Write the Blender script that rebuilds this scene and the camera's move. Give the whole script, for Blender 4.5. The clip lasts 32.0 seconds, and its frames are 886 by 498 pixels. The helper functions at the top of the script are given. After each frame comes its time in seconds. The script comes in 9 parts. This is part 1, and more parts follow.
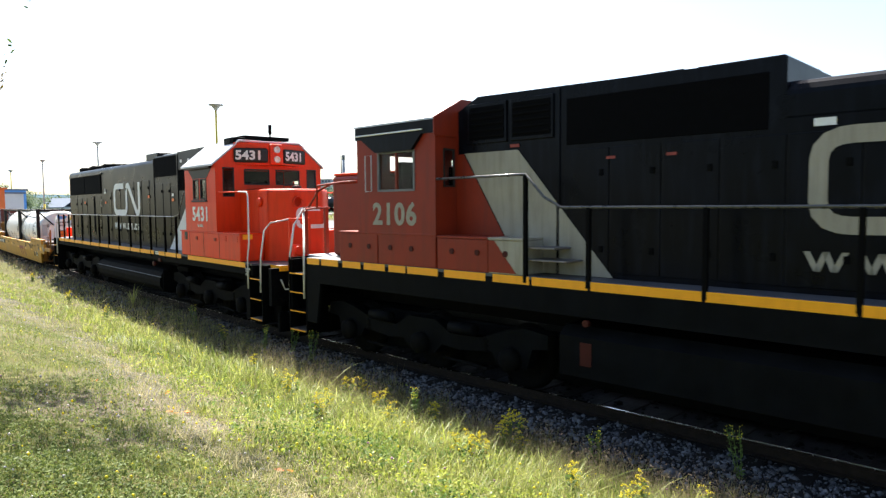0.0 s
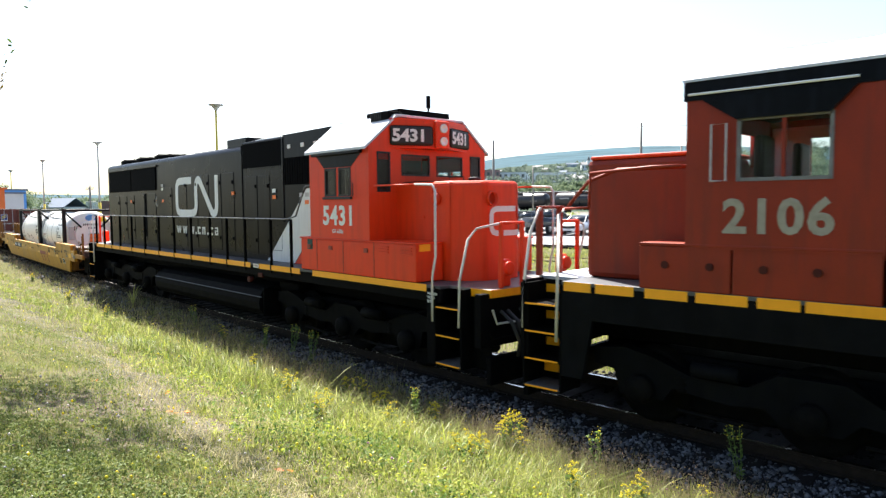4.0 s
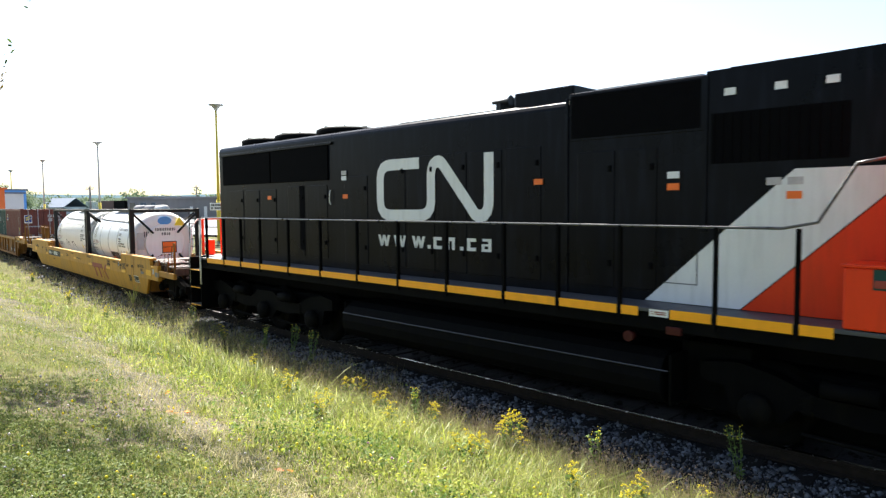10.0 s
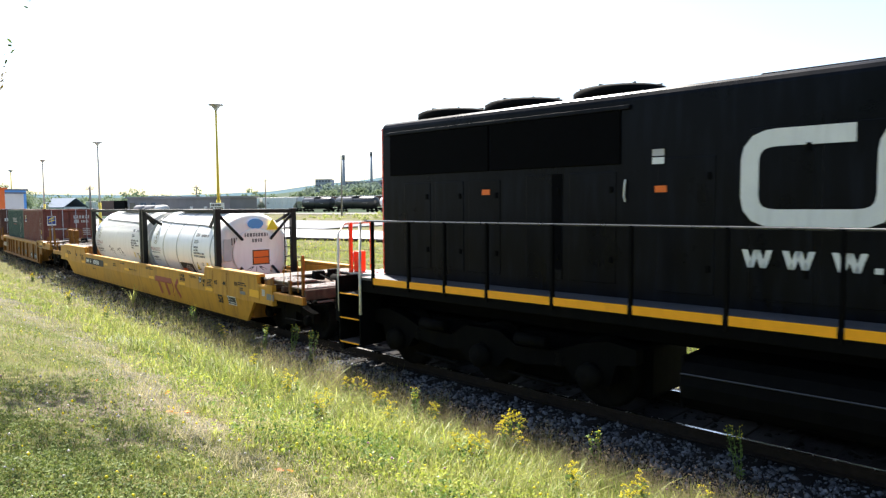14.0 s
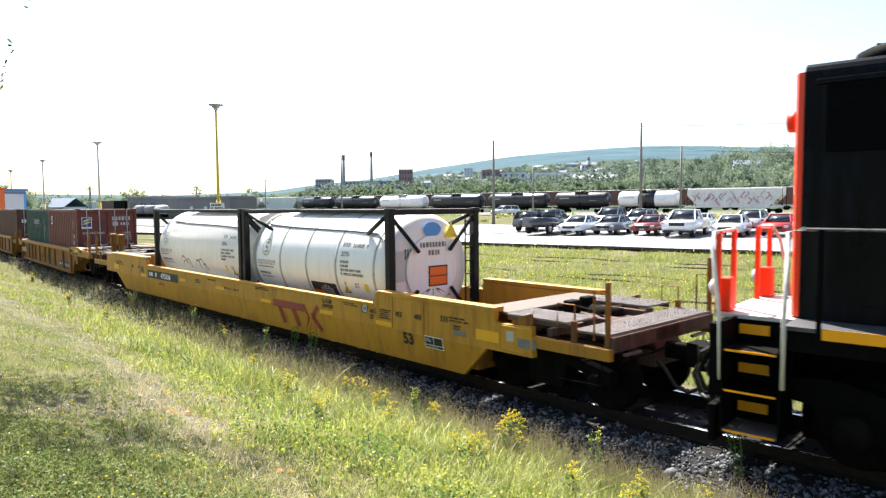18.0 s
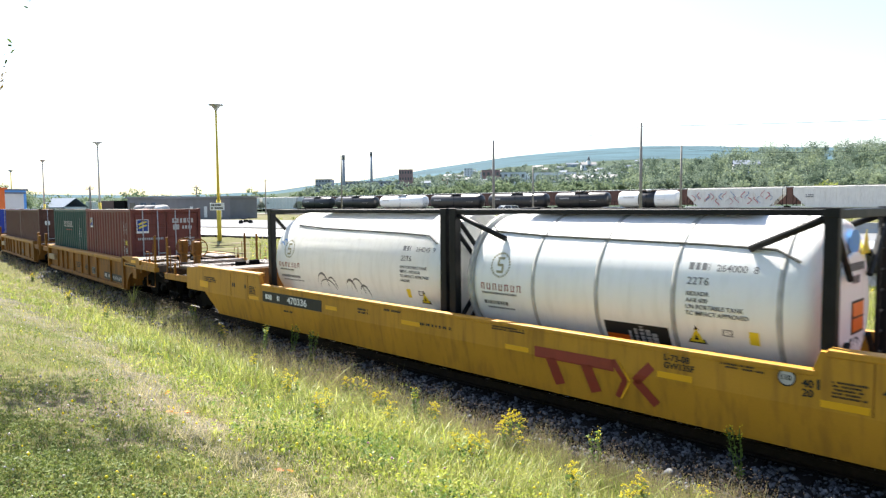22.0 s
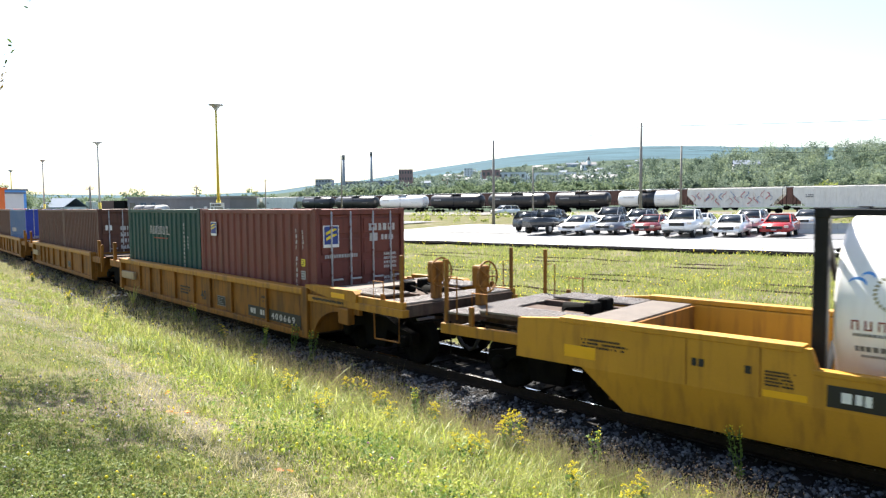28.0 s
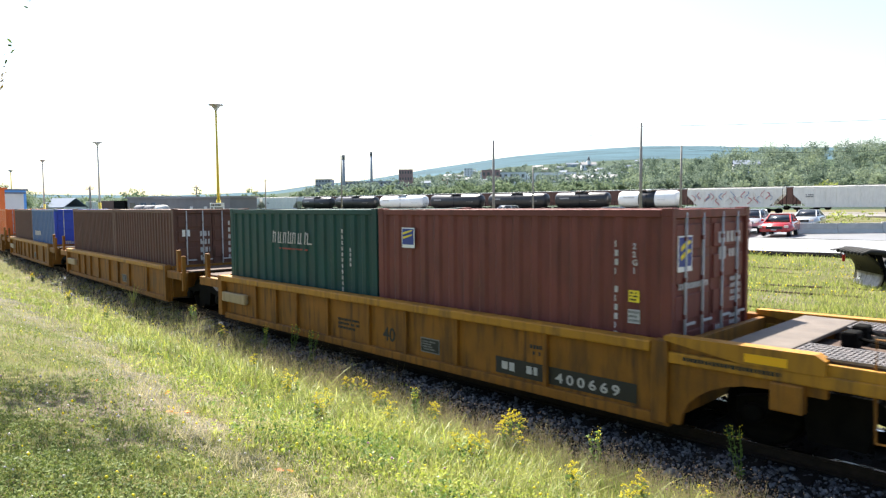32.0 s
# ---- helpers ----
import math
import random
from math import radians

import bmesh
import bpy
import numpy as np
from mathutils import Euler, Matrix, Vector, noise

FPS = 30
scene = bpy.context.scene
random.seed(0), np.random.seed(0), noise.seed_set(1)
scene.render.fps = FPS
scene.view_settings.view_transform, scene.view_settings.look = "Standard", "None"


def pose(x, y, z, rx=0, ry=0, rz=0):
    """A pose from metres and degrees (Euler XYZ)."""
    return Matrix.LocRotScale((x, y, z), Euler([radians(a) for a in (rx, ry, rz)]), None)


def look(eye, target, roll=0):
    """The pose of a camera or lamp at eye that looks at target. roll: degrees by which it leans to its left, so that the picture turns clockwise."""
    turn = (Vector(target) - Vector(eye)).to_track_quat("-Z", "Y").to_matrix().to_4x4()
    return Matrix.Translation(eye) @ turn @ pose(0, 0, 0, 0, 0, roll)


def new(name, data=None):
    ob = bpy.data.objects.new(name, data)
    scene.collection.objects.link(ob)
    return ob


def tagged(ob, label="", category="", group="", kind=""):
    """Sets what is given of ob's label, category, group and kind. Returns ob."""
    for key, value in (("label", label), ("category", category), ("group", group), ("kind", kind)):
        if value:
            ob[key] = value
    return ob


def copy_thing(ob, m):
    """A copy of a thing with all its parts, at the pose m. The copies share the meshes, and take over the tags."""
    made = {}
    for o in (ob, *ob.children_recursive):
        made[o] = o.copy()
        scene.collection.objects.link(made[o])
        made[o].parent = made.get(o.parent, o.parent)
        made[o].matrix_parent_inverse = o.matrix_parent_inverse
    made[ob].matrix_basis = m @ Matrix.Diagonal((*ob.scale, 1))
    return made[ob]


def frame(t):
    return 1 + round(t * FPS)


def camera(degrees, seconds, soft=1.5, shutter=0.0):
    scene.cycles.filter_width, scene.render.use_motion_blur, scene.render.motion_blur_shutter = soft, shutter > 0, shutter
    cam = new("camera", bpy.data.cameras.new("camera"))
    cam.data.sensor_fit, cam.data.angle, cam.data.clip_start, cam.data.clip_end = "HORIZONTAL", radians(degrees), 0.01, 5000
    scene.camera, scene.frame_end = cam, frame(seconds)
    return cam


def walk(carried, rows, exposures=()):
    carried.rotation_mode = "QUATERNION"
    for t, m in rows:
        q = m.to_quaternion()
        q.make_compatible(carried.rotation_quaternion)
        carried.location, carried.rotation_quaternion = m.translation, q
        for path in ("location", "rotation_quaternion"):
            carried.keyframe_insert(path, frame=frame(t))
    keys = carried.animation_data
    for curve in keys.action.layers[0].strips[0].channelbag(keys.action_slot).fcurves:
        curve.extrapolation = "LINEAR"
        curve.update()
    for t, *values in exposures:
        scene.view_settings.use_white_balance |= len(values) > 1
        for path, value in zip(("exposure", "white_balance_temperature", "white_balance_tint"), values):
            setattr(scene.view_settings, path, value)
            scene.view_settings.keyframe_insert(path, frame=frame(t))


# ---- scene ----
# ---------------- camera ----------------
cam = camera(66.55, 32.0, soft=1.3, shutter=0.5)
EYE = pose(0, 0, 3.004, 86.23, 0, 0) @ pose(0, 0, 0, 0, 0, -0.46)
walk(cam, [(0, EYE), (32, EYE)], exposures=[(0, 1.8), (32, 1.8)])

# ---------------- light ----------------
SUN_AZ, SUN_EL = -17.0, 54.0          # degrees: azimuth clockwise from +y
world = bpy.data.worlds.new("sky_world")
scene.world = world
world.use_nodes = True
wn = world.node_tree.nodes
sky = wn.new("ShaderNodeTexSky")
sky.sky_type, sky.sun_disc = "NISHITA", False
sky.sun_elevation, sky.sun_rotation = radians(SUN_EL), radians(SUN_AZ)
sky.air_density, sky.dust_density, sky.ozone_density = 1.0, 1.6, 1.0
wn["Background"].inputs["Strength"].default_value = 0.075
world.node_tree.links.new(sky.outputs["Color"], wn["Background"].inputs["Color"])
sun = new("sun", bpy.data.lights.new("sun", "SUN"))
sun.data.energy, sun.data.angle, sun.data.color = 5.0, radians(0.6), (1.0, 0.95, 0.86)
_sd = Vector((math.sin(radians(SUN_AZ)) * math.cos(radians(SUN_EL)), math.cos(radians(SUN_AZ)) * math.cos(radians(SUN_EL)), math.sin(radians(SUN_EL))))
sun.matrix_world = look(_sd * 60, (0, 0, 0))

# ---------------- the line of the track ----------------
TH0, K1, K2, K3, Y0 = -0.80276, 0.0040723, 6.4301e-05, 2.4404e-07, 13.317


def heading(s):
    s = min(max(s, -60.0), 30.0)
    return TH0 + K1 * s + K2 * s * s + K3 * s ** 3


_TS = np.arange(-420.0, 181.0, 1.0)
_TH = np.array([heading(s) for s in _TS])
_cx = np.concatenate([[0], np.cumsum((np.cos(_TH[1:]) + np.cos(_TH[:-1])) / 2)])
_cy = np.concatenate([[0], np.cumsum((np.sin(_TH[1:]) + np.sin(_TH[:-1])) / 2)])
_i0 = int(np.where(_TS == 0)[0][0])
_cx, _cy = _cx - _cx[_i0], _cy - _cy[_i0] + Y0


def track(s, lat=0.0):
    """A place on the line: s along it, lat to the far side."""
    x, y, a = np.interp(s, _TS, _cx), np.interp(s, _TS, _cy), heading(s)
    return Vector((x - math.sin(a) * lat, y + math.cos(a) * lat, 0))


def riding(s, half, lift=0.0):
    """The pose of a vehicle whose trucks stand half before and behind s."""
    a, b = track(s - half), track(s + half)
    m = (a + b) / 2
    return pose(m.x, m.y, lift, 0, 0, math.degrees(math.atan2(b.y - a.y, b.x - a.x)))


_KT = [0, 1.5, 3, 5, 7, 9, 11, 13, 15, 17, 19, 21, 23, 25, 27, 29, 30.5, 32]
_KS = [-14.941, -12.578, -10.21, -6.866, -3.49, -0.148, 3.387, 6.88, 10.493, 14.191, 17.96, 21.725, 25.514, 29.457, 33.505, 37.478, 40.529, 43.565]


def _spline(xs, ys):
    n = len(xs)
    h = np.diff(xs)
    A, b = np.eye(n), np.zeros(n)
    for i in range(1, n - 1):
        A[i, i - 1], A[i, i], A[i, i + 1] = h[i - 1], 2 * (h[i - 1] + h[i]), h[i]
        b[i] = 6 * ((ys[i + 1] - ys[i]) / h[i] - (ys[i] - ys[i - 1]) / h[i - 1])
    m = np.linalg.solve(A, b)

    def f(t):
        i = int(np.clip(np.searchsorted(xs, t) - 1, 0, n - 2))
        d, w = t - xs[i], h[i]
        return ys[i] + d * ((ys[i + 1] - ys[i]) / w - w * (2 * m[i] + m[i + 1]) / 6) + d * d * m[i] / 2 + d ** 3 * (m[i + 1] - m[i]) / (6 * w)
    return f


gone = _spline(_KT, _KS)             # metres along the line at t seconds
# centre offset along the train and half the distance of the trucks
CARS = {"A": (21.749, 6.6), "B": (0.0, 6.6), "W": (-22.436, 9.6), "X": (-44.251, 7.9), "Y": (-60.231, 8.0), "Z": (-76.268, 8.0), "V": (-92.3, 8.0)}


# ---------------- materials ----------------
def mat(name, col, rough=0.6, metal=0.0, var=0.25, scale=3.0, bump=0.05, fine=60.0, dirt_or_sheen=None, dirt_or_sheen_amount=0.3, spec=0.5, coat=0.0):
    """A painted, metal or mineral surface with variation at two scales."""
    m = bpy.data.materials.new(name)
    m.use_nodes = True
    nt = m.node_tree
    n, l = nt.nodes, nt.links
    bs = n["Principled BSDF"]
    tc = n.new("ShaderNodeTexCoord")
    n1 = n.new("ShaderNodeTexNoise")
    n1.inputs["Scale"].default_value, n1.inputs["Detail"].default_value = scale, 6
    n2 = n.new("ShaderNodeTexNoise")
    n2.inputs["Scale"].default_value, n2.inputs["Detail"].default_value = fine, 4
    for q in (n1, n2):
        l.new(tc.outputs["Object"], q.inputs["Vector"])
    add = n.new("ShaderNodeMath")
    add.operation = "MULTIPLY_ADD"
    add.inputs[1].default_value, add.inputs[2].default_value = 0.45, 0.0
    l.new(n2.outputs["Fac"], add.inputs[0])
    l.new(n1.outputs["Fac"], add.inputs[2])
    rmp = n.new("ShaderNodeMapRange")
    rmp.inputs["From Min"].default_value, rmp.inputs["From Max"].default_value = 0.45, 1.0
    l.new(add.outputs[0], rmp.inputs["Value"])
    mix = n.new("ShaderNodeMix")
    mix.data_type = "RGBA"
    lo = tuple(max(0, c * (1 - var)) for c in col)
    hi = tuple(min(1, c * (1 + var)) for c in col)
    mix.inputs["A"].default_value, mix.inputs["B"].default_value = (*lo, 1), (*hi, 1)
    l.new(rmp.outputs[0], mix.inputs["Factor"])
    out = mix.outputs["Result"]
    if dirt_or_sheen:
        # streaks that run down the surface
        mp = n.new("ShaderNodeMapping")
        mp.inputs["Scale"].default_value = (4.0, 4.0, 0.5)
        l.new(tc.outputs["Object"], mp.inputs["Vector"])
        n3 = n.new("ShaderNodeTexNoise")
        n3.inputs["Scale"].default_value, n3.inputs["Detail"].default_value = 2.2, 7
        l.new(mp.outputs[0], n3.inputs["Vector"])
        r3 = n.new("ShaderNodeMapRange")
        r3.inputs["From Min"].default_value, r3.inputs["From Max"].default_value = 0.48, 0.75
        r3.inputs["To Max"].default_value = dirt_or_sheen_amount
        l.new(n3.outputs["Fac"], r3.inputs["Value"])
        mx = n.new("ShaderNodeMix")
        mx.data_type = "RGBA"
        mx.inputs["B"].default_value = (*dirt_or_sheen, 1)
        l.new(r3.outputs[0], mx.inputs["Factor"])
        l.new(out, mx.inputs["A"])
        out = mx.outputs["Result"]
    l.new(out, bs.inputs["Base Color"])
    rr = n.new("ShaderNodeMapRange")
    rr.inputs["To Min"].default_value, rr.inputs["To Max"].default_value = max(0.03, rough - 0.12), min(1, rough + 0.12)
    l.new(n1.outputs["Fac"], rr.inputs["Value"])
    l.new(rr.outputs[0], bs.inputs["Roughness"])
    bs.inputs["Metallic"].default_value = metal
    bs.inputs["Specular IOR Level"].default_value = spec
    bs.inputs["Coat Weight"].default_value = coat
    if bump:
        bp = n.new("ShaderNodeBump")
        bp.inputs["Strength"].default_value, bp.inputs["Distance"].default_value = bump * 4, 0.01
        l.new(add.outputs[0], bp.inputs["Height"])
        l.new(bp.outputs[0], bs.inputs["Normal"])
    return m


def leafy(name, col, col2, trans=0.5, rough=0.6, spec=0.25):
    """Leaves and blades: colour by piece, some light through them."""
    m = bpy.data.materials.new(name)
    m.use_nodes = True
    n, l = m.node_tree.nodes, m.node_tree.links
    bs, out = n["Principled BSDF"], n["Material Output"]
    geo = n.new("ShaderNodeNewGeometry")
    tc = n.new("ShaderNodeTexCoord")
    ns = n.new("ShaderNodeTexNoise")
    ns.inputs["Scale"].default_value, ns.inputs["Detail"].default_value = 0.8, 5
    l.new(tc.outputs["Object"], ns.inputs["Vector"])
    ad = n.new("ShaderNodeMath")
    ad.operation = "MULTIPLY_ADD"
    ad.inputs[1].default_value = 0.6
    l.new(geo.outputs["Random Per Island"], ad.inputs[0])
    l.new(ns.outputs["Fac"], ad.inputs[2])
    mr = n.new("ShaderNodeMapRange")
    mr.inputs["From Min"].default_value, mr.inputs["From Max"].default_value = 0.35, 1.15
    l.new(ad.outputs[0], mr.inputs["Value"])
    mx = n.new("ShaderNodeMix")
    mx.data_type = "RGBA"
    mx.inputs["A"].default_value, mx.inputs["B"].default_value = (*col, 1), (*col2, 1)
    l.new(mr.outputs[0], mx.inputs["Factor"])
    l.new(mx.outputs["Result"], bs.inputs["Base Color"])
    bs.inputs["Roughness"].default_value = rough
    bs.inputs["Specular IOR Level"].default_value = spec
    tr = n.new("ShaderNodeBsdfTranslucent")
    l.new(mx.outputs["Result"], tr.inputs["Color"])
    ms = n.new("ShaderNodeMixShader")
    ms.inputs["Fac"].default_value = trans
    l.new(bs.outputs[0], ms.inputs[1])
    l.new(tr.outputs[0], ms.inputs[2])
    l.new(ms.outputs[0], out.inputs["Surface"])
    return m


def glass(name, tint=(0.8, 0.85, 0.85)):
    m = bpy.data.materials.new(name)
    m.use_nodes = True
    bs = m.node_tree.nodes["Principled BSDF"]
    bs.inputs["Base Color"].default_value = (*tint, 1)
    bs.inputs["Roughness"].default_value, bs.inputs["Transmission Weight"].default_value, bs.inputs["IOR"].default_value = 0.03, 1.0, 1.2
    return m


# Bluish streaks stand for grime and for streaky reflections painted on the hoods.
BLACK = mat("black_paint", (0.0024, 0.0030, 0.0052), 0.30, var=0.5, scale=1.2, bump=0.02, dirt_or_sheen=(0.011, 0.0138, 0.022), dirt_or_sheen_amount=0.5, spec=0.10)
# Underside shade is put into the next two bases, kept near zero.
BLACKD = mat("dusty_black_steel", (0.0022, 0.0022, 0.0024), 0.75, var=0.6, scale=5, bump=0.08, dirt_or_sheen=(0.007, 0.0062, 0.005), dirt_or_sheen_amount=0.5, spec=0.06)
GRIME = mat("grimy_iron", (0.0042, 0.004, 0.0036), 0.85, var=0.6, scale=6, bump=0.12, dirt_or_sheen=(0.013, 0.010, 0.007), dirt_or_sheen_amount=0.5, spec=0.07)
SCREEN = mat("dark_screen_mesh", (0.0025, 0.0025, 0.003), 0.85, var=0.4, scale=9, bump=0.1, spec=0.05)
REDO = mat("orange_red_paint", (0.74, 0.042, 0.0045), 0.45, var=0.08, scale=1.5, bump=0.015, dirt_or_sheen=(0.42, 0.03, 0.006), dirt_or_sheen_amount=0.4, spec=0.3)
REDF = mat("faded_red_paint", (0.235, 0.0225, 0.0062), 0.5, var=0.16, scale=1.5, bump=0.03, dirt_or_sheen=(0.13, 0.024, 0.013), dirt_or_sheen_amount=0.5, spec=0.3)
WHITEP = mat("white_paint", (0.72, 0.72, 0.70), 0.45, var=0.06, scale=2, bump=0.02, dirt_or_sheen=(0.4, 0.39, 0.36), dirt_or_sheen_amount=0.3)
CREAM = mat("weathered_cream_paint", (0.33, 0.30, 0.235), 0.55, var=0.12, scale=2, bump=0.02, dirt_or_sheen=(0.17, 0.145, 0.105), dirt_or_sheen_amount=0.5, spec=.3)
ROOFW = mat("pale_roof_paint", (0.50, 0.52, 0.57), 0.35, var=0.05, scale=1.5, bump=0.01)
SAFETY = mat("safety_yellow_film", (0.96, 0.385, 0.003), 0.45, var=0.05, scale=8, bump=0.01, dirt_or_sheen=(0.5, 0.2, 0.01), dirt_or_sheen_amount=0.15)
YELLOW = mat("worn_yellow_paint", (0.37, 0.172, 0.017), 0.55, var=0.18, scale=1.1, bump=0.05, dirt_or_sheen=(0.11, 0.06, 0.022), dirt_or_sheen_amount=0.75, spec=.3)
YELLOWW = mat("smooth_yellow_paint", (0.475, 0.235, 0.024), 0.5, var=0.16, scale=1.0, bump=0.03, dirt_or_sheen=(0.20, 0.088, 0.020), dirt_or_sheen_amount=0.6, spec=.3)
DIMRED = mat("dim_red_paint", (0.055, 0.009, 0.006), 0.6, var=0.2, scale=8, bump=0.02, spec=.2)
STRAP = mat("tank_strap_steel", (0.42, 0.415, 0.39), 0.5, var=0.3, scale=5, bump=0.03)
PIPE = mat("dark_tank_pipe", (0.055, 0.055, 0.05), 0.5, var=0.3, scale=5, bump=0.02)
YELLOWD = mat("dirty_yellow_paint", (0.235, 0.098, 0.014), 0.65, var=0.3, scale=1.6, bump=0.07, dirt_or_sheen=(0.042, 0.026, 0.015), dirt_or_sheen_amount=0.85, spec=.25)
TANBOX = mat("dusty_tan_paint", (0.36, 0.27, 0.16), 0.6, var=0.2, scale=3, bump=0.04, dirt_or_sheen=(0.16, 0.10, 0.05), dirt_or_sheen_amount=0.5, spec=.3)
YELLOWF = mat("fresh_yellow_patch", (0.76, 0.38, 0.006), 0.45, var=0.06, scale=4, bump=0.01)
DECK = mat("dusty_deck_plate", (0.12, 0.098, 0.082), 0.7, var=0.3, scale=4, bump=0.06, dirt_or_sheen=(0.10, 0.075, 0.06), dirt_or_sheen_amount=0.5, spec=.3)
RUSTY = mat("rusty_deck_steel", (0.075, 0.048, 0.037), 0.75, var=0.45, scale=5, bump=0.12, dirt_or_sheen=(0.15, 0.12, 0.09), dirt_or_sheen_amount=0.35, spec=.2)
GRATE = mat("steel_grating", (0.17, 0.15, 0.14), 0.5, 0.4, var=0.3, scale=6, bump=0.1)
TANKW = mat("tank_white_paint", (0.86, 0.855, 0.825), 0.42, var=0.03, scale=1.2, bump=0.01, dirt_or_sheen=(0.62, 0.61, 0.57), dirt_or_sheen_amount=0.3)
TANKG = mat("tank_band_grey", (0.50, 0.51, 0.50), 0.5, var=0.1, scale=3, bump=0.02)
FRAMEB = mat("tank_frame_black", (0.010, 0.0105, 0.012), 0.5, var=0.4, scale=4, bump=0.04, dirt_or_sheen=(0.035, 0.03, 0.024), dirt_or_sheen_amount=0.35, spec=.2)
BROWN = mat("brown_container_paint", (0.158, 0.044, 0.034), 0.55, var=0.18, scale=1.5, bump=0.03, dirt_or_sheen=(0.072, 0.029, 0.023), dirt_or_sheen_amount=0.6, spec=.3)
BROWN2 = mat("dull_brown_container_paint", (0.112, 0.050, 0.037), 0.6, var=0.18, scale=1.5, bump=0.03, dirt_or_sheen=(0.05, 0.028, 0.022), dirt_or_sheen_amount=0.6, spec=.3)
GREEN = mat("green_container_paint", (0.0075, 0.052, 0.044), 0.55, var=0.18, scale=1.5, bump=0.03, dirt_or_sheen=(0.012, 0.028, 0.024), dirt_or_sheen_amount=0.55, spec=.3)
BLUE = mat("blue_container_paint", (0.03, 0.10, 0.26), 0.5, var=0.12, scale=1.5, bump=0.03, dirt_or_sheen=(0.03, 0.07, 0.14), dirt_or_sheen_amount=0.4)
BLUED = mat("bright_blue_door_paint", (0.02, 0.06, 0.42), 0.5, var=0.1, scale=2, bump=0.03)
ORANGE = mat("orange_container_paint", (0.65, 0.13, 0.02), 0.5, var=0.1, scale=2, bump=0.02)
HAZ = mat("orange_placard", (0.85, 0.16, 0.01), 0.45, var=0.04, bump=0)
INK = mat("black_ink", (0.015, 0.014, 0.013), 0.6, var=0.2, bump=0)
INKG = mat("grey_ink", (0.16, 0.16, 0.16), 0.6, var=0.2, scale=12, bump=0)
INKW = mat("white_ink", (0.75, 0.75, 0.73), 0.5, var=0.08, scale=10, bump=0)
INKF = mat("faded_white_ink", (0.45, 0.43, 0.42), 0.6, var=0.2, scale=10, bump=0)
INKR = mat("dark_red_ink", (0.26, 0.035, 0.02), 0.55, var=0.15, scale=6, bump=0)
INKGO = mat("gold_ink", (0.33, 0.29, 0.16), 0.5, var=0.15, scale=10, bump=0)
INKB = mat("blue_ink", (0.02, 0.045, 0.24), 0.5, var=0.1, bump=0)
INKC = mat("light_blue_ink", (0.09, 0.30, 0.68), 0.5, var=0.1, bump=0)
INKY = mat("yellow_ink", (0.80, 0.62, 0.03), 0.5, var=0.06, bump=0)
STEEL = mat("polished_rail_steel", (0.55, 0.54, 0.53), 0.25, 1.0, var=0.1, scale=10, bump=0.01)
RAILR = mat("rail_rust", (0.022, 0.016, 0.012), 0.8, var=0.4, scale=12, bump=0.1, spec=.15)
GLASS = glass("window_glass")
LAMPG = mat("headlight_lens", (0.7, 0.66, 0.6), 0.1, 0.3, var=0.1, bump=0)
# Black rail with a lightened base: its bright sheen is put into the colour.
RAILB = mat("sheen_black_handrail", (0.05, 0.05, 0.052), 0.3, var=0.3, scale=8, bump=0.01, spec=0.8)
CHROME = mat("grey_handrail_paint", (0.62, 0.60, 0.56), 0.4, 0.0, var=0.1, scale=8, bump=0.02)


# ---------------- building helpers ----------------
def part(name, bm, material, parent=None, label=""):
    """Links a bmesh as one mesh object, under parent if there is one."""
    me = bpy.data.meshes.new(name)
    bm.normal_update()
    bm.to_mesh(me)
    bm.free()
    me.materials.append(material)
    ob = new(name, me)
    ob.parent = parent
    if label:
        ob["label"] = label
    return ob


def shared(name, me, parent, m):
    ob = new(name, me)
    ob.parent = parent
    ob.matrix_basis = m
    return ob


def thing(name, label, category, group="", kind="", m=None):
    ob = tagged(new(name), label, category, group, kind)
    ob.empty_display_size = 0.2
    if m:
        ob.matrix_basis = m
    return ob


def box(bm, x0, x1, y0, y1, z0, z1, bev=0.0):
    vs = [bm.verts.new(p) for p in ((x0, y0, z0), (x1, y0, z0), (x1, y1, z0), (x0, y1, z0), (x0, y0, z1), (x1, y0, z1), (x1, y1, z1), (x0, y1, z1))]
    fs = [bm.faces.new([vs[i] for i in q]) for q in ((3, 2, 1, 0), (4, 5, 6, 7), (0, 1, 5, 4), (1, 2, 6, 5), (2, 3, 7, 6), (3, 0, 4, 7))]
    if bev:
        es = list({e for f in fs for e in f.edges})
        bmesh.ops.bevel(bm, geom=es, offset=bev, segments=2, affect="EDGES", profile=0.5)


def bx(name, dims, material, parent=None, bev=0.01, label=""):
    bm = bmesh.new()
    box(bm, *dims, bev)
    return part(name, bm, material, parent, label)


def prism(bm, poly, a, b, axis="y"):
    """Extrudes a polygon from a to b. axis y: points are (x, z); axis x: (y, z); axis z: (x, y)."""
    def at(p, q):
        return (p[0], q, p[1]) if axis == "y" else (q, p[0], p[1]) if axis == "x" else (p[0], p[1], q)
    v0, v1 = [bm.verts.new(at(p, a)) for p in poly], [bm.verts.new(at(p, b)) for p in poly]
    n = len(poly)
    bm.faces.new(v0)
    bm.faces.new(v1[::-1])
    for i in range(n):
        bm.faces.new((v0[(i + 1) % n], v0[i], v1[i], v1[(i + 1) % n]))
    bmesh.ops.recalc_face_normals(bm, faces=bm.faces[:])


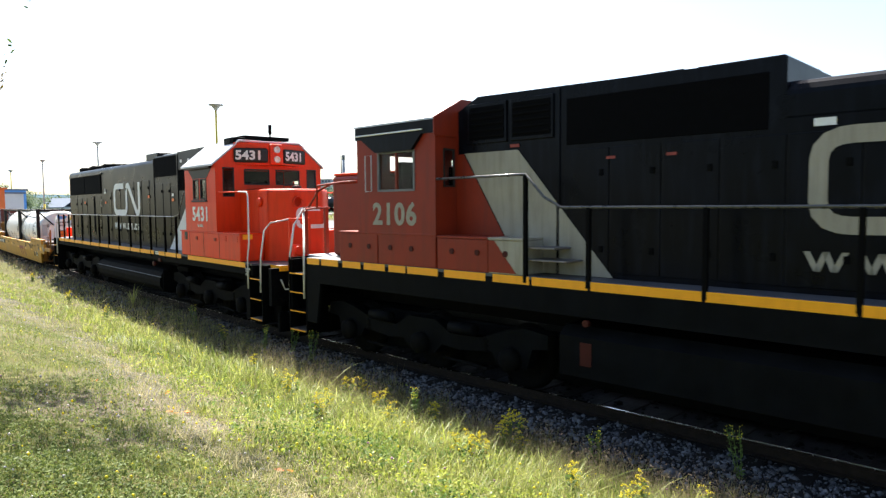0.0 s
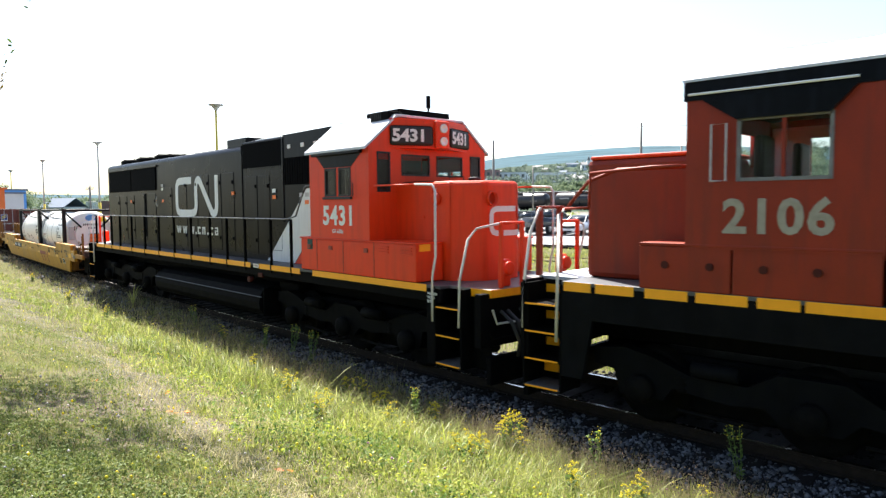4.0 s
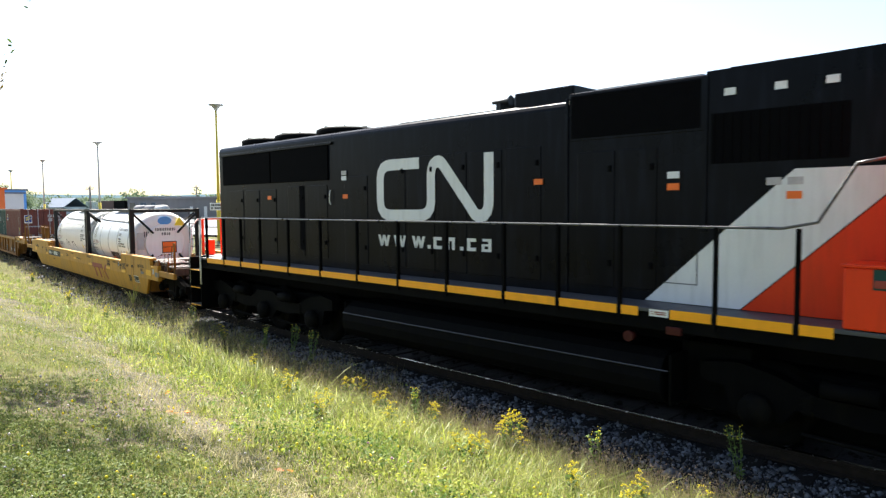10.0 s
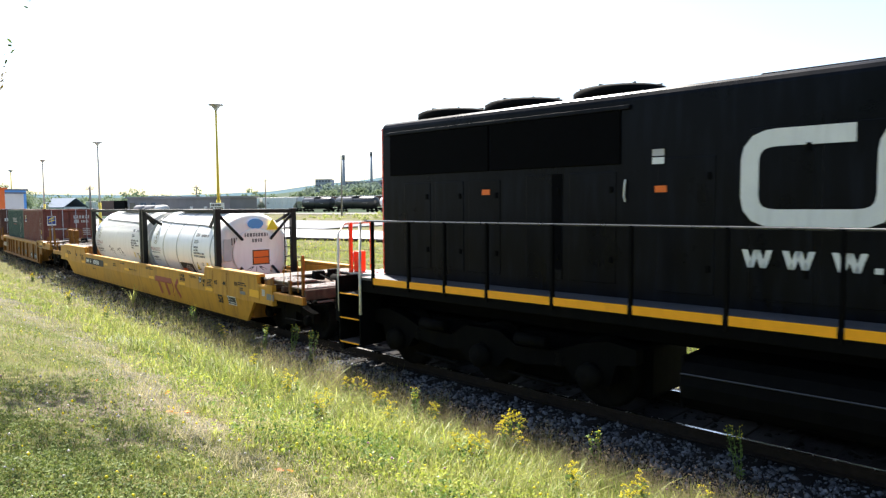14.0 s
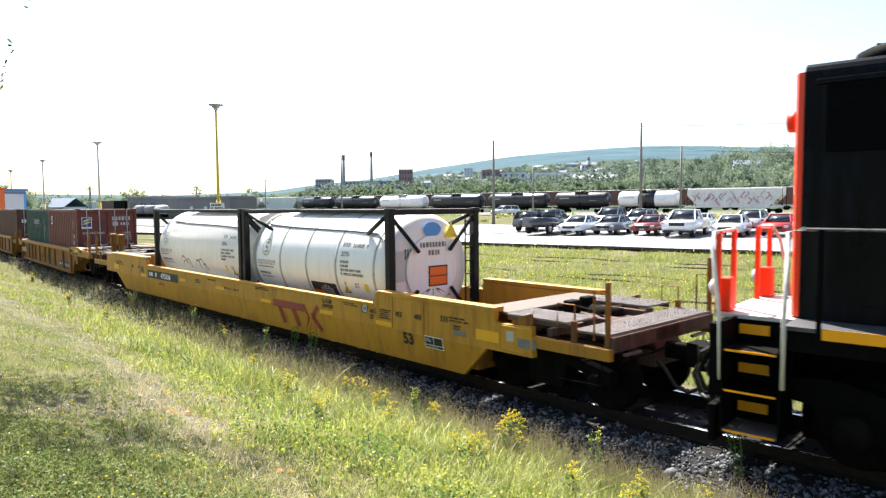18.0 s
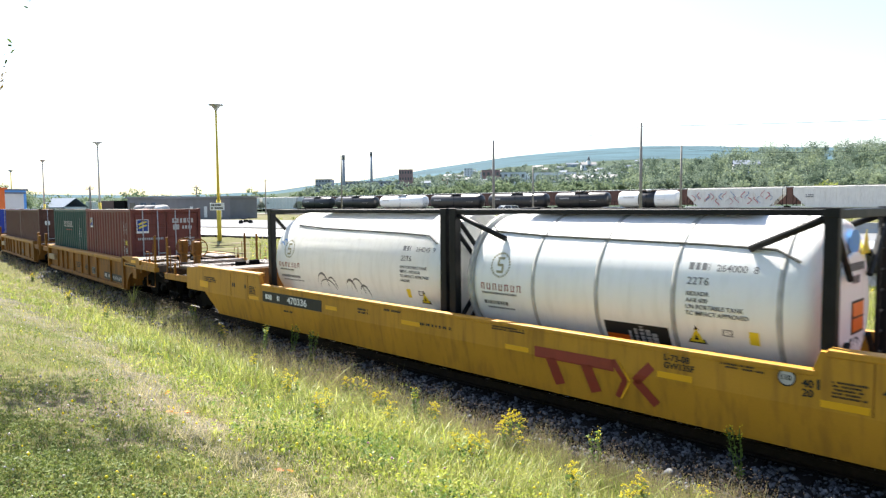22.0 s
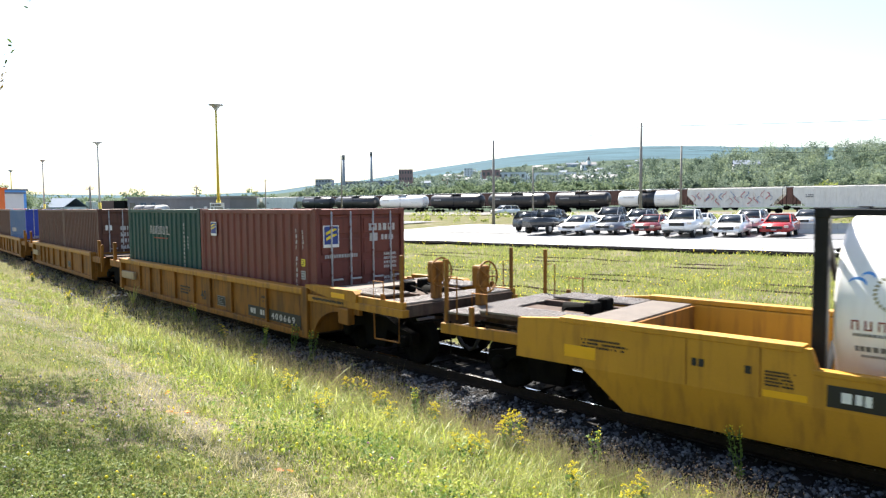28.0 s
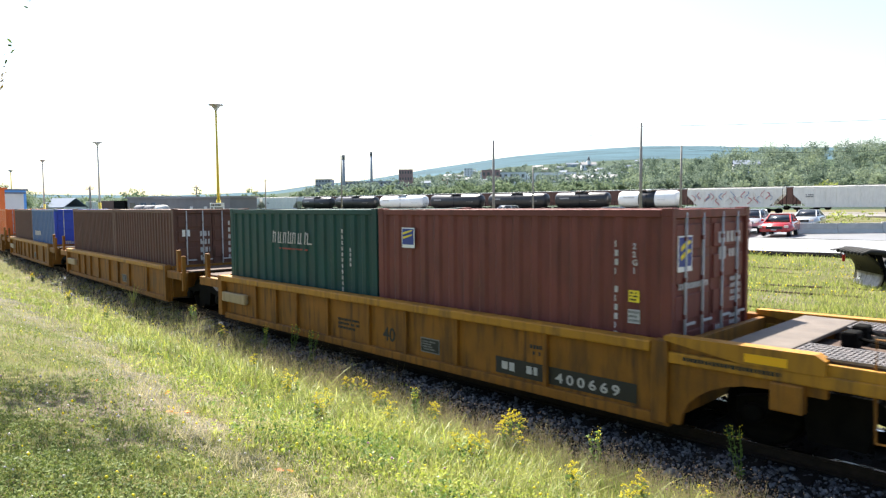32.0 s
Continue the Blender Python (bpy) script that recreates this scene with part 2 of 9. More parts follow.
def tube(bm, pts, r, seg=8, closed=False):
    """A round bar along a line of points."""
    pts = [Vector(p) for p in pts]
    rings = []
    n = len(pts)
    for i, p in enumerate(pts):
        d = (pts[min(i + 1, n - 1)] - pts[max(i - 1, 0)]).normalized()
        up = Vector((0, 0, 1)) if abs(d.z) < 0.92 else Vector((1, 0, 0))
        u = d.cross(up).normalized()
        v = u.cross(d)
        rr = r[i] if isinstance(r, (list, tuple)) else r
        rings.append([bm.verts.new(p + rr * (math.cos(2 * math.pi * k / seg) * u + math.sin(2 * math.pi * k / seg) * v)) for k in range(seg)])
    for a, b in zip(rings, rings[1:]):
        for k in range(seg):
            f = bm.faces.new((a[k], a[(k + 1) % seg], b[(k + 1) % seg], b[k]))
            f.smooth = seg > 6
    bm.faces.new(rings[0][::-1])
    bm.faces.new(rings[-1])


def tb(name, pts, r, material, parent=None, seg=8, label=""):
    bm = bmesh.new()
    tube(bm, pts, r, seg)
    return part(name, bm, material, parent, label)


def lathe(bm, prof, seg=24, axis="x", at=(0, 0, 0)):
    """Turns a profile of (along, radius) round an axis."""
    rings = []
    for a, r in prof:
        ring = []
        for k in range(seg):
            c, s = r * math.cos(2 * math.pi * k / seg), r * math.sin(2 * math.pi * k / seg)
            q = (a, c, s) if axis == "x" else (c, a, s) if axis == "y" else (c, s, a)
            ring.append(bm.verts.new(Vector(q) + Vector(at)))
        rings.append(ring)
    for a, b in zip(rings, rings[1:]):
        for k in range(seg):
            f = bm.faces.new((a[k], a[(k + 1) % seg], b[(k + 1) % seg], b[k]))
            f.smooth = True
    bm.faces.new(rings[0][::-1])
    bm.faces.new(rings[-1])
    bmesh.ops.recalc_face_normals(bm, faces=bm.faces[:])


def lettering(name, text, size, material, parent, m, weight=0.0, squeeze=1.0, spacing=1.0, label=""):
    """Flat letters, a hair thick, whose front is turned to -y before m."""
    cu = bpy.data.curves.new(name, "FONT")
    cu.body, cu.size, cu.extrude, cu.offset, cu.space_character = text, size, 0.002, weight, spacing
    cu.resolution_u = 3
    tmp = bpy.data.objects.new(name, cu)
    me = bpy.data.meshes.new_from_object(tmp)
    bpy.data.objects.remove(tmp)
    for v in me.vertices:
        v.co.x *= squeeze
    me.materials.append(material)
    ob = new(name, me)
    ob.parent = parent
    ob.matrix_basis = m @ pose(0, 0, 0, 90, 0, 0)
    if label:
        ob["label"] = label
    return ob


def plate(name, x0, x1, z0, z1, y, material, parent, thick=0.004, label=""):
    """A flat mark on a side that faces -y."""
    return bx(name, (x0, x1, y - thick, y, z0, z1), material, parent, 0, label)


def bars(name, x0, x1, z0, z1, y, count, material, parent, jag=0.0, label=""):
    """Rows of plain bars in place of writing that cannot be read."""
    bm = bmesh.new()
    h = (z1 - z0) / (count * 1.6 - 0.6) if count > 1 else z1 - z0
    rnd = random.Random(len(name) + int(abs(x0 * 37)) + int(z0 * 53))
    for i in range(count):
        top = z1 - i * h * 1.6
        w = (x1 - x0) * (1 - jag * rnd.random())
        x = x0
        while x < x0 + w - 1e-6:
            dx = min(rnd.uniform(0.45, 0.85) * h, x0 + w - x)
            if rnd.random() > 0.12:
                box(bm, x, x + dx, y - 0.003, y, top - h * rnd.uniform(0.85, 1), top)
            x += dx + h * rnd.uniform(0.18, 0.3)
    return tagged(part(name, bm, material, parent, label), kind="stuff")
# ---------------- ground ----------------
def near_lat(x, y):
    """Arrays: place along the line and distance to its far side (+) of points."""
    best = np.full(x.shape, 1e9)
    lat = np.zeros(x.shape)
    ss = np.zeros(x.shape)
    for i in range(0, len(_TS), 2):
        if _TS[i] < -260 or _TS[i] > 120:
            continue
        dx, dy = x - _cx[i], y - _cy[i]
        d = dx * dx + dy * dy
        m = d < best
        best = np.where(m, d, best)
        lat = np.where(m, -dx * math.sin(_TH[i]) + dy * math.cos(_TH[i]), lat)
        ss = np.where(m, _TS[i], ss)
    return ss, lat


def ground_z(x, y, lat):
    """Height of the ground: embankment near the camera, ballast, a field that rises gently beyond."""
    near = np.interp(-lat, [0, 1.5, 2.3, 2.8, 4.2, 6.0, 7.2, 8.2, 9.5, 14, 40], [-.24, -.24, -.42, -.34, .10, .66, .98, 1.22, 1.45, 1.75, 2.0])
    far = np.interp(lat, [0, 1.5, 2.6, 4.0, 30, 62, 110, 200, 400], [-.24, -.24, -.42, -.30, .42, .95, 1.0, 1.0, 1.0])
    z = np.where(lat < 0, near, far)
    bumps = .05 * np.sin(x * 1.3 + .4 * y) * np.sin(y * 1.1 - .3 * x) + .03 * np.sin(3.1 * x + 1) * np.sin(2.7 * y)
    k = np.clip((np.abs(lat) - 2.8) / 1.5, 0, 1) * np.clip(1.6 - np.hypot(x, y) / 80, 0, 1)
    return z + bumps * k


def axis(lo, hi, fine_lo, fine_hi, step, grow):
    a = list(np.arange(fine_lo, fine_hi, step))
    d, v = step, fine_hi
    while v < hi:
        a.append(v)
        d *= grow
        v += d
    a.append(hi)
    d, v = step, fine_lo
    while v > lo:
        d *= grow
        v -= d
        a.insert(0, max(v, lo))
    return np.array(a)


def sheet(name, xs, ys, zf, material):
    X, Y = np.meshgrid(xs, ys)
    Z = zf(X, Y)
    co = np.stack([X, Y, Z], -1).reshape(-1, 3)
    nx, ny = len(xs), len(ys)
    i = np.arange((ny - 1) * (nx - 1))
    r, c = i // (nx - 1), i % (nx - 1)
    q = np.stack([r * nx + c, r * nx + c + 1, (r + 1) * nx + c + 1, (r + 1) * nx + c], -1)
    me = bpy.data.meshes.new(name)
    me.from_pydata(co.tolist(), [], q.tolist())
    me.materials.append(material)
    for p in me.polygons:
        p.use_smooth = True
    return new(name, me)


def earth():
    """Soil, dead thatch and low green, with bare worn patches."""
    m = bpy.data.materials.new("thatch_and_soil")
    m.use_nodes = True
    n, l = m.node_tree.nodes, m.node_tree.links
    bs = n["Principled BSDF"]
    tc = n.new("ShaderNodeTexCoord")
    big, mid, fine = [n.new("ShaderNodeTexNoise") for _ in range(3)]
    for q, sc in ((big, .35), (mid, 3.5), (fine, 40)):
        q.inputs["Scale"].default_value, q.inputs["Detail"].default_value = sc, 6
        l.new(tc.outputs["Object"], q.inputs["Vector"])
    r1 = n.new("ShaderNodeValToRGB")
    r1.color_ramp.elements[0].color, r1.color_ramp.elements[1].color = (.045, .055, .018, 1), (.23, .20, .10, 1)
    e = r1.color_ramp.elements.new(.5)
    e.color = (.105, .105, .04, 1)
    l.new(mid.outputs["Fac"], r1.inputs["Fac"])
    r2 = n.new("ShaderNodeMapRange")
    r2.inputs["From Min"].default_value, r2.inputs["From Max"].default_value = .50, .66
    l.new(big.outputs["Fac"], r2.inputs["Value"])
    mx = n.new("ShaderNodeMix")
    mx.data_type = "RGBA"
    mx.inputs["B"].default_value = (.17, .148, .102, 1)
    l.new(r2.outputs[0], mx.inputs["Factor"])
    l.new(r1.outputs["Color"], mx.inputs["A"])
    mm = n.new("ShaderNodeMix")
    mm.data_type, mm.blend_type = "RGBA", "MULTIPLY"
    mm.inputs["Factor"].default_value = .7
    l.new(mx.outputs["Result"], mm.inputs["A"])
    l.new(fine.outputs["Color"], mm.inputs["B"])
    sc = n.new("ShaderNodeMix")
    sc.data_type, sc.blend_type = "RGBA", "ADD"
    sc.inputs["Factor"].default_value = .35
    l.new(mm.outputs["Result"], sc.inputs["A"])
    l.new(mm.outputs["Result"], sc.inputs["B"])
    l.new(sc.outputs["Result"], bs.inputs["Base Color"])
    bs.inputs["Roughness"].default_value, bs.inputs["Specular IOR Level"].default_value = .95, .1
    bp = n.new("ShaderNodeBump")
    bp.inputs["Strength"].default_value, bp.inputs["Distance"].default_value = .8, .03
    l.new(fine.outputs["Fac"], bp.inputs["Height"])
    l.new(bp.outputs[0], bs.inputs["Normal"])
    return m


_gx = axis(-2500, 2500, -16, 18, .45, 1.12)
_gy = axis(-700, 4200, 0, 22, .45, 1.10)


def _gz(X, Y):
    s, lat = near_lat(X, Y)
    return ground_z(X, Y, lat)


tagged(sheet("ground", _gx, _gy, _gz, earth()), "dry grassy ground with patches of bare soil", "ground", kind="structure")


# ---------------- track ----------------
def swept(name, prof, s0, s1, lat, material, parent=None, step=1.0, line=None):
    """A profile of (sideways, up) carried along the line at a distance lat."""
    line = line or track
    bm = bmesh.new()
    rings = []
    for s in np.arange(s0, s1 + .01, step):
        a, b = line(s - .1, 0), line(s + .1, 0)
        d = (b - a).normalized()
        nrm = Vector((-d.y, d.x, 0))
        p = line(s, 0)
        rings.append([bm.verts.new(p + nrm * (lat + u) + Vector((0, 0, v))) for u, v in prof])
    k = len(prof)
    for a, b in zip(rings, rings[1:]):
        for i in range(k):
            bm.faces.new((a[i], a[(i + 1) % k], b[(i + 1) % k], b[i]))
    bm.faces.new(rings[0])
    bm.faces.new(rings[-1][::-1])
    bmesh.ops.recalc_face_normals(bm, faces=bm.faces[:])
    return part(name, bm, material, parent)


# Near-black base: the train's shade on the bed is put into the stone.
STONE = mat("shade_dark_ballast", (.009, .0093, .0105), .9, var=.45, scale=7, fine=50, bump=.3, spec=.25)
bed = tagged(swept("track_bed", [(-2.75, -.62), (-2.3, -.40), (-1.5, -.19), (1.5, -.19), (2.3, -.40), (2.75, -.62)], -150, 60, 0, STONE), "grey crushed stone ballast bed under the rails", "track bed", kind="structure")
TIEW = mat("creosoted_tie", (.014, .012, .011), .9, var=.4, scale=5, fine=30, bump=.3, spec=.15)
RAIL_P = [(-.07, -.165), (.07, -.165), (.07, -.15), (.012, -.135), (.012, -.045), (.036, -.035), (.036, -.004), (.03, 0), (-.03, 0), (-.036, -.004), (-.036, -.035), (-.012, -.045), (-.012, -.135), (-.07, -.15)]
for side in (-1, 1):
    r = tagged(swept("rail", RAIL_P, -150, 60, side * .7525, RAILR), "rusty steel rail with a polished running surface", "rail", "rails of the main track", kind="structure")
    swept("rail_head", [(-.031, -.0005), (.031, -.0005), (.027, .002), (-.027, .002)], -150, 60, side * .7525, STEEL, r)


def tie_mesh():
    bm = bmesh.new()
    box(bm, -.115, .115, -1.28, 1.28, -.34, -.168, .015)
    for sgn in (-1, 1):
        box(bm, -.1, .1, sgn * .7525 - .16, sgn * .7525 + .16, -.168, -.158)
        for q in (-.07, .07):
            for u in (-.1, .1):
                box(bm, q - .012, q + .012, sgn * .7525 + u - .012, sgn * .7525 + u + .012, -.158, -.135)
    me = bpy.data.meshes.new("tie")
    bm.to_mesh(me)
    bm.free()
    me.materials.append(TIEW)
    return me


_tie = tie_mesh()
_tr = random.Random(8)
for k in range(135):
    s = -58 + k * .56 + _tr.uniform(-.03, .03)
    p = track(s)
    shared("tie", _tie, bed, pose(p.x, p.y, _tr.uniform(-.006, .006), 0, 0, math.degrees(heading(s)) + _tr.uniform(-1.2, 1.2)))


def stones(name, n, s0, s1, l0, l1, size, material, zf):
    """Loose broken stones, joined into one mesh."""
    rng = np.random.default_rng(11)
    base = np.array([(1, 0, 0), (-1, 0, 0), (0, 1, 0), (0, -1, 0), (0, 0, 1), (0, 0, -1), (.6, .6, .55), (-.6, .6, -.5), (.55, -.6, -.55), (-.55, -.6, .6)])
    bm = bmesh.new()
    for v in base:
        bm.verts.new(v)
    h = bmesh.ops.convex_hull(bm, input=bm.verts[:])
    bm.verts.index_update()
    tri = np.array([[v.index for v in f.verts] for f in bm.faces])
    base = np.array([v.co[:] for v in bm.verts])
    bm.free()
    s, lat = rng.uniform(s0, s1, n), rng.uniform(l0, l1, n)
    p = np.array([track(a, b)[:2] for a, b in zip(s, lat)])
    z = zf(lat)
    sz = size * rng.lognormal(0, .35, n)
    q = rng.normal(size=(n, 4))
    q /= np.linalg.norm(q, axis=1)[:, None]
    w, x, y, zq = q.T
    R = np.stack([1 - 2 * (y * y + zq * zq), 2 * (x * y - w * zq), 2 * (x * zq + w * y), 2 * (x * y + w * zq), 1 - 2 * (x * x + zq * zq), 2 * (y * zq - w * x), 2 * (x * zq - w * y), 2 * (y * zq + w * x), 1 - 2 * (x * x + y * y)], -1).reshape(n, 3, 3)
    sq = rng.uniform(.6, 1.15, (n, 1, 3))
    V = np.einsum("nij,nkj->nki", R, base[None] * sq * rng.uniform(.8, 1.15, (n, len(base), 1))) * sz[:, None, None]
    V += np.stack([p[:, 0], p[:, 1], z + sz * .25], -1)[:, None]
    F = (tri[None] + (np.arange(n) * len(base))[:, None, None]).reshape(-1, 3)
    return raw_mesh(name, V.reshape(-1, 3), F, material)


def raw_mesh(name, V, F, material, smooth=False):
    me = bpy.data.meshes.new(name)
    k = F.shape[1]
    me.vertices.add(len(V))
    me.vertices.foreach_set("co", V.astype(np.float32).ravel())
    me.loops.add(F.size)
    me.loops.foreach_set("vertex_index", F.astype(np.int32).ravel())
    me.polygons.add(len(F))
    me.polygons.foreach_set("loop_start", np.arange(0, F.size, k, dtype=np.int32))
    me.polygons.foreach_set("loop_total", np.full(len(F), k, dtype=np.int32))
    me.materials.append(material)
    me.update()
    me.validate()
    return new(name, me)


def stone_mat():
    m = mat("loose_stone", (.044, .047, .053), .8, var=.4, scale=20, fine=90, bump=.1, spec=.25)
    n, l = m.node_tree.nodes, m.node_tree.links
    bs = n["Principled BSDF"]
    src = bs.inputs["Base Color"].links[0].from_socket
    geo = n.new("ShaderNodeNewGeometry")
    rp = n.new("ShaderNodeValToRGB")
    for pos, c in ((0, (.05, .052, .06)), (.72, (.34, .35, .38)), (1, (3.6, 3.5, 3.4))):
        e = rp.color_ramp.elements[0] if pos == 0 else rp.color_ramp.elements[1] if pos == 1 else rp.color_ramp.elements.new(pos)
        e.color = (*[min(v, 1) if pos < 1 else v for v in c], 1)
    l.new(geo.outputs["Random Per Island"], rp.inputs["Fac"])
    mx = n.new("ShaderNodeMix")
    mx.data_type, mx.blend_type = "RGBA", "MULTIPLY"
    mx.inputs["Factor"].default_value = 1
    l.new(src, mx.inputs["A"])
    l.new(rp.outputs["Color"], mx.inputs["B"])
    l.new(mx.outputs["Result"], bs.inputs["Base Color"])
    return m


bal_z = lambda lat: np.interp(np.abs(lat), [0, 1.5, 2.3, 2.75], [-.205, -.19, -.40, -.62])
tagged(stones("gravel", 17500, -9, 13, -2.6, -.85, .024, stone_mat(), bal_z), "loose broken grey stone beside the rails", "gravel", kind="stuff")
# Darker copy between the rails: the shade under trains is in its colour.
tagged(stones("gravel", 4500, -24, 14, -.66, 2.6, .036, mat("shade_dark_stone", (.010, .0098, .0098), .8, var=.5, scale=20, fine=90, bump=.1, spec=.15), bal_z), "broken stone between the rails with shade put into its dark colour", "gravel", kind="stuff")
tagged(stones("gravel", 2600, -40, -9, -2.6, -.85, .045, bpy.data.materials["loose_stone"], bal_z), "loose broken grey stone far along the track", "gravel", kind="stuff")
# ---------------- rolling stock: common pieces ----------------
WHEELS = []          # (wheel, its place in the truck, radius)


def ribbon(name, pts, width, material, parent, y):
    """A flat painted band along a line of (x, z) on a side that faces -y."""
    bm = bmesh.new()
    pts = [Vector((p[0], 0, p[1])) for p in pts]
    rows = []
    for i, p in enumerate(pts):
        d0 = (p - pts[i - 1]).normalized() if i else (pts[1] - p).normalized()
        d1 = (pts[i + 1] - p).normalized() if i + 1 < len(pts) else d0
        d = (d0 + d1).normalized()
        k = 1 / max(0.5, d.dot(d1))
        nrm = Vector((-d.z, 0, d.x)) * width / 2 * k
        rows.append([bm.verts.new(q + Vector((0, yy, 0))) for q in (p + nrm, p - nrm) for yy in (y, y - 0.003)])
    for a, b in zip(rows, rows[1:]):
        for f in ((a[1], a[3], b[3], b[1]), (a[0], a[1], b[1], b[0]), (a[3], a[2], b[2], b[3])):
            bm.faces.new(f)
    bmesh.ops.recalc_face_normals(bm, faces=bm.faces[:])
    return part(name, bm, material, parent)


def worm(u0, u1, v0, v1):
    """The line of the railway's bent-band emblem in a field."""
    line = [(.405, .909), (.135, .909), (.10, .90), (.066, .865), (.043, .79), (.035, .69), (.035, .31), (.043, .21), (.066, .135), (.10, .10), (.135, .091), (.405, .091), (.445, .10), (.478, .135), (.50, .21), (.508, .31), (.508, .72), (.513, .80), (.527, .87), (.55, .905), (.572, .912), (.594, .895), (.615, .845), (.838, .19), (.857, .125), (.882, .093), (.905, .09), (.93, .105), (.952, .16), (.963, .24), (.965, .33), (.965, .99)]
    return [(u0 + (u1 - u0) * a, v0 + (v1 - v0) * b) for a, b in line]


def wheel_mesh(r):
    bm = bmesh.new()
    lathe(bm, [(-0.07, r * .35), (-0.07, r * .8), (-0.09, r * .84), (-0.09, r), (0.03, r * 1.01), (0.04, r * 1.06), (0.07, r * 1.06), (0.07, r * .84), (0.02, r * .8), (0.02, r * .35)], 28, "y")
    for k in range(6):
        a = k * math.pi / 3
        box(bm, r * .55 * math.cos(a) - .03, r * .55 * math.cos(a) + .03, -0.082, -0.06, r * .55 * math.sin(a) - .03, r * .55 * math.sin(a) + .03)
    me = bpy.data.meshes.new("wheel")
    bm.to_mesh(me)
    bm.free()
    me.materials.append(GRIME)
    return me


WHEEL_L, WHEEL_C = wheel_mesh(0.51), wheel_mesh(0.46)


def add_wheels(tr, xs, r, me):
    for x in xs:
        for side in (-1, 1):
            w = shared("wheel", me, tr, pose(x, side * 0.72, r, 0, 0, 0 if side < 0 else 180))
            WHEELS.append((w, (x, side * 0.72, r), r, 1 if side < 0 else -1))
    for x in xs:
        tb("axle", [(x, -0.7, r), (x, 0.7, r)], 0.085, GRIME, tr, 10)


def truck2(parent, cx):
    """A three-piece freight truck."""
    tr = bx("truck", (-0.16, 0.16, -1.0, 1.0, 0.42, 0.72), GRIME, parent, 0.03)
    for x in (-.42, .42):
        bx("brake_beam", (x - .08, x + .08, -.62, .62, .22, .44), GRIME, tr, .02)
    tr.location = (cx, 0, 0)
    for y in (-1.0, 1.0):
        bm = bmesh.new()
        prism(bm, [(-1.12, .42), (-1.12, .62), (-.72, .70), (-.34, .86), (.34, .86), (.72, .70), (1.12, .62), (1.12, .42), (.82, .42), (.66, .56), (.36, .62), (.30, .26), (-.30, .26), (-.36, .62), (-.66, .56), (-.82, .42)], y - 0.09, y + 0.09, "y")
        part("side_frame", bm, GRIME, tr)
        bm = bmesh.new()
        for i, xx in enumerate((-0.17, 0.0, 0.17)):
            lathe(bm, [(0.30, .06), (0.33, .078), (0.36, .06), (0.39, .078), (0.42, .06), (0.45, .078), (0.48, .06), (0.51, .078), (0.54, .06)], 10, "z", (xx, y, 0))
        part("spring", bm, GRIME, tr)
        for x in (-.9, .9):
            bm = bmesh.new()
            lathe(bm, [(-.11 if y < 0 else .11, .05), (-.11 if y < 0 else .11, .11), (0, .13)], 12, "y", (x, y + (-.06 if y < 0 else .06), .46))
            part("bearing_cap", bm, GRIME, tr)
    add_wheels(tr, (-.9, .9), .46, WHEEL_C)
    return tr


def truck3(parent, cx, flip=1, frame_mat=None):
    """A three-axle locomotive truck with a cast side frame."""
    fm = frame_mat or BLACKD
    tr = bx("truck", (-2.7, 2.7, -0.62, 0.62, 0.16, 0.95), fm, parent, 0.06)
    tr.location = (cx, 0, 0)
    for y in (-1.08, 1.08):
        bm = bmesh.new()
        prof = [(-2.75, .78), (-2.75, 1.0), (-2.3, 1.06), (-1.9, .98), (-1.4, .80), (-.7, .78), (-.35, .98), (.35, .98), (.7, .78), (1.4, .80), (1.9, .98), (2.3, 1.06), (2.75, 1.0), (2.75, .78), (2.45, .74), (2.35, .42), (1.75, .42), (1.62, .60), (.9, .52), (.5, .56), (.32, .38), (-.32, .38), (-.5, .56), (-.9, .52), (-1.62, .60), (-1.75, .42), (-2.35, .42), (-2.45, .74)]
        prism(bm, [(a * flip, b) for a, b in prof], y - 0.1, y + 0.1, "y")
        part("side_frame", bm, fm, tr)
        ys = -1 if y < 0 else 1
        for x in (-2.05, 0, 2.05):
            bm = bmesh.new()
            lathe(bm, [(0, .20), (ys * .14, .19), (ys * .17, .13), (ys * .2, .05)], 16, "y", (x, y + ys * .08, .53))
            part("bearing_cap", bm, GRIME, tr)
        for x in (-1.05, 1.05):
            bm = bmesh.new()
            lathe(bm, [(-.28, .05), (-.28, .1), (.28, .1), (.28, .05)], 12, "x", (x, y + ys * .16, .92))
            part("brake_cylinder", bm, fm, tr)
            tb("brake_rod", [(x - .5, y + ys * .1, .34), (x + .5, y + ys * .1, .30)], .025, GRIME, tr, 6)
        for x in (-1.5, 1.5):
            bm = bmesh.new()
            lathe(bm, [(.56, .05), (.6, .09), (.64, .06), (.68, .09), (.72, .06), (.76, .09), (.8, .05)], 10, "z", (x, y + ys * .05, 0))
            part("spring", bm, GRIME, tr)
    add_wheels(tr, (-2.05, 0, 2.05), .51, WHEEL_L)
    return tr


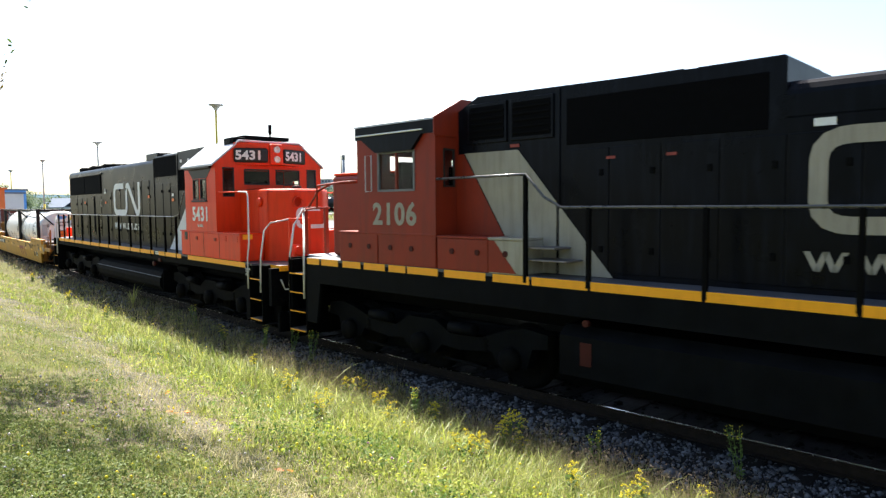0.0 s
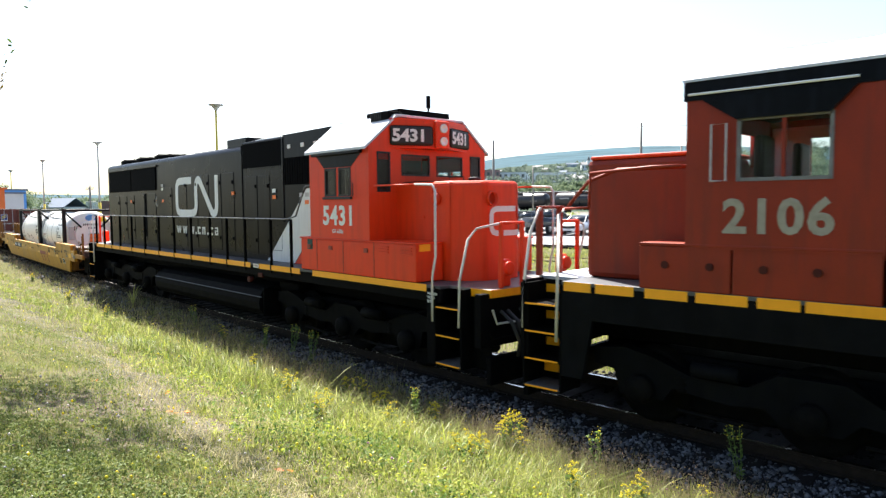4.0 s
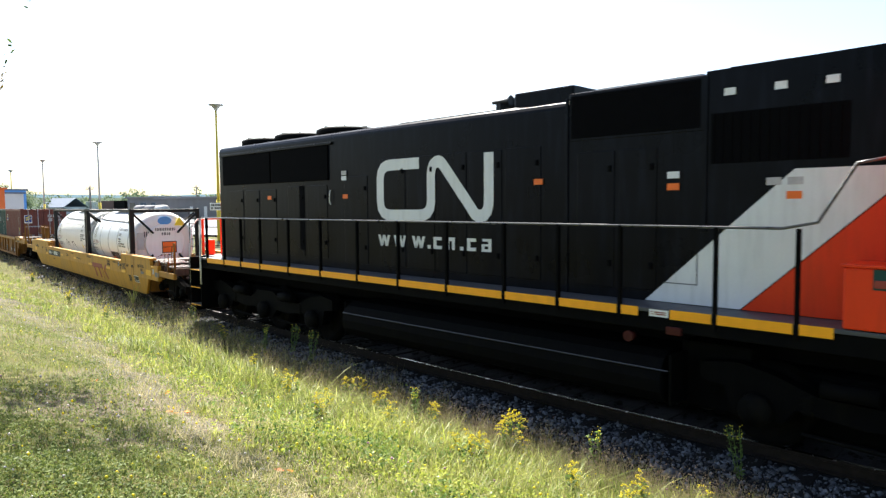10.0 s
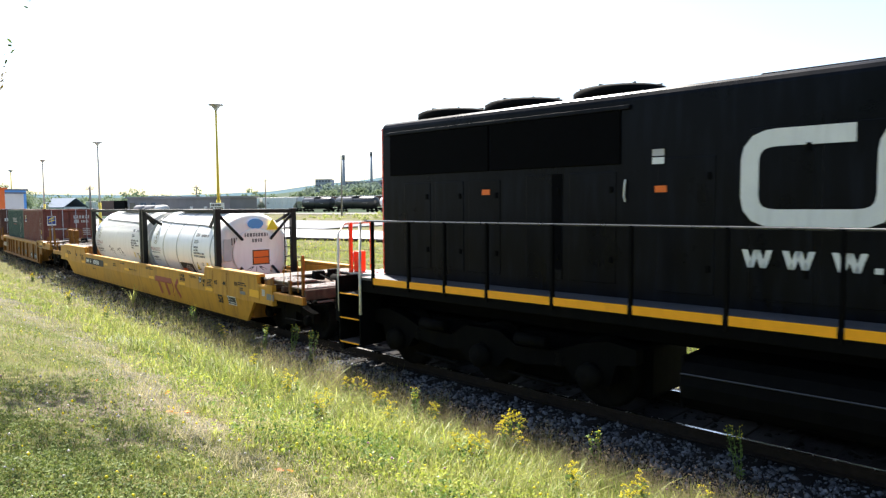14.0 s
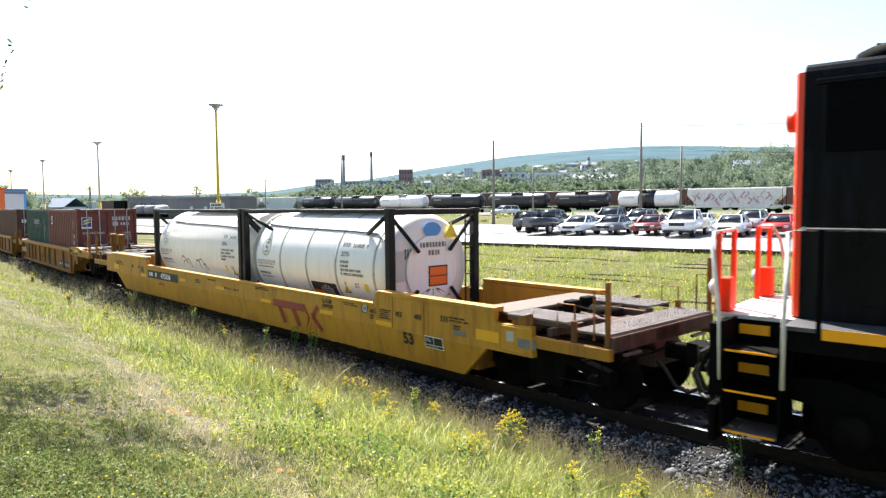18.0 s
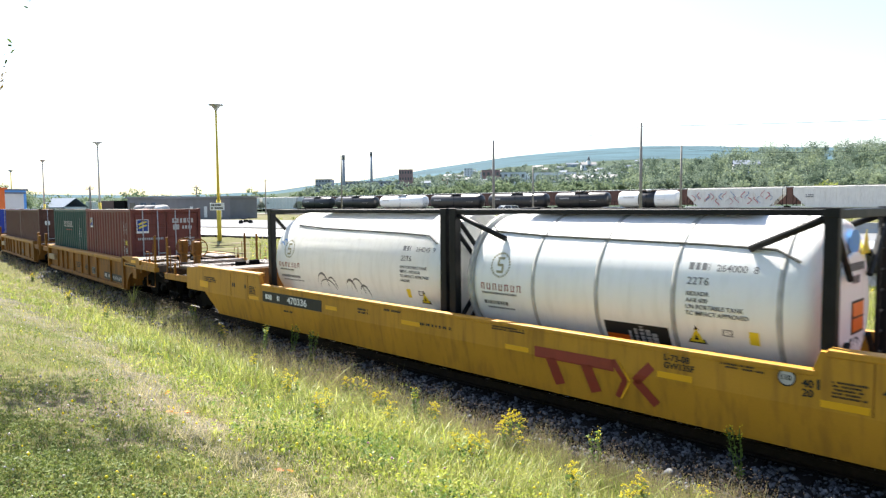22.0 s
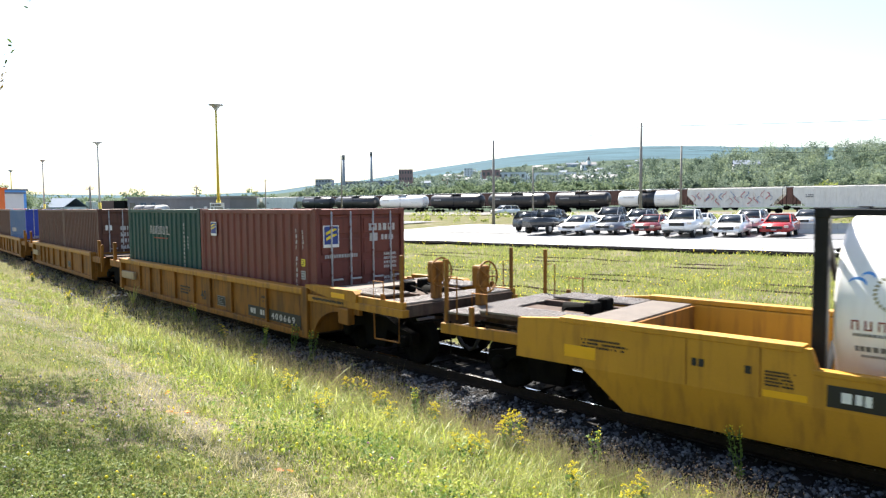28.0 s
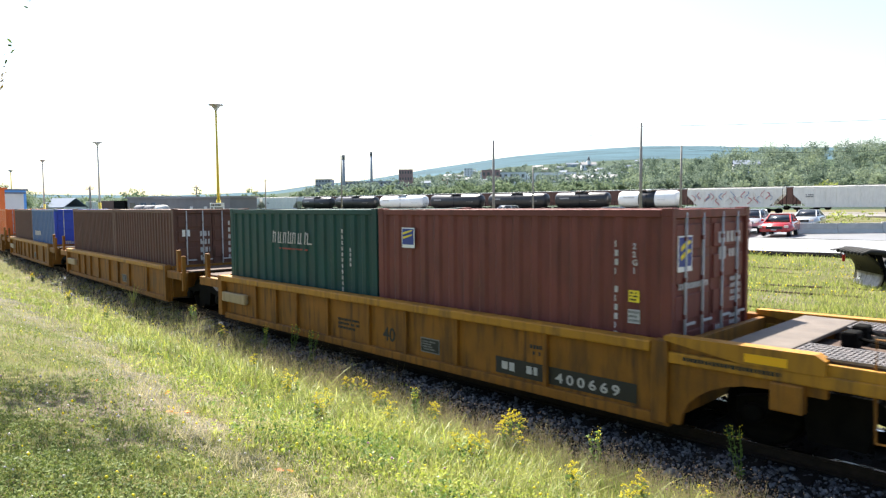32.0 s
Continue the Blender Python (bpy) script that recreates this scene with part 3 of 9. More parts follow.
def coupler(parent, x, d, z=0.85):
    bm = bmesh.new()
    box(bm, min(x, x + d * .45), max(x, x + d * .45), -.09, .09, z - .12, z + .12, .03)
    prism(bm, [(x + d * .42, -.16), (x + d * .62, -.2), (x + d * .72, -.05), (x + d * .6, .04), (x + d * .74, .12), (x + d * .6, .2), (x + d * .42, .16)], z - .17, z + .17, "z")
    cp = part("coupler", bm, GRIME, parent)
    tb("air_hose", [(x, -.3, z - .1), (x + d * .18, -.32, z - .22), (x + d * .34, -.3, z - .45), (x + d * .5, -.24, z - .52), (x + d * .62, -.2, z - .46)], .03, INK, parent, 8)
    tb("uncoupling_lever", [(x + d * .06, -1.35, z + .14), (x + d * .06, -1.25, z + .02), (x + d * .06, -.4, z + .02), (x + d * .2, -.1, z + .12)], .015, GRIME, parent, 6)
    return cp


# ---------------- containers ----------------
def corrugated(bm, x0, x1, y, z0, z1, d, n, sgn):
    """A trapezoid-fluted sheet in the plane y; sgn -1 faces -y."""
    pts, w = [], (x1 - x0) / n
    for i in range(n):
        a = x0 + i * w
        pts += [(a, 0), (a + w * .30, 0), (a + w * .45, d), (a + w * .85, d)]
    pts.append((x1, 0))
    lo = [bm.verts.new((a, y - sgn * b, z0)) for a, b in pts]
    hi = [bm.verts.new((a, y - sgn * b, z1)) for a, b in pts]
    for i in range(len(pts) - 1):
        q = (lo[i], lo[i + 1], hi[i + 1], hi[i])
        bm.faces.new(q if sgn < 0 else q[::-1])


def container(label, paint, doorpaint=None, group="loaded boxes", flutes=16, L=6.058):
    """A 20 ft box container: its floor centre is the origin, the doors face +x."""
    doorpaint = doorpaint or paint
    c = thing("shipping_container", label, "container", group)
    h, w, H = L / 2, 1.219, 2.591
    for y in (-1, 1):
        bm = bmesh.new()
        corrugated(bm, -h + .12, h - .12, y * (w - .012), .15, H - .10, .036, flutes, y)
        part("side_panel", bm, paint, c)
        bx("bottom_rail", (-h + .17, h - .17, y * w - .03 if y > 0 else y * w, y * w if y > 0 else y * w + .03, .02, .16), paint, c, .008)
        bx("top_rail", (-h + .17, h - .17, y * w - .03 if y > 0 else y * w, y * w if y > 0 else y * w + .03, H - .12, H - .02), paint, c, .008)
        for x in (-h, h - .16):
            bx("corner_post", (x, x + .16, y * w - .1 if y > 0 else y * w + .001, y * w - .001 if y > 0 else y * w + .1, .11, H - .11), doorpaint if x > 0 else paint, c, .012)
            for z in (0, H - .118):
                bx("corner_casting", (x - .002 if x < 0 else x, x + .162 if x > 0 else x + .16, y * w - .16 if y > 0 else y * w - .002, y * w + .002 if y > 0 else y * w + .16, z, z + .118), paint, c, .01)
    bm = bmesh.new()
    corrugated(bm, -h + .1, h - .1, 0, -w + .04, w - .04, .02, 24, -1)
    bmesh.ops.rotate(bm, verts=bm.verts[:], matrix=Matrix.Rotation(radians(-90), 3, "X"))
    bmesh.ops.translate(bm, verts=bm.verts[:], vec=(0, 0, H - .03))
    part("roof_panel", bm, paint, c)
    bx("floor_panel", (-h + .1, h - .1, -w + .05, w - .05, .1, .15), paint, c, 0)
    bm = bmesh.new()
    corrugated(bm, -w + .1, w - .1, h - .04, .15, H - .1, .03, 8, 1)
    bmesh.ops.rotate(bm, verts=bm.verts[:], matrix=Matrix.Rotation(radians(90), 3, "Z"))
    part("front_panel", bm, paint, c)
    bx("door_header", (h - .1, h - .005, -w + .1, w - .1, H - .14, H - .02), doorpaint, c, .01)
    bx("door_sill", (h - .1, h - .005, -w + .1, w - .1, .03, .15), doorpaint, c, .01)
    for y0, y1 in ((-w + .11, -.012), (.012, w - .11)):
        bm = bmesh.new()
        box(bm, h - .09, h - .055, y0, y1, .16, H - .15)
        d = part("door", bm, doorpaint, c)
        for z in (.35, .75, 1.25, 1.75, 2.2):
            bx("door_rib", (h - .055, h - .028, y0 + .05, y1 - .05, z - .17, z + .17), doorpaint, d, .012)
        for k in (.27, .73):
            yy = y0 + (y1 - y0) * k
            tb("locking_bar", [(h - .012, yy, .06), (h - .012, yy, H - .06)], .02, INKF, d, 8)
            bx("door_handle", (h - .02, h + .002, yy - .02, yy + .28, 1.0, 1.04), INKF, d, .006)
            for z in (.5, 1.1, 1.6, 2.15):
                bx("bar_bracket", (h - .05, h + .004, yy - .04, yy + .04, z, z + .06), doorpaint, d, .006)
    return c


def decal(parent, name, y0, y1, z0, z1, x, material, label=""):
    """A flat mark on an end that faces +x."""
    return bx(name, (x, x + .004, y0, y1, z0, z1), material, parent, 0, label)


def end_bars(parent, name, y0, y1, z0, z1, x, count, material):
    bm = bmesh.new()
    hh = (z1 - z0) / (count * 1.6 - .6) if count > 1 else z1 - z0
    rnd = random.Random(int(y0 * 91) + int(z0 * 57))
    for i in range(count):
        y = y0
        while y < y1 - 1e-6:
            d = min(rnd.uniform(.45, .8) * hh, y1 - y)
            box(bm, x, x + .004, y, y + d * .85, z1 - i * hh * 1.6 - hh, z1 - i * hh * 1.6)
            y += d + hh * .2
    return tagged(part(name, bm, material, parent), kind="stuff")


def marked_brown(label, side_mark=True):
    c = container(label, BROWN)
    h = 3.029
    # blue picture plate with two yellow bands, on door and side
    bx("logo_plate", (h - .028, h - .02, -1.02, -.62, 1.74, 2.22), INKW, c, 0)
    bx("logo_field", (h - .02, h - .016, -.995, -.645, 1.81, 2.20), INKB, c, 0)
    for z in (1.95, 2.07):
        bm = bmesh.new()
        prism(bm, [(-.95, z - .06), (-.82, z), (-.68, z + .05), (-.70, z + .09), (-.84, z + .06), (-.95, z)], h - .016, h - .012, "x")
        part("logo_band", bm, INKY, c)
    end_bars(c, "door_writing", -.98, -.12, 1.50, 1.58, h - .027, 1, INKF)
    end_bars(c, "door_writing", .2, .98, 2.08, 2.24, h - .027, 1, INKF)
    bx("number_disc", (h - .027, h - .022, .22, .44, 1.84, 2.02), INKF, c, 0)
    end_bars(c, "door_writing", .55, .9, 1.86, 1.98, h - .027, 1, INKF)
    for z in (1.2, .65):
        end_bars(c, "door_writing", .62, .98, z, z + .36, h - .027, 4, INKF)
    end_bars(c, "door_writing", .15, .4, .42, .9, h - .027, 3, INKF)
    bx("rag_mark", (h - .027, h - .023, -.98, -.6, .28, .55), INKG, c, 0)
    y = -1.222
    plate("logo_plate", -2.32, -1.97, 1.87, 2.24, y, INKW, c)
    plate("logo_field", -2.30, -1.99, 1.93, 2.22, y - .004, INKB, c)
    for z in (2.07, 2.15):
        bm = bmesh.new()
        prism(bm, [(-2.28, z - .04), (-2.16, z - .01), (-2.03, z + .03), (-2.03, z + .05), (-2.17, z + .025), (-2.28, z)], y - .012, y - .008, "y")
        part("logo_band", bm, INKY, c)
    bm = bmesh.new()
    for k in range(11):
        if k != 4:
            box(bm, 2.19, 2.24 if k % 3 else 2.21, y - .003, y, 2.06 - k * .125, 2.145 - k * .125)
    tagged(part("upright_writing", bm, INKF, c), kind="stuff")
    lettering("type_code", "2\n2\nG\n1", .11, INKF, c, pose(2.46, y - .002, 2.04), .003, 1.0)
    plate("warning_label", 2.41, 2.57, 1.32, 1.48, y, INKY, c)
    bars("label_writing", 2.43, 2.55, 1.34, 1.46, y - .004, 3, INK, c, .4)
    plate("data_plate", 2.40, 2.58, 1.03, 1.22, y, INKF, c)
    bars("data_plate_writing", 2.41, 2.57, 1.05, 1.20, y - .004, 3, INKG, c)
    return c


def marked_green():
    c = container("dark green corrugated steel container with worn white writing", GREEN)
    y = -1.222
    bm = bmesh.new()
    for i, x in enumerate((-.91, -.68, -.45, -.24, -.05, .18, .46)):
        prism(bm, [(x, 1.80), (x + .035, 1.80), (x + .075, 2.08 - .02 * (i % 3)), (x + .04, 2.08 - .02 * (i % 3))], y - .003, y, "y")
        prism(bm, [(x + .10, 1.80), (x + .135, 1.80), (x + .165, 2.05), (x + .13, 2.05)], y - .003, y, "y")
        box(bm, x + .03, x + .17, y - .003, y, 1.80 if i % 2 else 2.02, 1.83 if i % 2 else 2.05)
    box(bm, .60, .76, y - .003, y, 1.80, 1.83)
    part("name_mark", bm, INKF, c, "worn white painted bars")
    bars("small_writing", -.6, .6, 1.66, 1.70, y, 1, INKR, c)
    bm = bmesh.new()
    for k in range(11):
        box(bm, 1.87, 1.91, y - .003, y, 2.09 - k * .12, 2.17 - k * .12)
    for k in range(4):
        box(bm, 2.15, 2.19, y - .003, y, 1.72 - k * .1, 1.79 - k * .1)
    tagged(part("upright_writing", bm, INKF, c), kind="stuff")
    return c


# ---------------- tank containers ----------------
def tank_container(label, end_open):
    """A 20 ft tank in an open frame; the tank's axis is x, the marked end faces +x."""
    c = thing("tank_container", label, "tank container", "tank containers")
    h, w, H = 3.029, 1.219, 2.591
    zc, r = 1.36, 1.14
    bm = bmesh.new()
    if not end_open:
        sh = bmesh.new()
        lathe(sh, [(-h + .17, .9), (-h + .2, r - .02), (-h + .24, r), (h - .24, r), (h - .2, r - .02), (h - .17, .9)], 56, "x", (0, 0, zc))
        part("cladding", sh, TANKW, c)
    prof = [(-h + .16, .02), (-h + .17, .45), (-h + .22, .78), (-h + .34, 1.0), (-h + .52, 1.10), (-h + .72, r), (h - .55, r), (h - .38, 1.12), (h - .27, 1.06), (h - .21, .96), (h - .185, .80), (h - .18, .02)]
    lathe(bm, prof, 56, "x", (0, 0, zc))
    part("tank_shell", bm, TANKW, c)
    for x in ((-2.62, -1.26, -.11, 1.07, 2.41) if end_open else ()):
        bm = bmesh.new()
        lathe(bm, [(x - .035, r - .01), (x - .033, r + .006), (x + .033, r + .006), (x + .035, r - .01)], 56, "x", (0, 0, zc))
        part("band", bm, STRAP, c)
    for x in (-h, h - .15):
        fr = bx("end_frame", (x, x + .15, -w, w, 0, .16), FRAMEB, c, .012)
        bx("top_beam", (x + .01, x + .14, -w + .02, w - .02, H - .13, H - .02), FRAMEB, fr, .012)
        for y in (-1, 1):
            bx("post", (x, x + .15, -w if y < 0 else w - .15, -w + .15 if y < 0 else w, .1, H - .1), FRAMEB, fr, .014)
            for z in (0, H - .118):
                bx("corner_casting", (x - .003, x + .165, -w - .003 if y < 0 else w - .16, -w + .16 if y < 0 else w + .003, z, z + .118), FRAMEB, fr, .01)
            bm = bmesh.new()
            xx = x + .075
            tube(bm, [(xx, y * (w - .1), H - .15), (xx, y * .42, 1.72)], .04, 6)
            part("brace", bm, FRAMEB, fr)
            bm = bmesh.new()
            tube(bm, [(xx, y * (w - .1), .2), (xx, y * .45, .95)], .04, 6)
            part("brace", bm, FRAMEB, fr)
    for y in (-1, 1):
        bx("bottom_rail", (-h + .15, h - .15, -w if y < 0 else w - .1, -w + .1 if y < 0 else w, .02, .14), FRAMEB, c, .01)
        # long braces from the post heads down to the shell
        for sx in ((-1, 1) if end_open else ()):
            tb("brace", [(sx * (h - .1), y * (w - .07), H - .1), (sx * (h - 1.05), y * .93, 2.08)], .045, FRAMEB, c, 8)
        tb("drain_pipe", [(-h + .62, y * .72, 2.28), (-h + .75, y * .80, 2.20), (-1.2, y * .84, 2.15), (1.4, y * .87, 2.11), (h - .75, y * .90, 2.08), (h - .45, y * .99, 1.95)], .017, PIPE, c, 6)
    bx("top_rail", (-h + .15, h - .15, -w + .01, -w + .08, H - .09, H - .02), FRAMEB, c, .01)
    bx("top_rail", (-h + .15, h - .15, w - .08, w - .01, H - .09, H - .02), FRAMEB, c, .01)
    bm = bmesh.new()
    box(bm, -1.9, 1.9, -.48, .02, H - .065, H - .03, .008)
    part("walkway", bm, GRATE, c, "aluminium catwalk along the tank top")
    for x in (-1.1, 0, 1.1):
        bm = bmesh.new()
        lathe(bm, [(2.42, .26), (2.50, .26), (2.52, .22)], 18, "z", (x, .36, 0))
        part("manlid", bm, TANKG, c)
    # marks on the near side
    y = -r

    def on_shell(name, x0, x1, z0, z1, material, label=""):
        bm = bmesh.new()
        n = 5
        vs = []
        for i in range(n + 1):
            z = z0 + (z1 - z0) * i / n
            yy = -math.sqrt(max(0.01, (r + .004) ** 2 - (z - zc) ** 2))
            vs.append((bm.verts.new((x0, yy, z)), bm.verts.new((x1, yy, z))))
        for a, b in zip(vs, vs[1:]):
            bm.faces.new((a[0], a[1], b[1], b[0]))
        sl = part(name, bm, material, c, label)
        return sl

    def shell_rows(name, x0, x1, zs, hh, material, rnd):
        bm = bmesh.new()
        for z in zs:
            x, xe = x0, x0 + (x1 - x0) * rnd.uniform(.55, 1)
            while x < xe:
                d = min(rnd.uniform(.5, 1.2) * hh, xe - x)
                ya, yb = [-math.sqrt((r + .004) ** 2 - (q - zc) ** 2) for q in (z, z + hh)]
                bm.faces.new([bm.verts.new(p) for p in ((x, ya, z), (x + d * .85, ya, z), (x + d * .85, yb, z + hh), (x, yb, z + hh))])
                x += d + hh * .18
        return tagged(part(name, bm, material, c), kind="stuff")
    rnd = random.Random(4 + end_open)

    def strokes(name, x0, x1, z, hh, material):
        """Seven plain upright pairs of strokes in place of a brand name."""
        bm = bmesh.new()
        for k in range(7):
            xa = x0 + (x1 - x0) * k / 7
            for dx, wd, za, zb in ((0, .018, z, z + hh), (.055, .018, z, z + hh), (.01, .06, z + hh * (.0 if k % 2 else .86), z + hh * (.14 if k % 2 else 1))):
                ya, yb = [-math.sqrt((r + .004) ** 2 - (q - zc) ** 2) for q in (za, zb)]
                bm.faces.new([bm.verts.new(p) for p in ((xa + dx, ya, za), (xa + dx + wd, ya, za), (xa + dx + wd, yb, zb), (xa + dx, yb, zb))])
        return tagged(part(name, bm, material, c), kind="stuff")

    def on_side(name, text, x, z, size, material, weight=.001):
        """Letters laid on the curve of the shell, with their foot at z."""
        f = math.asin((z + size * .35 - zc) / r)
        zz = zc + (r + .006) * math.sin(f) - size * .35 * math.cos(f)
        return lettering(name, text, size, material, c, pose(x, -(r + .006) * math.cos(f) - size * .35 * math.sin(f), zz, -math.degrees(f), 0, 0), weight)

    x0 = -2.25 if not end_open else -1.95
    bm = bmesh.new()
    zs = 1.66
    for k in range(26):
        a0, a1 = 2 * math.pi * k / 26, 2 * math.pi * (k + .62) / 26
        vs = []
        for a, q in ((a0, .165), (a1, .18), (a1, .215), (a0, .20)):
            X, Z = x0 + q * math.cos(a), zs + q * math.sin(a)
            vs.append(bm.verts.new((X, -math.sqrt((r + .004) ** 2 - (Z - zc) ** 2), Z)))
        bm.faces.new(vs[::-1])
    for X0, X1, Z0, Z1 in ((-.06, .07, .09, .13), (-.07, -.03, .0, .12), (-.06, .06, -.02, .02), (.03, .07, -.12, 0), (-.07, .06, -.13, -.09)):
        q = [(x0 + X0, zs + Z0), (x0 + X1, zs + Z0), (x0 + X1, zs + Z1), (x0 + X0, zs + Z1)]
        bm.faces.new([bm.verts.new((a, -math.sqrt((r + .004) ** 2 - (b - zc) ** 2), b)) for a, b in q])
    part("round_emblem", bm, INKGO, c, "faded gold ring emblem")
    strokes("brand_mark", x0 - .40, x0 + .50, 1.24, .11, INKR)
    shell_rows("small_writing", x0 - .38, x0 + .5, [1.17], .035, INKG, rnd)
    shell_rows("small_writing", x0 - .36, x0 + .5, [1.0], .06, INKG, rnd)
    shell_rows("small_writing", x0 - .30, x0 + .55, [.93], .03, INKG, rnd)
    x1 = 1.25 if end_open else 1.70
    shell_rows("owner_writing", x1, x1 + .3, [1.79], .09, INKG, rnd)
    on_side("serial_number", "264000  8" if end_open else "264245  9", x1 + .36, 1.78, .13, INKG)
    on_side("type_code", "22T6", x1, 1.60, .14, INKG)
    for k, tx in enumerate(("RID/ADR", "AAR 600", "UN PORTABLE TANK", "TC IMPACT APPROVED") if end_open else ("UN PORTABLE TANK", "IMDG - RID/ADR", "TC IMPACT APPROVED", "AAR600")):
        on_side("approval_text", tx, x1, 1.46 - .085 * k, .078, INKG)
    t0 = x1 + .12 if end_open else x1 + .62
    for q, dy, mt, nm in (([(t0 - .13, .82), (t0 + .13, .82), (t0, 1.07)], .005, INK, "triangle_border"), ([(t0 - .10, .84), (t0 + .10, .84), (t0, 1.03)], .009, INKY, "warning_triangle"), ([(t0 - .03, .87), (t0 + .03, .87), (t0, .95)], .013, INK, "triangle_figure")):
        bm = bmesh.new()
        bm.faces.new([bm.verts.new((a, -math.sqrt((r + dy) ** 2 - (b - zc) ** 2), b)) for a, b in q])
        part(nm, bm, mt, c)
    on_shell("yellow_label", x1 + (.8 if end_open else .14), x1 + (.92 if end_open else .25), .90, 1.07, INKY, "small yellow label")
    on_shell("label_frame", x1 + .47, x1 + .60, .97, 1.06, INKG)
    on_shell("label_field", x1 + .485, x1 + .585, .98, 1.05, TANKW)
    if end_open:
        on_shell("black_label", -.01, .98, .70, .98, INK)
        on_shell("orange_label", .0, .36, .71, .79, HAZ)
        for k in range(5):
            on_shell("white_streak", .36 + .09 * k, .40 + .1 * k, .71, .95 - .04 * abs(k - 2), INKF)
    else:
        for cx, cz, ra, th in ((-.95, .86, .2, .05), (-.62, .84, .17, .04), (-.80, .80, .3, .03), (.05, .84, .16, .06), (.28, .80, .22, .04), (.5, .76, .16, .05), (-2.62, 1.72, .09, .03), (-2.52, 1.80, .07, .03)):
            bm = bmesh.new()
            pts = [(cx + ra * math.cos(a), cz + ra * (1.5 if th > .035 else .8) * math.sin(a)) for a in np.linspace(0.1, 3.0, 10)]
            rowsv = []
            for (px, pz) in pts:
                for o in (.0, th):
                    rowsv.append(bm.verts.new((px + o * .3, -math.sqrt((r + .004) ** 2 - (pz + o - zc) ** 2), pz + o)))
            for i in range(len(pts) - 1):
                bm.faces.new((rowsv[2 * i], rowsv[2 * i + 2], rowsv[2 * i + 3], rowsv[2 * i + 1]))
            part("scribble", bm, INKG if cx > -2 else INKC, c, "smudged grey scrawled paint")
        return c
    # the marked end
    xe = h - .155
    bm = bmesh.new()
    lathe(bm, [(xe, .70), (xe + .02, .69), (xe + .025, .66)], 40, "x", (0, 0, 1.34))
    part("end_disc", bm, TANKW, c)
    decal(c, "placard_border", -.12, .40, 1.0, 1.42, xe + .028, INK)
    decal(c, "orange_placard", -.09, .37, 1.03, 1.39, xe + .034, HAZ, "orange hazard placard split by a black line")
    decal(c, "placard_line", -.09, .37, 1.20, 1.22, xe + .040, INK)
    bm = bmesh.new()
    lathe(bm, [(xe + .01, .24), (xe + .014, .24)], 24, "x", (0, 0, 0))
    bmesh.ops.scale(bm, vec=(1, 1, .62), verts=bm.verts[:])
    bmesh.ops.translate(bm, verts=bm.verts[:], vec=(0, 0, 2.16))
    part("oval_emblem", bm, INKC, c, "light blue oval emblem")
    bm = bmesh.new()
    prism(bm, [(.34, 1.98), (.72, 1.98), (.53, 2.3)], xe + .005, xe + .01, "x")
    part("warning_triangle", bm, INKY, c)
    end_bars(c, "code_writing", -.34, .36, 1.80, 1.90, xe + .03, 1, INKG)
    end_bars(c, "code_writing", -.12, .2, 1.64, 1.74, xe + .03, 1, INKG)
    for k in range(6):
        bx("vent_slot", (xe + .002, xe + .008, -.72 + k * .07, -.69 + k * .07, 1.58, 1.78), INK, c, 0)
    bx("data_plate", (xe + .002, xe + .008, -.95, -.72, 1.15, 1.75), TANKG, c, 0)
    bm = bmesh.new()
    for yy in (.86, 1.1):
        tube(bm, [(h - .06, yy, .15), (h - .06, yy, 2.45)], .018, 6)
    for k in range(8):
        tube(bm, [(h - .06, .86, .35 + .28 * k), (h - .06, 1.1, .35 + .28 * k)], .014, 6)
    part("ladder", bm, FRAMEB, c)
    bm = bmesh.new()
    for a in range(0, 360, 45):
        tube(bm, [(xe + .01, .48 * math.cos(radians(a)), .78 + .1 * math.sin(radians(a))), (xe + .02, .12 * math.cos(radians(a)), .95)], .012, 6)
    part("valve_handwheel", bm, INK, c)
    return c


# ---------------- well cars ----------------
def grating(parent, x0, x1, y0, y1, z, name="grating"):
    """An open steel tread plate: cross bars on bearers."""
    bm = bmesh.new()
    nx = max(2, int((x1 - x0) / .055))
    for i in range(nx + 1):
        x = x0 + (x1 - x0) * i / nx
        box(bm, x - .012, x + .012, y0, y1, z - .03, z)
    ny = max(2, int((y1 - y0) / .1))
    for j in range(ny + 1):
        y = y0 + (y1 - y0) * j / ny
        box(bm, x0, x1, y - .012, y + .012, z - .034, z - .004)
    return part(name, bm, GRATE, parent)


def brake_wheel(parent, x, y, z, r=.27):
    bm = bmesh.new()
    n = 20
    tube(bm, [(x, y + r * math.cos(2 * math.pi * k / n), z + r * math.sin(2 * math.pi * k / n)) for k in range(n + 1)], .018, 6)
    for k in range(5):
        a = 2 * math.pi * k / 5
        tube(bm, [(x, y, z), (x, y + r * math.cos(a), z + r * math.sin(a))], .013, 6)
    w = part("brake_wheel", bm, YELLOWD, parent)
    bm = bmesh.new()
    box(bm, x - .26, x - .03, y - .13, y + .13, z - .2, z + .2, .05)
    part("brake_housing", bm, YELLOWD, parent)
    bx("brake_stand", (x - .2, x - .07, y - .09, y + .09, z - .5, z - .18), YELLOWD, parent, .01)
    return w


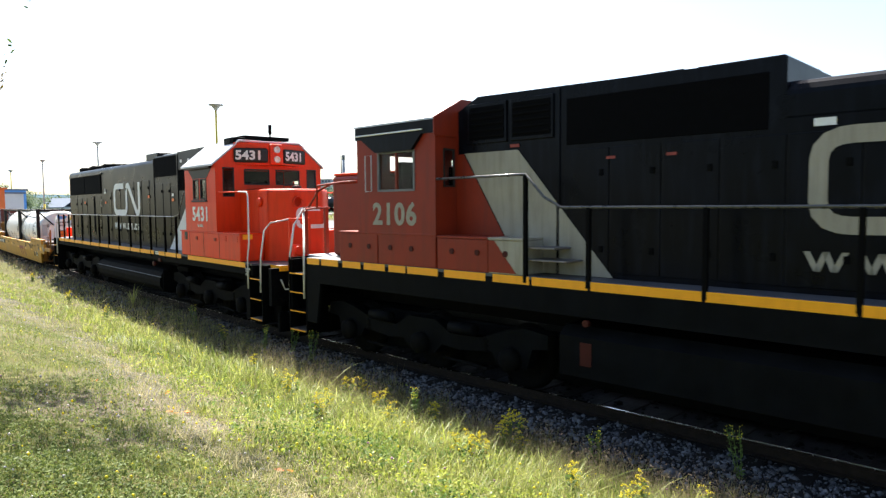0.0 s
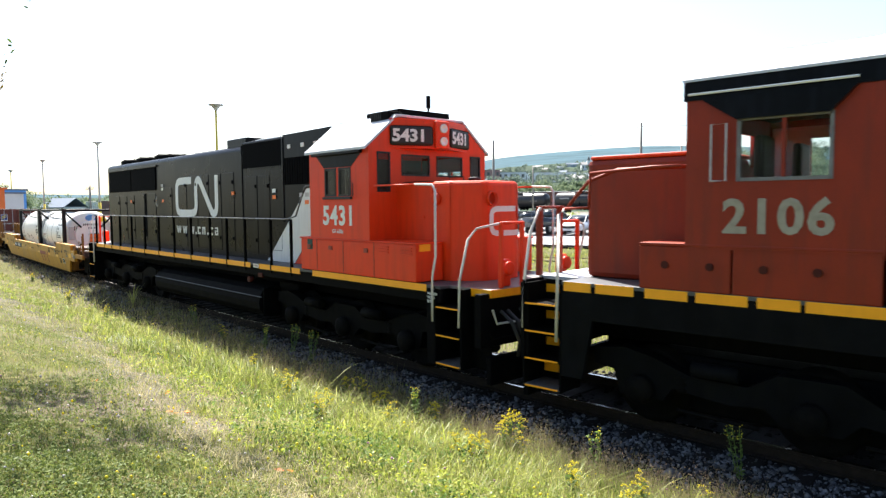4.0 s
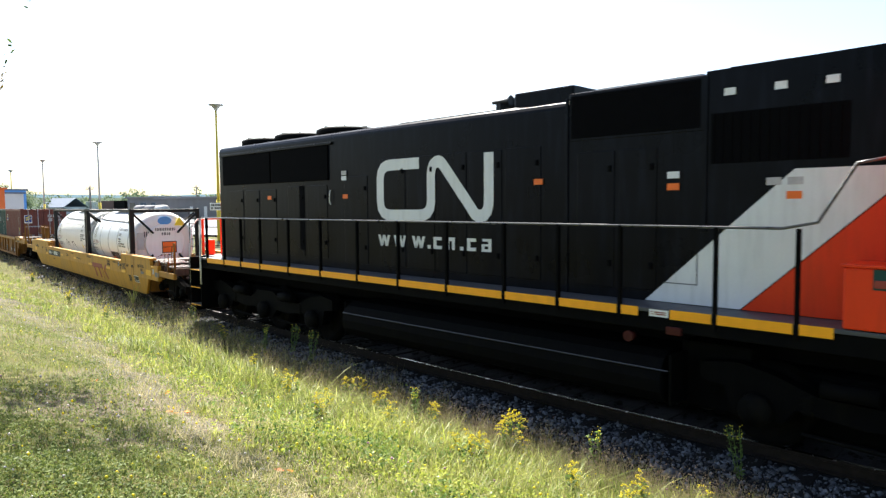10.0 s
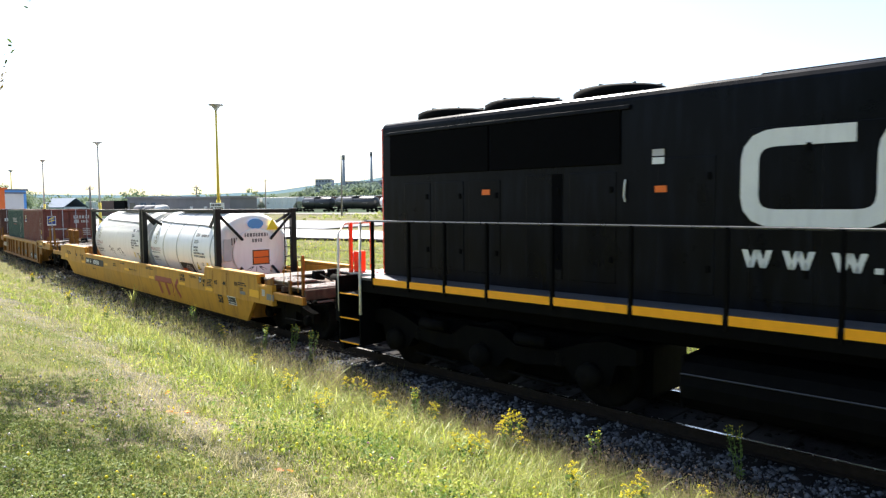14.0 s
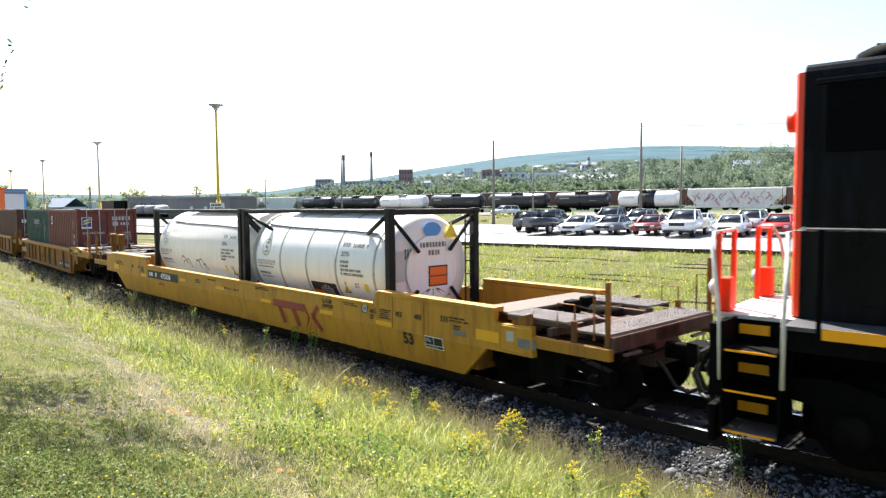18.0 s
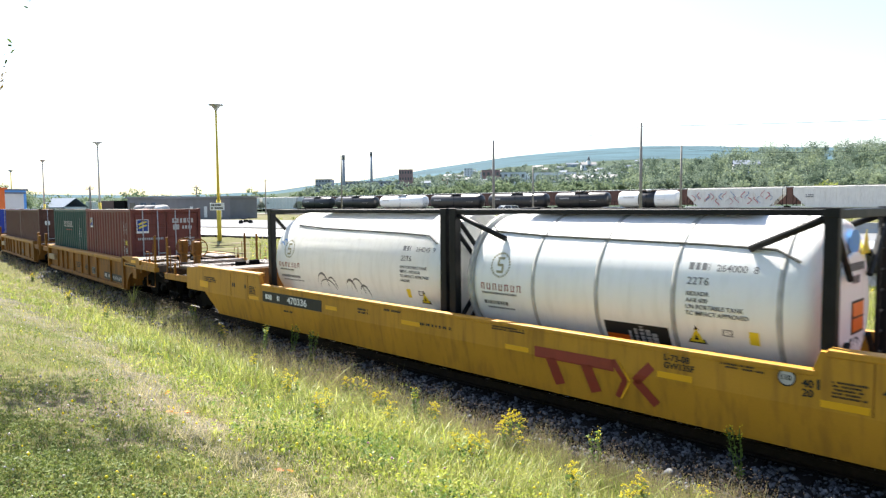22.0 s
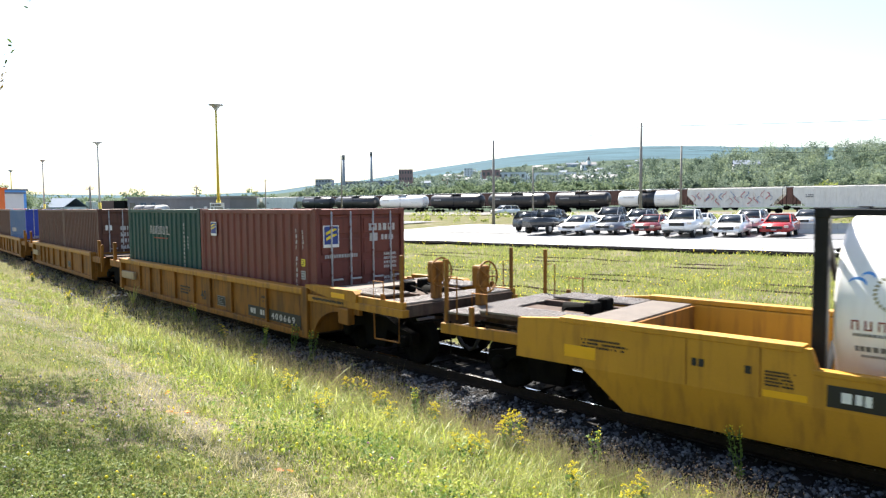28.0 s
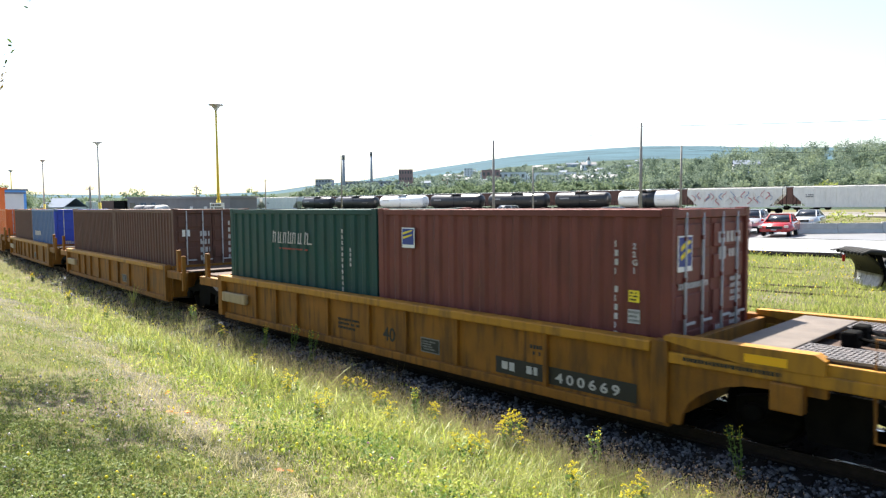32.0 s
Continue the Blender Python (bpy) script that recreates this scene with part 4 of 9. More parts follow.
def platform_end(car, d, x_in, x_out, y_side, z, wheel=0, tall=False, sill=(.22, .06)):
    """The open end of a well car, over its truck: d +1 front, -1 rear."""
    X = lambda a: a * d
    lo, hi = lambda a, b: min(X(a), X(b)), lambda a, b: max(X(a), X(b))
    # centre sill and crossbearers
    bx("centre_sill", (lo(x_in - .6, x_out), hi(x_in - .6, x_out), -.35, .35, .62, z - .12), RUSTY, car, .02)
    for y in (-1, 1):
        bx("side_sill", (lo(x_in, x_out), hi(x_in, x_out), y * y_side - .05, y * y_side + .05, z - sill[0], z - sill[1]), YELLOW, car, .012)
    bx("end_sill", (lo(x_out - .14, x_out), hi(x_out - .14, x_out), -1.45, 1.45, z - .34, z - .12), RUSTY, car, .015)
    bx("cross_plate", (lo(x_in - .75, x_in - .05), hi(x_in - .75, x_in - .05), -1.34, 1.34, z - .05, z), DECK, car, .01)
    for y0, y1 in ((-1.42, -.72), (.72, 1.42)):
        g = grating(car, lo(x_in, x_out - .76), hi(x_in, x_out - .76), y0, y1, z)
        bx("walkway_edge", (lo(x_in, x_out - .76), hi(x_in, x_out - .76), y0 if y0 < 0 else y1 - .03, y0 + .03 if y0 < 0 else y1, z - .1, z - .03), RUSTY, car, .006)
    grating(car, lo(x_out - .62, x_out - .06), hi(x_out - .62, x_out - .06), -1.44, 1.44, z - .08)
    bx("walkway_bearer", (lo(x_out - .64, x_out - .58), hi(x_out - .64, x_out - .58), -1.44, 1.44, z - .2, z - .1), RUSTY, car, .008)
    for y in (-.55, .55):
        bx("stringer", (lo(x_in - .1, x_out - .7), hi(x_in - .1, x_out - .7), y - .05, y + .05, z - .2, z - .05), RUSTY, car, .01)
    for xx in (x_in + .2, x_in + .75):
        bx("crossbearer", (lo(xx, xx + .1), hi(xx, xx + .1), -1.4, 1.4, z - .26, z - .14), RUSTY, car, .01)
    bm = bmesh.new()
    box(bm, lo(x_in + .18, x_in + .36), hi(x_in + .18, x_in + .36), -.28, .0, z - .12, z + .1, .03)
    box(bm, lo(x_in + .18, x_in + .36), hi(x_in + .18, x_in + .36), .15, .42, z - .12, z + .12, .03)
    lathe(bm, [(lo(x_in + .4, x_in + 1.0), .05), (lo(x_in + .4, x_in + 1.0) + .02, .13), (hi(x_in + .4, x_in + 1.0) - .02, .13), (hi(x_in + .4, x_in + 1.0), .05)], 16, "x", (0, .2, z - .12))
    tube(bm, [(X(x_in + .3), -.15, z + .02), (X(x_in + .7), -.2, z - .02), (X(x_in + .95), -.05, z - .18)], .02, 6)
    tube(bm, [(X(x_in + .3), .3, z + .05), (X(x_in + .6), .25, z - .02), (X(x_in + .95), .3, z - .18)], .02, 6)
    part("brake_cylinder", bm, GRIME, car)
    # grab posts and stirrups at the corners
    for y in (-1, 1):
        yy = y * 1.45
        ht = .78 if (tall or y > 0) else .62
        bx("corner_post", (lo(x_out - .11, x_out - .05), hi(x_out - .11, x_out - .05), yy - .03, yy + .03, z - .25, z + ht), YELLOWD, car, .008)
        tb("corner_ladder_rail", [(X(x_out - .3), yy, z - .2), (X(x_out - .3), yy, z + .5), (X(x_out - .12), yy, z + .5)], .013, YELLOWD, car, 6)
        bx("end_step", (lo(x_out - .04, x_out + .02), hi(x_out - .04, x_out + .02), yy - y * .5 - .2, yy - y * .5 + .2, z - .42, z - .38), GRATE, car, .006)
        tb("grab_iron", [(X(x_out - .62), yy, z - .06), (X(x_out - .62), yy, z + .26), (X(x_out - .92), yy, z + .26), (X(x_out - .92), yy, z - .06)], .014, YELLOWD, car, 6)
        tb("stirrup", [(X(x_out - .16), yy, z - .24), (X(x_out - .17), yy, .53), (X(x_out - .9), yy, .51), (X(x_out - .92), yy, z - .24)], .017, GRIME if sill[0] > .3 else YELLOWD, car, 6)
        bx("bracket", (lo(x_out - .66, x_out - .58), hi(x_out - .66, x_out - .58), yy - .04, yy + .02, z - .32, z + .04), YELLOWD, car, .01)
    if wheel:
        brake_wheel(car, X(x_out - wheel), -.55, z + .42)
    coupler(car, X(x_out - .05), d)
    tb("train_line", [(X(x_in), -.9, z - .32), (X(x_out - .5), -.8, z - .34), (X(x_out + .05), -.45, z - .4)], .03, GRIME, car, 6)


def well53():
    """A 53 ft yellow well car."""
    car = thing("well_car", "yellow 53-foot intermodal well car with rusty ends, carrying two tanks", "rail car", "well cars")
    top, ub = 1.14, 1.38
    for y in (-1, 1):
        bm = bmesh.new()
        # outer skin folded inwards below its crease
        yo, yi = y * 1.53, y * 1.42
        out = [(-9.3, ub), (-6.03, ub), (-5.95, top), (5.95, top), (6.03, ub), (9.07, ub), (9.08, 1.19), (9.16, 1.17), (9.81, 1.205), (9.84, .74), (8.9, .74), (-8.9, .74), (-10.0, .74), (-9.97, 1.32)]
        v0 = [bm.verts.new((a, yo, b)) for a, b in out]
        v1 = [bm.verts.new((a, y * 1.43, b)) for a, b in out]
        n = len(out)
        bm.faces.new(v0)
        bm.faces.new(v1[::-1])
        for i in range(n):
            bm.faces.new((v0[i], v1[i], v1[(i + 1) % n], v0[(i + 1) % n]))
        low = [(-8.9, .74), (8.9, .74), (8.3, .20), (-8.3, .20)]
        w0 = [bm.verts.new((low[0][0], yo, .74)), bm.verts.new((low[1][0], yo, .74)), bm.verts.new((low[2][0], yi, .20)), bm.verts.new((low[3][0], yi, .20))]
        w1 = [bm.verts.new(v.co + Vector((0, -y * .07, 0))) for v in w0]
        bm.faces.new(w0)
        bm.faces.new(w1[::-1])
        for i in range(4):
            bm.faces.new((w0[i], w1[i], w1[(i + 1) % 4], w0[(i + 1) % 4]))
        bmesh.ops.recalc_face_normals(bm, faces=bm.faces[:])
        part("side_wall", bm, YELLOWW, car)
        # framed end panel and the bent bracket over it
        bm = bmesh.new()
        prism(bm, [(9.40, 1.20), (9.42, 1.25), (9.70, 1.36), (9.79, 1.385), (9.81, 1.19)], y * 1.50, y * 1.46, "y")
        part("end_bracket", bm, YELLOWD, car)
        for fx0, fx1, fz0, fz1 in ((9.17, 9.20, .79, 1.14), (9.80, 9.83, .79, 1.17), (9.20, 9.80, .77, .80), (9.20, 9.80, 1.13, 1.16)):
            bx("panel_rim", (fx0, fx1, min(y * 1.53, y * 1.542), max(y * 1.53, y * 1.542), fz0, fz1), YELLOWW, car, .004)
        # top chords
        bx("top_chord", (-6.0, 6.0, min(y * 1.545, y * 1.40), max(y * 1.545, y * 1.40), top - .04, top + .025), YELLOWW, car, .012)
        for sx in (-1, 1):
            xe = 9.09 if sx > 0 else 9.25
            bx("top_chord", (min(sx * 6.1, sx * xe), max(sx * 6.1, sx * xe), min(y * 1.545, y * 1.32), max(y * 1.545, y * 1.32), ub - .05, ub + .03), YELLOWW, car, .012)
            bx("inner_wall", (min(sx * 6.3, sx * 8.55), max(sx * 6.3, sx * 8.55), min(y * 1.34, y * 1.30), max(y * 1.34, y * 1.30), .3, ub - .06), YELLOWW, car, .01)
    bx("well_floor", (-8.3, 8.3, -1.36, 1.36, .24, .33), RUSTY, car, .02)
    for sx in (-1, 1):
        bx("bulkhead", (min(sx * 8.45, sx * 8.56), max(sx * 8.45, sx * 8.56), -1.36, 1.36, .3, 1.3), YELLOWD, car, .01)
        # cross deck sloping edge
        platform_end(car, sx, 9.25, 11.15 if sx > 0 else 11.55, 1.47, 1.33, wheel=.22 if sx < 0 else 0, tall=sx < 0, sill=(.44, .27))
        truck2(car, sx * 9.75)
    # marks on the near side
    y = -1.533
    bars("reporting_mark", -5.72, -5.1, .84, .96, y - .006, 1, INKW, car)
    lettering("car_number", "470336", .21, INKW, car, pose(-4.78, y - .007, .83), .004, 1.25)
    plate("mark_field", -5.86, -3.44, .78, 1.02, y, INK, car)
    for k, tx in enumerate(("L-73-08", "GW13SF")):
        lettering("stencil_text", tx, .11, INK, car, pose(4.22, y - .003, 1.0 - .10 * k), .002)
    bm = bmesh.new()
    for k in range(20):
        a0, a1 = k * math.pi / 10, (k + 1) * math.pi / 10
        prism(bm, [(5.70 + q * math.cos(a), 1.035 + q * math.sin(a)) for a, q in ((a0, .085), (a1, .085), (a1, .1), (a0, .1))], y - .004, y, "y")
    part("ring_mark", bm, INK, car)
    bm = bmesh.new()
    lathe(bm, [(y - .002, .084), (y, .084)], 20, "y", (5.70, 0, 1.035))
    part("ring_field", bm, INKF, car)
    lettering("stencil_text", "110", .08, INK, car, pose(5.63, y - .005, 1.01), .002)
    # big dark red lettershapes drawn as plain bars: two hammer shapes and a cross
    def sk(x0, z0, x1, z1, w):
        bm = bmesh.new()
        d = Vector((x1 - x0, 0, z1 - z0)).normalized()
        nn = Vector((-d.z, 0, d.x)) * w / 2
        yb = lambda z: y if z > .74 else y + (.74 - z) * .2037
        q = [Vector((x0, 0, z0)) + nn, Vector((x0, 0, z0)) - nn, Vector((x1, 0, z1)) - nn, Vector((x1, 0, z1)) + nn]
        # keep on the fold: the pieces stop at the crease and go on below it
        for lo_, hi_ in ((.22, .74), (.74, 1.3)):
            tmp = bmesh.new()
            f = tmp.faces.new([tmp.verts.new(p) for p in q])
            for z, no in ((lo_, (0, 0, -1)), (hi_, (0, 0, 1))):
                bmesh.ops.bisect_plane(tmp, geom=tmp.verts[:] + tmp.edges[:] + tmp.faces[:], plane_co=(0, 0, z), plane_no=no, clear_outer=True)
            for fc in tmp.faces:
                bm.faces.new([bm.verts.new((v.co.x, yb(v.co.z) - .004, v.co.z)) for v in fc.verts])
            tmp.free()
        part("emblem_stroke", bm, INKR, car, "dark red painted stroke")
    sk(2.15, .80, 3.50, .80, .165)
    sk(2.44, .74, 2.57, .36, .18)
    sk(3.05, .74, 3.18, .36, .18)
    sk(3.48, .88, 3.66, .62, .08)
    sk(3.66, .64, 3.52, .36, .08)
    sk(4.05, .89, 3.81, .63, .13)
    sk(3.81, .66, 4.10, .37, .13)
    for x0, z0, x1, z1 in ((3.55, .88, 3.72, .63), (3.72, .63, 3.58, .36)):
        bm = bmesh.new()
        prism(bm, [(x0, z0), (x0 + .03, z0), (x1 + .03, z1), (x1, z1)], y - .008 + (.74 - min(z0, z1)) * .1, y - .005 + (.74 - min(z0, z1)) * .1, "y")
        part("emblem_line", bm, YELLOWF, car)
    lettering("number", "53", .29, INK, car, pose(6.83, y + (.74 - .53) * .2037 - .006, .53, 0, 0, 0) @ pose(0, 0, 0, 11.5, 0, 0), .012)
    for t, x, z in (("45", 6.63, .99), ("48", 7.16, 1.0), ("53", 7.84, 1.05)):
        lettering("length_mark", t, .13, INK, car, pose(x, y - .002, z), .003)
        plate("length_tick", x + .15, x + .18, z - .01, z + .1, y, INK, car)
    for t, z in (("40", .965), ("20", .86)):
        lettering("length_mark", t, .12, INK, car, pose(5.86, y - .002, z), .003)
    plate("length_tick", 6.01, 6.04, .955, 1.07, y, INK, car)
    bm = bmesh.new()
    box(bm, 7.43, 7.89, -.003, 0, -.11, .11)
    ip = part("inspection_panel", bm, INKW, car, "black inspection panel with a white border")
    ip.matrix_basis = pose(0, y + .018, .645, 11.5, 0, 0)
    for a, b, c, d in ((7.445, 7.65, -.04, .095), (7.665, 7.875, -.04, .095), (7.445, 7.875, -.095, -.055)):
        bx("panel_field", (a, b, -.006, -.003, c, d), INK, ip, 0)
    bars("panel_writing", 7.47, 7.60, .01, .07, -.007, 3, INKF, ip, .5)
    bars("panel_writing", 7.50, 7.80, -.085, -.07, -.007, 1, INKF, ip, .3)
    for x0, x1, z0, z1 in ((8.68, 9.17, .86, 1.03), (6.05, 6.52, .775, .855), (-3.3, -2.9, .86, .94), (1.57, 2.03, .755, .83), (-9.17, -8.68, .86, 1.03), (-.9, -.4, .84, .92), (4.13, 4.60, .765, .845), (-6.52, -6.05, .775, .855)):
        plate("reflector", x0, x1, z0, z1, y, YELLOWF, car, label="bright yellow reflective patch")
    for x0, x1, z0, z1, k in ((8.06, 8.56, 1.07, 1.15, 2), (8.15, 8.4, .95, 1.02, 2), (6.16, 6.50, .90, 1.08, 5), (4.95, 5.5, 1.03, 1.09, 2), (-2.2, -1.8, .9, 1.0, 2), (-.4, .4, .88, .93, 1), (1.3, 2.0, 1.03, 1.09, 2), (-8.9, -8.2, 1.02, 1.15, 3), (-7.35, -7.15, 1.0, 1.1, 1), (-6.8, -6.6, 1.0, 1.1, 1), (-6.5, -6.16, .90, 1.08, 5), (-1.4, -.8, 1.03, 1.07, 1), (-5.0, -4.6, .62, .66, 1)):
        bars("stencil", x0, x1, z0, z1, y + (.02 if z1 < .7 else 0), k, INK, car, .3)
    for x in (6.55, 7.42, -6.55, -7.42):
        plate("weld_seam", x - .006, x + .006, .76, 1.33, y, YELLOWD, car)
    bx("grab_recess", (8.16, 8.45, y - .005, y + .01, .86, .94), INKG, car, .01)
    plate("grey_plate", 9.33, 9.47, .93, 1.08, y, INKF, car)
    plate("grey_plate", 9.55, 9.9, .86, 1.0, y, INKG, car)
    return car


def well40(front, number=False):
    """A 40 ft ribbed yellow well unit; front: with a platform end over its own truck."""
    car = thing("well_car", "dirty yellow ribbed 40-foot well car carrying two containers", "rail car", "well cars")
    for y in (-1, 1):
        s = lambda a, b: (min(y * a, y * b), max(y * a, y * b))
        bx("side_plate", (-6.2, 6.25, *s(1.40, 1.36), .2, 1.12), YELLOWD, car, .005)
        bx("top_chord", (-6.1, 5.95, *s(1.53, 1.28), 1.10, 1.24), YELLOW, car, .02)
        bx("bottom_chord", (-6.0, 6.2, *s(1.48, 1.36), .16, .30), YELLOWD, car, .012)
        for x in (-4.43, -3.5, -2.62, -1.42, -.03, 1.06, 2.36, 4.22):
            bm = bmesh.new()
            prism(bm, [(x - .035, 1.1), (x + .035, 1.1), (x + .03, .28), (x - .03, .28)], y * 1.40, y * 1.465, "y")
            part("rib", bm, YELLOWD, car)
        bx("end_post", (5.98, 6.2, *s(1.55, 1.36), .22, 1.27), YELLOWD, car, .012)
        bx("end_post", (-6.25, -6.05, *s(1.53, 1.36), .22, 1.24), YELLOWD, car, .012)
    bx("well_floor", (-6.2, 6.2, -1.36, 1.36, .24, .33), RUSTY, car, .02)
    for sx in (-1, 1):
        bx("bulkhead", (min(sx * 6.2, sx * 6.3), max(sx * 6.2, sx * 6.3), -1.36, 1.36, .3, 1.24), YELLOWD, car, .01)
    ends = []
    if front:
        for y in (-1, 1):
            # arched cheek over the wheels
            bm = bmesh.new()
            arc = [(6.35 + 1.0 * (1 - math.cos(a)), .22 + .66 * math.sin(a)) for a in np.linspace(0, math.pi / 2, 8)]
            prism(bm, [(6.2, .22)] + arc + [(8.0, .88), (8.0, 1.28), (6.2, 1.28)], y * 1.48, y * 1.40, "y")
            part("wheel_arch", bm, YELLOWD, car)
            bx("side_sill", (6.2, 9.4, min(y * 1.53, y * 1.38), max(y * 1.53, y * 1.38), 1.0, 1.14), YELLOW, car, .012)
            bm = bmesh.new()
            prism(bm, [(6.15, 1.28), (6.15, 1.34), (7.9, 1.36), (8.0, 1.30), (8.0, 1.14), (7.1, 1.14)], y * 1.55, y * 1.36, "y")
            part("upper_cheek", bm, YELLOW, car)
            bx("gusset_box", (7.45, 7.8, min(y * 1.6, y * 1.44), max(y * 1.6, y * 1.44), .68, 1.0), YELLOWD, car, .02)
            plate("reflector", 7.15, 7.62, 1.17, 1.27, -1.553, YELLOWF, car) if y < 0 else None
        platform_end(car, 1, 7.6, 9.36, 1.45, 1.33, wheel=.03, tall=True)
        truck2(car, 8.0)
    else:
        bx("drawbar_end", (6.2, 7.9, -.45, .45, .62, 1.0), RUSTY, car, .03)
        for y in (-1, 1):
            bx("side_sill", (6.2, 7.4, min(y * 1.5, y * 1.3), max(y * 1.5, y * 1.3), .9, 1.12), YELLOWD, car, .015)
            bx("corner_post", (6.95, 7.1, min(y * 1.48, y * 1.38), max(y * 1.48, y * 1.38), .95, 1.75), YELLOWD, car, .01)
            bx("corner_post", (7.35, 7.45, min(y * 1.48, y * 1.38), max(y * 1.48, y * 1.38), .6, 1.6), YELLOWD, car, .01)
        bx("end_deck", (6.25, 7.6, -1.3, 1.3, 1.12, 1.17), RUSTY, car, .01)
    # rear end, resting on a shared truck
    bx("drawbar_end", (-8.0, -6.2, -.45, .45, .62, 1.0), RUSTY, car, .03)
    for y in (-1, 1):
        bx("side_sill", (-7.4, -6.2, min(y * 1.5, y * 1.3), max(y * 1.5, y * 1.3), .9, 1.12), YELLOWD, car, .015)
        bx("corner_post", (-7.1, -6.95, min(y * 1.48, y * 1.38), max(y * 1.48, y * 1.38), .95, 1.75), YELLOWD, car, .01)
    bx("end_deck", (-7.5, -6.25, -1.3, 1.3, 1.12, 1.17), RUSTY, car, .01)
    bx("equipment_box", (-6.1, -4.87, -1.52, -1.40, .58, .83), TANBOX, car, .03, "dusty tan equipment box on the side")
    truck2(car, -8.0)
    y = -1.404
    plate("panel_border", 1.43, 1.91, .40, .66, y, INKG, car)
    plate("inspection_panel", 1.45, 1.89, .42, .64, y - .004, INK, car)
    bars("panel_writing", 1.48, 1.84, .45, .61, y - .008, 4, INKG, car, .4)
    if number:
        plate("mark_field", 3.21, 5.70, .34, .60, y, INK, car)
        bars("reporting_mark", 3.34, 4.05, .40, .54, y - .006, 1, INKF, car)
        lettering("car_number", "400669", .2, INKF, car, pose(4.38, y - .006, .39), .004, 1.3, 1.45)
        lettering("number", "40", .36, INK, car, pose(.36, y - .002, .46), .006)
        bars("stencil", -1.1, -.3, .5, .72, y, 3, INK, car, .4)
        bars("stencil", 3.9, 4.2, .72, .88, y, 2, INK, car, .4)
        bars("stencil", 6.4, 7.6, 1.05, 1.10, -1.533, 1, INK, car, .2)
    return car
# ---------------- locomotives ----------------
def hood_section(x0, x1, w, z0, z1, r=.16):
    """A hood body with rounded upper edges."""
    bm = bmesh.new()
    prof = [(-w, z0), (-w, z1 - r)] + [(-w + r - r * math.cos(a), z1 - r + r * math.sin(a)) for a in np.linspace(.3, 1.57, 4)]
    prof = prof + [(-p[0], p[1]) for p in prof[::-1]]
    prism(bm, prof, x0, x1, "x")
    return bm


def paint_field(name, poly, y, material, parent, label=""):
    bm = bmesh.new()
    prism(bm, poly, y - .003, y, "y")
    return part(name, bm, material, parent, label)


def side_steps(parent, x, d, z_top, n=3, rise=.47):
    """A corner step well: d is the way out to the end of the engine."""
    X = lambda a: x + d * a
    for y in (-1, 1):
        yo, yi = y * 1.53, y * 1.02
        bx("step_side", (min(X(0), X(.03)), max(X(0), X(.03)), min(yo, yi), max(yo, yi), .34, z_top - .02), BLACKD, parent, .006)
        bx("step_side", (min(X(.62), X(.65)), max(X(.62), X(.65)), min(yo, yi), max(yo, yi), .34, z_top - .02), BLACKD, parent, .006)
        for k in range(n):
            z = .39 + k * rise
            st = bx("step_tread", (min(X(.03), X(.62)), max(X(.03), X(.62)), min(yo, yi), max(yo, yi), z - .03, z), GRATE if k == 0 else BLACKD, parent, .006)
            bx("tread_edge", (min(X(.05), X(.60)), max(X(.05), X(.60)), min(yo, yo + y * .012), max(yo, yo + y * .012), z - .028, z - .004), SAFETY, st, 0)
            bx("riser_mark", (min(X(.26), X(.60)), max(X(.26), X(.60)), yi - .006, yi + .006, z + .1, z + .22), SAFETY, st, 0)
        bx("step_back", (min(X(0), X(.62)), max(X(0), X(.62)), min(yi, yi - y * .03), max(yi, yi - y * .03), .34, z_top - .05), BLACKD, parent, .004)


def rails_on_side(parent, y, xs, z_deck, z_rail, ends, material=None):
    bm_m = material or BLACKD
    for x in xs:
        bx("stanchion", (x - .022, x + .022, y - .03, y + .03, z_deck - .18, z_rail), bm_m, parent, .004)
    tb("handrail", ends, .018, RAILB if material is None else material, parent, 8)


def pane(name, bm, parent):
    ob = part(name, bm, GLASS, parent)
    ob.visible_shadow = False
    return ob


def cab_interior(parent, x0, x1, zf):
    bx("cab_floor", (x0 + .1, x1 - .1, -1.35, 1.35, zf, zf + .03), BLACKD, parent, 0)
    bm = bmesh.new()
    for y in (-.85, .75):
        box(bm, x0 + .7, x0 + 1.2, y - .25, y + .25, zf + .45, zf + .58, .04)
        box(bm, x0 + .62, x0 + .74, y - .25, y + .25, zf + .5, zf + 1.25, .05)
        box(bm, x0 + .9, x0 + 1.0, y - .05, y + .05, zf + .02, zf + .46)
    part("cab_seats", bm, INK, parent)
    bx("control_stand", (x1 - .75, x1 - .35, -.45, .1, zf + .03, zf + 1.15), BLACKD, parent, .04)


def shell_with_windows(name, x0, x1, w, z0, z1, wins, material, parent, th=.05, side=-1):
    """A side wall made of strips round its openings. wins: (xa, xb, za, zb)."""
    y0, y1 = (min(side * w, side * (w - th)), max(side * w, side * (w - th)))
    bm = bmesh.new()
    xs = sorted({x0, x1, *[q for a in wins for q in a[:2]]})
    for a, b in zip(xs, xs[1:]):
        hole = [q for q in wins if q[0] <= a + 1e-6 and q[1] >= b - 1e-6]
        if hole:
            box(bm, a, b, y0, y1, z0, hole[0][2])
            box(bm, a, b, y0, y1, hole[0][3], z1)
        else:
            box(bm, a, b, y0, y1, z0, z1)
    bmesh.ops.remove_doubles(bm, verts=bm.verts[:], dist=.0005)
    return part(name, bm, material, parent)


